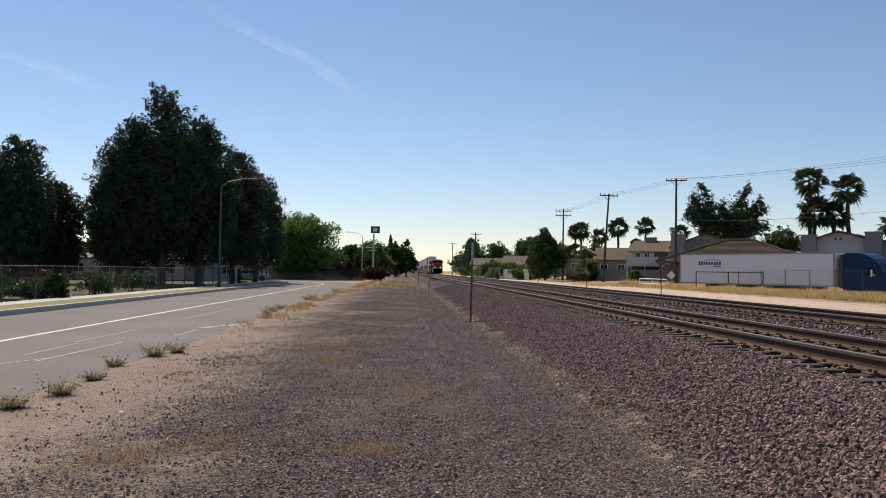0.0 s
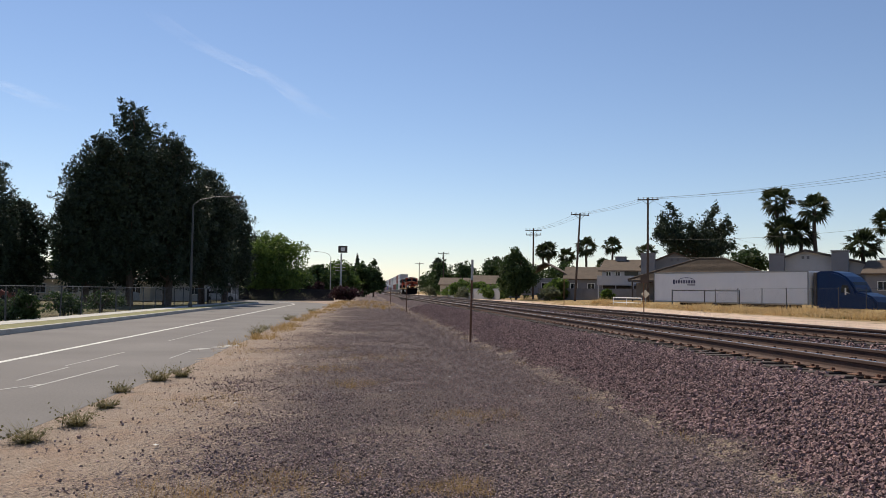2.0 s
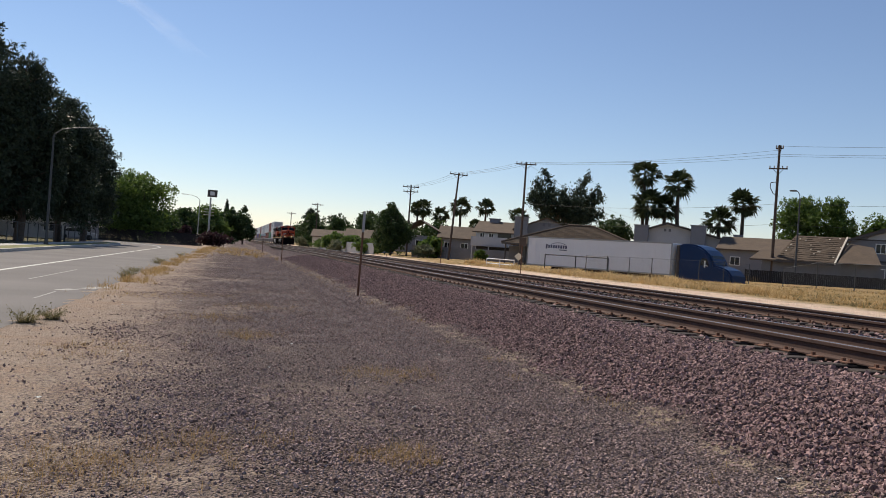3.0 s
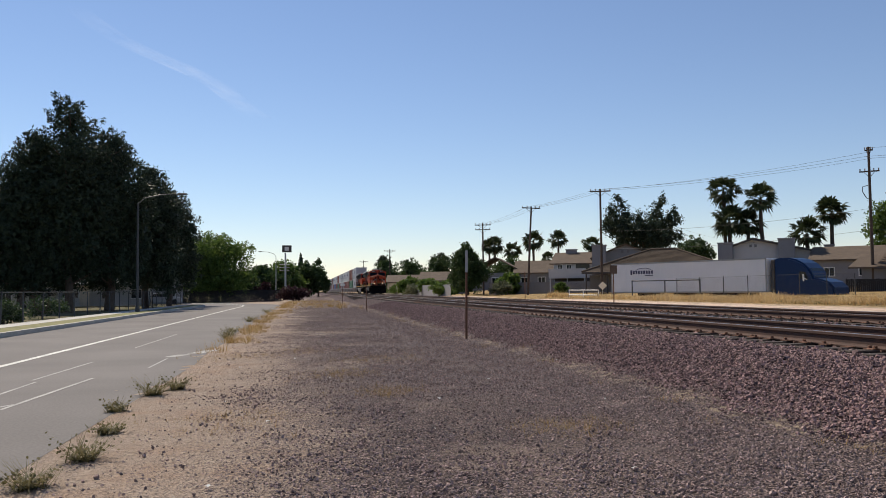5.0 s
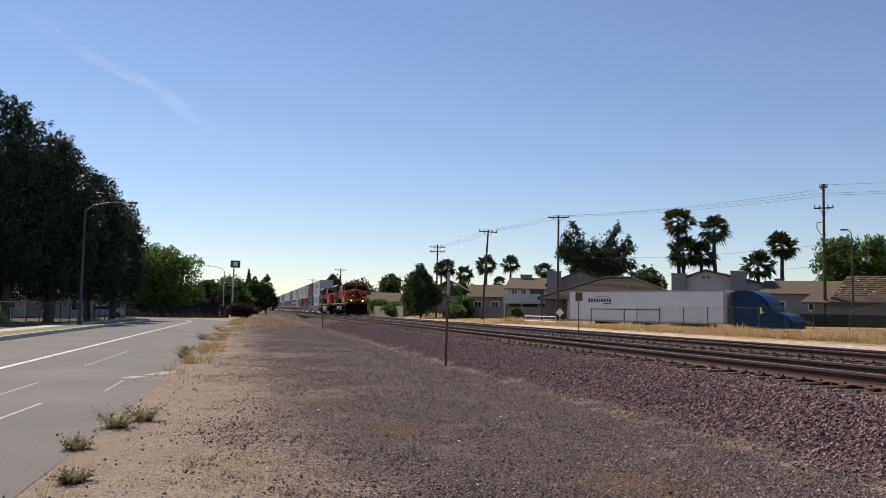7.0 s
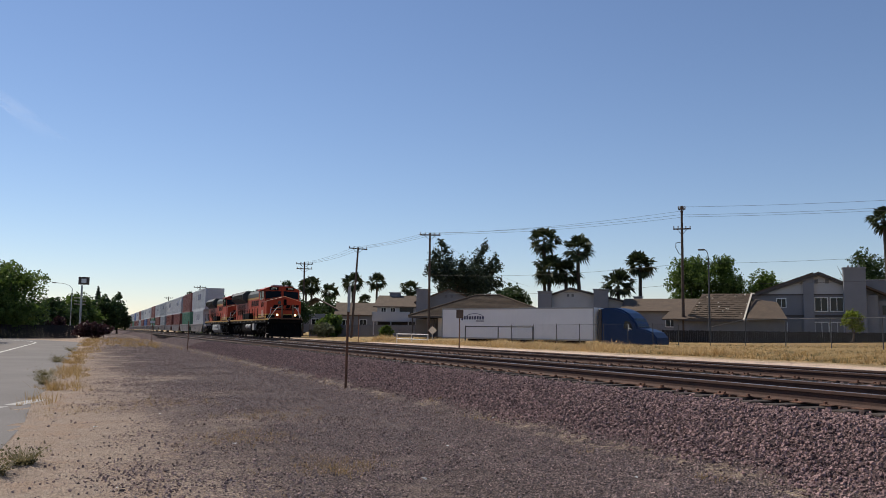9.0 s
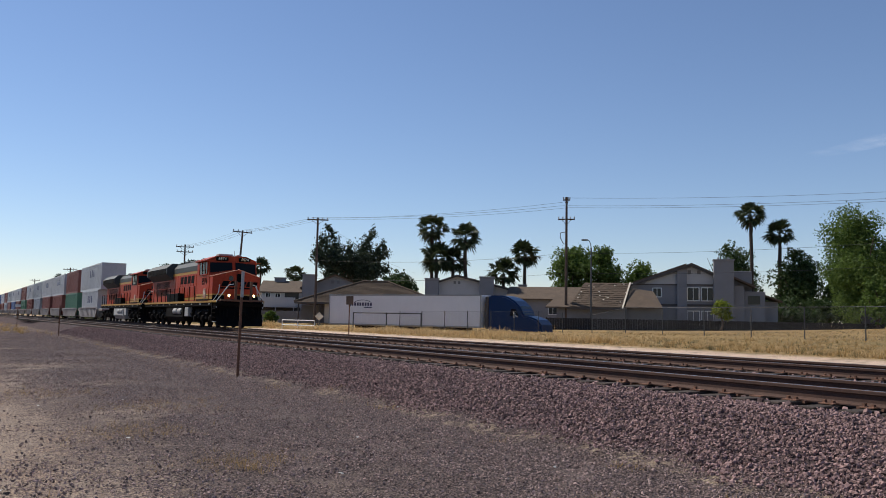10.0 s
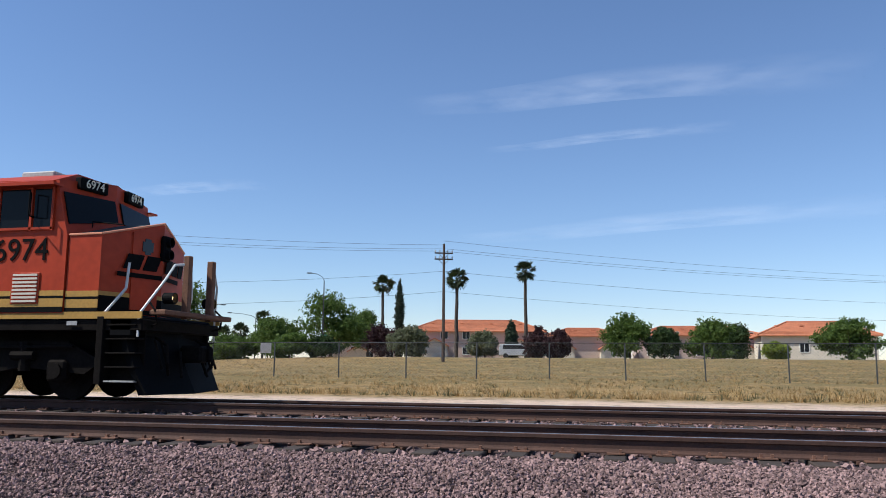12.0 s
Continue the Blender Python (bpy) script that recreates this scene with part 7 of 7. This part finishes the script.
def slat_fence(p0, p1, h, label, w=0.1, gap=0.045, m="fencewood"):
    p0, p1 = Vector((*p0, 0)), Vector((*p1, 0))
    ln = (p1 - p0).length
    f = thing("slat_fence", pose(p0.x, p0.y, G(p0.x, p0.y), 0, 0, math.degrees(math.atan2(p1.y - p0.y, p1.x - p0.x))), label, "fence")
    n = min(290, int(ln / (w + gap)))
    step = ln / n
    bm = B()
    box(bm, (0, 0, h / 2), (step - gap, 0.02, h))
    s0 = part("slat", bm, M[m], f)
    for i in range(1, n):
        s = s0.copy()
        scene.collection.objects.link(s)
        s.location = (step * (i + 0.5), 0, random.Random(i).uniform(-0.02, 0.02))
    s0.location.x = step * 0.5
    for k in range(int(ln / 2.5) + 1):
        bm = B()
        box(bm, (k * 2.5, 0.06, h / 2), (0.09, 0.09, h + 0.1))
        part("post", bm, M["fencewood"], f)
    return f


# added dark boards stand for the shaded, dark foot of the houses
slat_fence((38.5, 67.5), (64.0, 50.5), 1.1, "dark board screen standing for shade and dark wall before the houses", 0.14, 0.012)
slat_fence((64.5, 53.0), (92.0, 66.0), 1.7, "dark boarded fence under trees", 0.12, 0.012)
slat_fence((20.0, 125.5), (33.0, 103.0), 1.8, "weathered grey board fence behind the tracks", 0.14, 0.02, "stuccodark")
slat_fence((10.5, 170.0), (14.5, 128.0), 1.8, "weathered grey board fence far along the tracks", 0.16, 0.02, "stucco")
slat_fence((-27.0, 124.8), (-11.0, 126.0), 1.7, "dark board fence at the end of the street", 0.14, 0.01, "fencewood")
slat_fence((-24.0, 96.0), (-21.5, 82.0), 1.5, "dark board fence behind the pavement", 0.14, 0.02)


def pipe_rail(p0, p1, h, rails, label, m="white", step=3.0):
    p0, p1 = Vector((*p0, 0)), Vector((*p1, 0))
    ln = (p1 - p0).length
    f = thing("pipe_fence", pose(p0.x, p0.y, G(p0.x, p0.y), 0, 0, math.degrees(math.atan2(p1.y - p0.y, p1.x - p0.x))), label, "fence")
    n = max(1, round(ln / step))
    for i in range(n + 1):
        bm = B()
        rod(bm, (ln * i / n, 0, -0.3), (ln * i / n, 0, h), 0.05, seg=7)
        part("post", bm, M[m], f)
    for k in range(rails):
        bm = B()
        rod(bm, (0, 0, h - 0.06 - k * 0.5), (ln, 0, h - 0.06 - k * 0.5), 0.05, seg=7)
        part("rail", bm, M[m], f)
    return f


pipe_rail((20.4, 88.3), (21.0, 81.0), 1.75, 2, "white two-rail pipe barrier beside the street")
pipe_rail((19.8, 69.5), (23.2, 64.0), 1.5, 1, "thin dark pipe gate before the trailer", "darksteel", 4.0)


def diamond_sign():
    s = thing("diamond_sign", pose(21.3, 80.6, G(21.3, 80.6)), "pale diamond warning sign on a steel post", "sign")
    bm = B()
    rod(bm, (0, 0, -0.2), (0, 0, 2.4), 0.03, seg=6)
    part("post", bm, M["steel"], s)
    bm = B()
    box(bm, (0, -0.04, 0), (0.6, 0.02, 0.6), 0.01)
    p = part("plate", bm, M["cream"], s)
    p.matrix_basis = pose(0, 0, 2.1, 0, 45, -15)


diamond_sign()


def street_sign(x, y, z, label, size, m):
    s = thing("street_sign", pose(x, y, G(x, y), 0, 0, -75), label, "sign")
    bm = B()
    rod(bm, (0, 0, 0), (0, 0, z), 0.05, seg=6)
    part("post", bm, M["steel"], s)
    bm = B()
    box(bm, (0, -0.06, z), (size[0], 0.04, size[1]), 0.01)
    part("plate", bm, M[m], s)


street_sign(88.0, 43.9, 2.6, "small green street sign on a pole", (0.8, 0.35), "c_green")
street_sign(83.8, 43.0, 0.7, "grey board sign at the field's edge", (1.4, 0.6), "tank")
street_sign(76.9, 46.4, 1.2, "blue-grey board sign before bushes", (1.2, 1.1), "tank")


def parked_car(x, y, z, rz, label, paint, van=True):
    c = thing("van" if van else "car", pose(x, y, z, 0, 0, rz), label, "van" if van else "car")
    bm = B()
    prof = [(0, 0.35), (0, 1.1), (0.15, 1.9), (3.2, 1.95), (4.1, 1.2), (4.9, 1.05), (5.0, 0.35)] if van else [(0, 0.3), (0, 0.85), (0.5, 0.95), (1.2, 1.4), (2.7, 1.42), (3.5, 0.98), (4.4, 0.85), (4.5, 0.3)]
    prism(bm, [(px, 0, pz) for px, pz in prof], (0, 1.8, 0))
    bmesh.ops.bevel(bm, geom=bm.edges[:], offset=0.06, segments=1, affect="EDGES")
    part("body", bm, M[paint], c)
    for sy in (-0.01, 1.79):
        bm = B()
        if van:
            prism(bm, [(0.5, sy, 1.25), (3.7, sy, 1.25), (3.15, sy, 1.78), (0.55, sy, 1.78)], (0, 0.02, 0))
        else:
            prism(bm, [(0.8, sy, 0.95), (3.2, sy, 0.95), (2.6, sy, 1.32), (1.3, sy, 1.32)], (0, 0.02, 0))
        part("side_window", bm, M["glass"], c)
    for wx in (0.9, 3.9 if van else 3.6):
        for wy in (0.1, 1.7):
            bm = B()
            rod(bm, (wx, wy - 0.11, 0.33), (wx, wy + 0.11, 0.33), 0.33, seg=16)
            part("wheel", bm, M["rubber"], c)


parked_car(-32.0, 77.5, -0.74, -10, "white van parked behind the pines", "c_white")
parked_car(-26.5, 104.5, -0.74, 10, "pale grey car parked by a low building", "c_grey", False)
parked_car(104.6, 24.5, G(104.6, 24.5), -80, "white van parked before tiled houses", "c_white")
parked_car(101.9, 21.0, G(102, 21), -85, "white pickup parked before tiled houses", "c_grey", False)
parked_car(-45.0, 84.5, -0.74, 20, "dark red car parked behind a fence", "c_red", False)

# ---- litter ----
rng = random.Random(77)
for k, (x, y) in enumerate(((-3.1, 6.6), (-6.4, 11.2), (-5.2, 9.0), (-7.3, 16.5), (-8.1, 12.2), (-8.7, 14.0), (-6.6, 21.0), (-7.6, 27.5), (-4.0, 12.8), (-4.9, 15.4), (-8.4, 9.2), (-3.0, 18.0), (-6.0, 13.4), (-8.9, 19.0), (-7.9, 20.6))):
    bm = B()
    s = rng.uniform(0.012, 0.032)
    vs = [bm.verts.new((s * a + rng.uniform(-0.01, 0.01), s * b * 0.7, rng.uniform(0, 0.02))) for a, b in ((-1, -1), (0, -1.1), (1, -1), (1, 1), (0, 0.9), (-1, 1))]
    bm.faces.new((vs[0], vs[1], vs[4], vs[5]))
    bm.faces.new((vs[1], vs[2], vs[3], vs[4]))
    bmesh.ops.solidify(bm, geom=bm.faces[:], thickness=0.004)
    ob = tagged(part("paper_scrap", bm, M["white"]), "crumpled white paper scrap on gravel", "litter", "scraps on the gravel")
    ob.matrix_basis = pose(x, y, G(x, y) + 0.02, 0, 0, rng.uniform(0, 180))


# ---- thin high cloud ----
def ice_cloud(a, b, w, label):
    """A ribbon of ice cloud between two places of the sky."""
    a, b = Vector(a), Vector(b)
    d = b - a
    n = 24
    bm = B()
    side = Vector((0, 1, 0))
    vs = [[bm.verts.new((d.length * i / n, w * (j / 6 - 0.5) * (0.5 + 0.5 * i / n) + 0.02 * d.length * math.sin(i * 0.35), 0)) for j in range(7)] for i in range(n + 1)]
    for p, q in zip(vs, vs[1:]):
        for j in range(6):
            bm.faces.new((p[j], q[j], q[j + 1], p[j + 1]))
    ob = part("ice_cloud", bm, M["cloud"])
    ob.matrix_basis = Matrix.Translation(a) @ pose(0, 0, 0, 0, 0, math.degrees(math.atan2(d.y, d.x)))
    return tagged(ob, label, "cloud", kind="structure")


ice_cloud((2580, 470, 700), (2430, -300, 700), 150, "thin white streak of high cloud")
ice_cloud((4459, 950, 700), (3700, -1300, 700), 700, "long faint streak of high cloud")
ice_cloud((2090, 600, 702), (2010, -560, 702), 330, "wispy patch of high cloud")
ice_cloud((-560, 2100, 700), (-150, 3400, 700), 110, "fading vapour trail in the sky")
ice_cloud((2965, 2100, 700), (2900, 1400, 700), 260, "faint wisp of high cloud")
ice_cloud((-1360, 2650, 700), (-1200, 3400, 700), 160, "faint vapour trail in the sky")


def motions():
    for ob, off in train_parts:
        z = ob.location.z
        walk(ob, [(t, pose(TRACK_X, HEAD_Y + off + SPEED * (12.0 - t), z)) for t in (0.0, 4.0, 8.0, 12.0)])
    for ob, y, r in wheelsets:
        step = math.degrees(SPEED / FPS / r)
        walk(ob, [(k / FPS, pose(0, y, r) @ pose(0, 0, 0, k * step)) for k in range(361)])


motions()
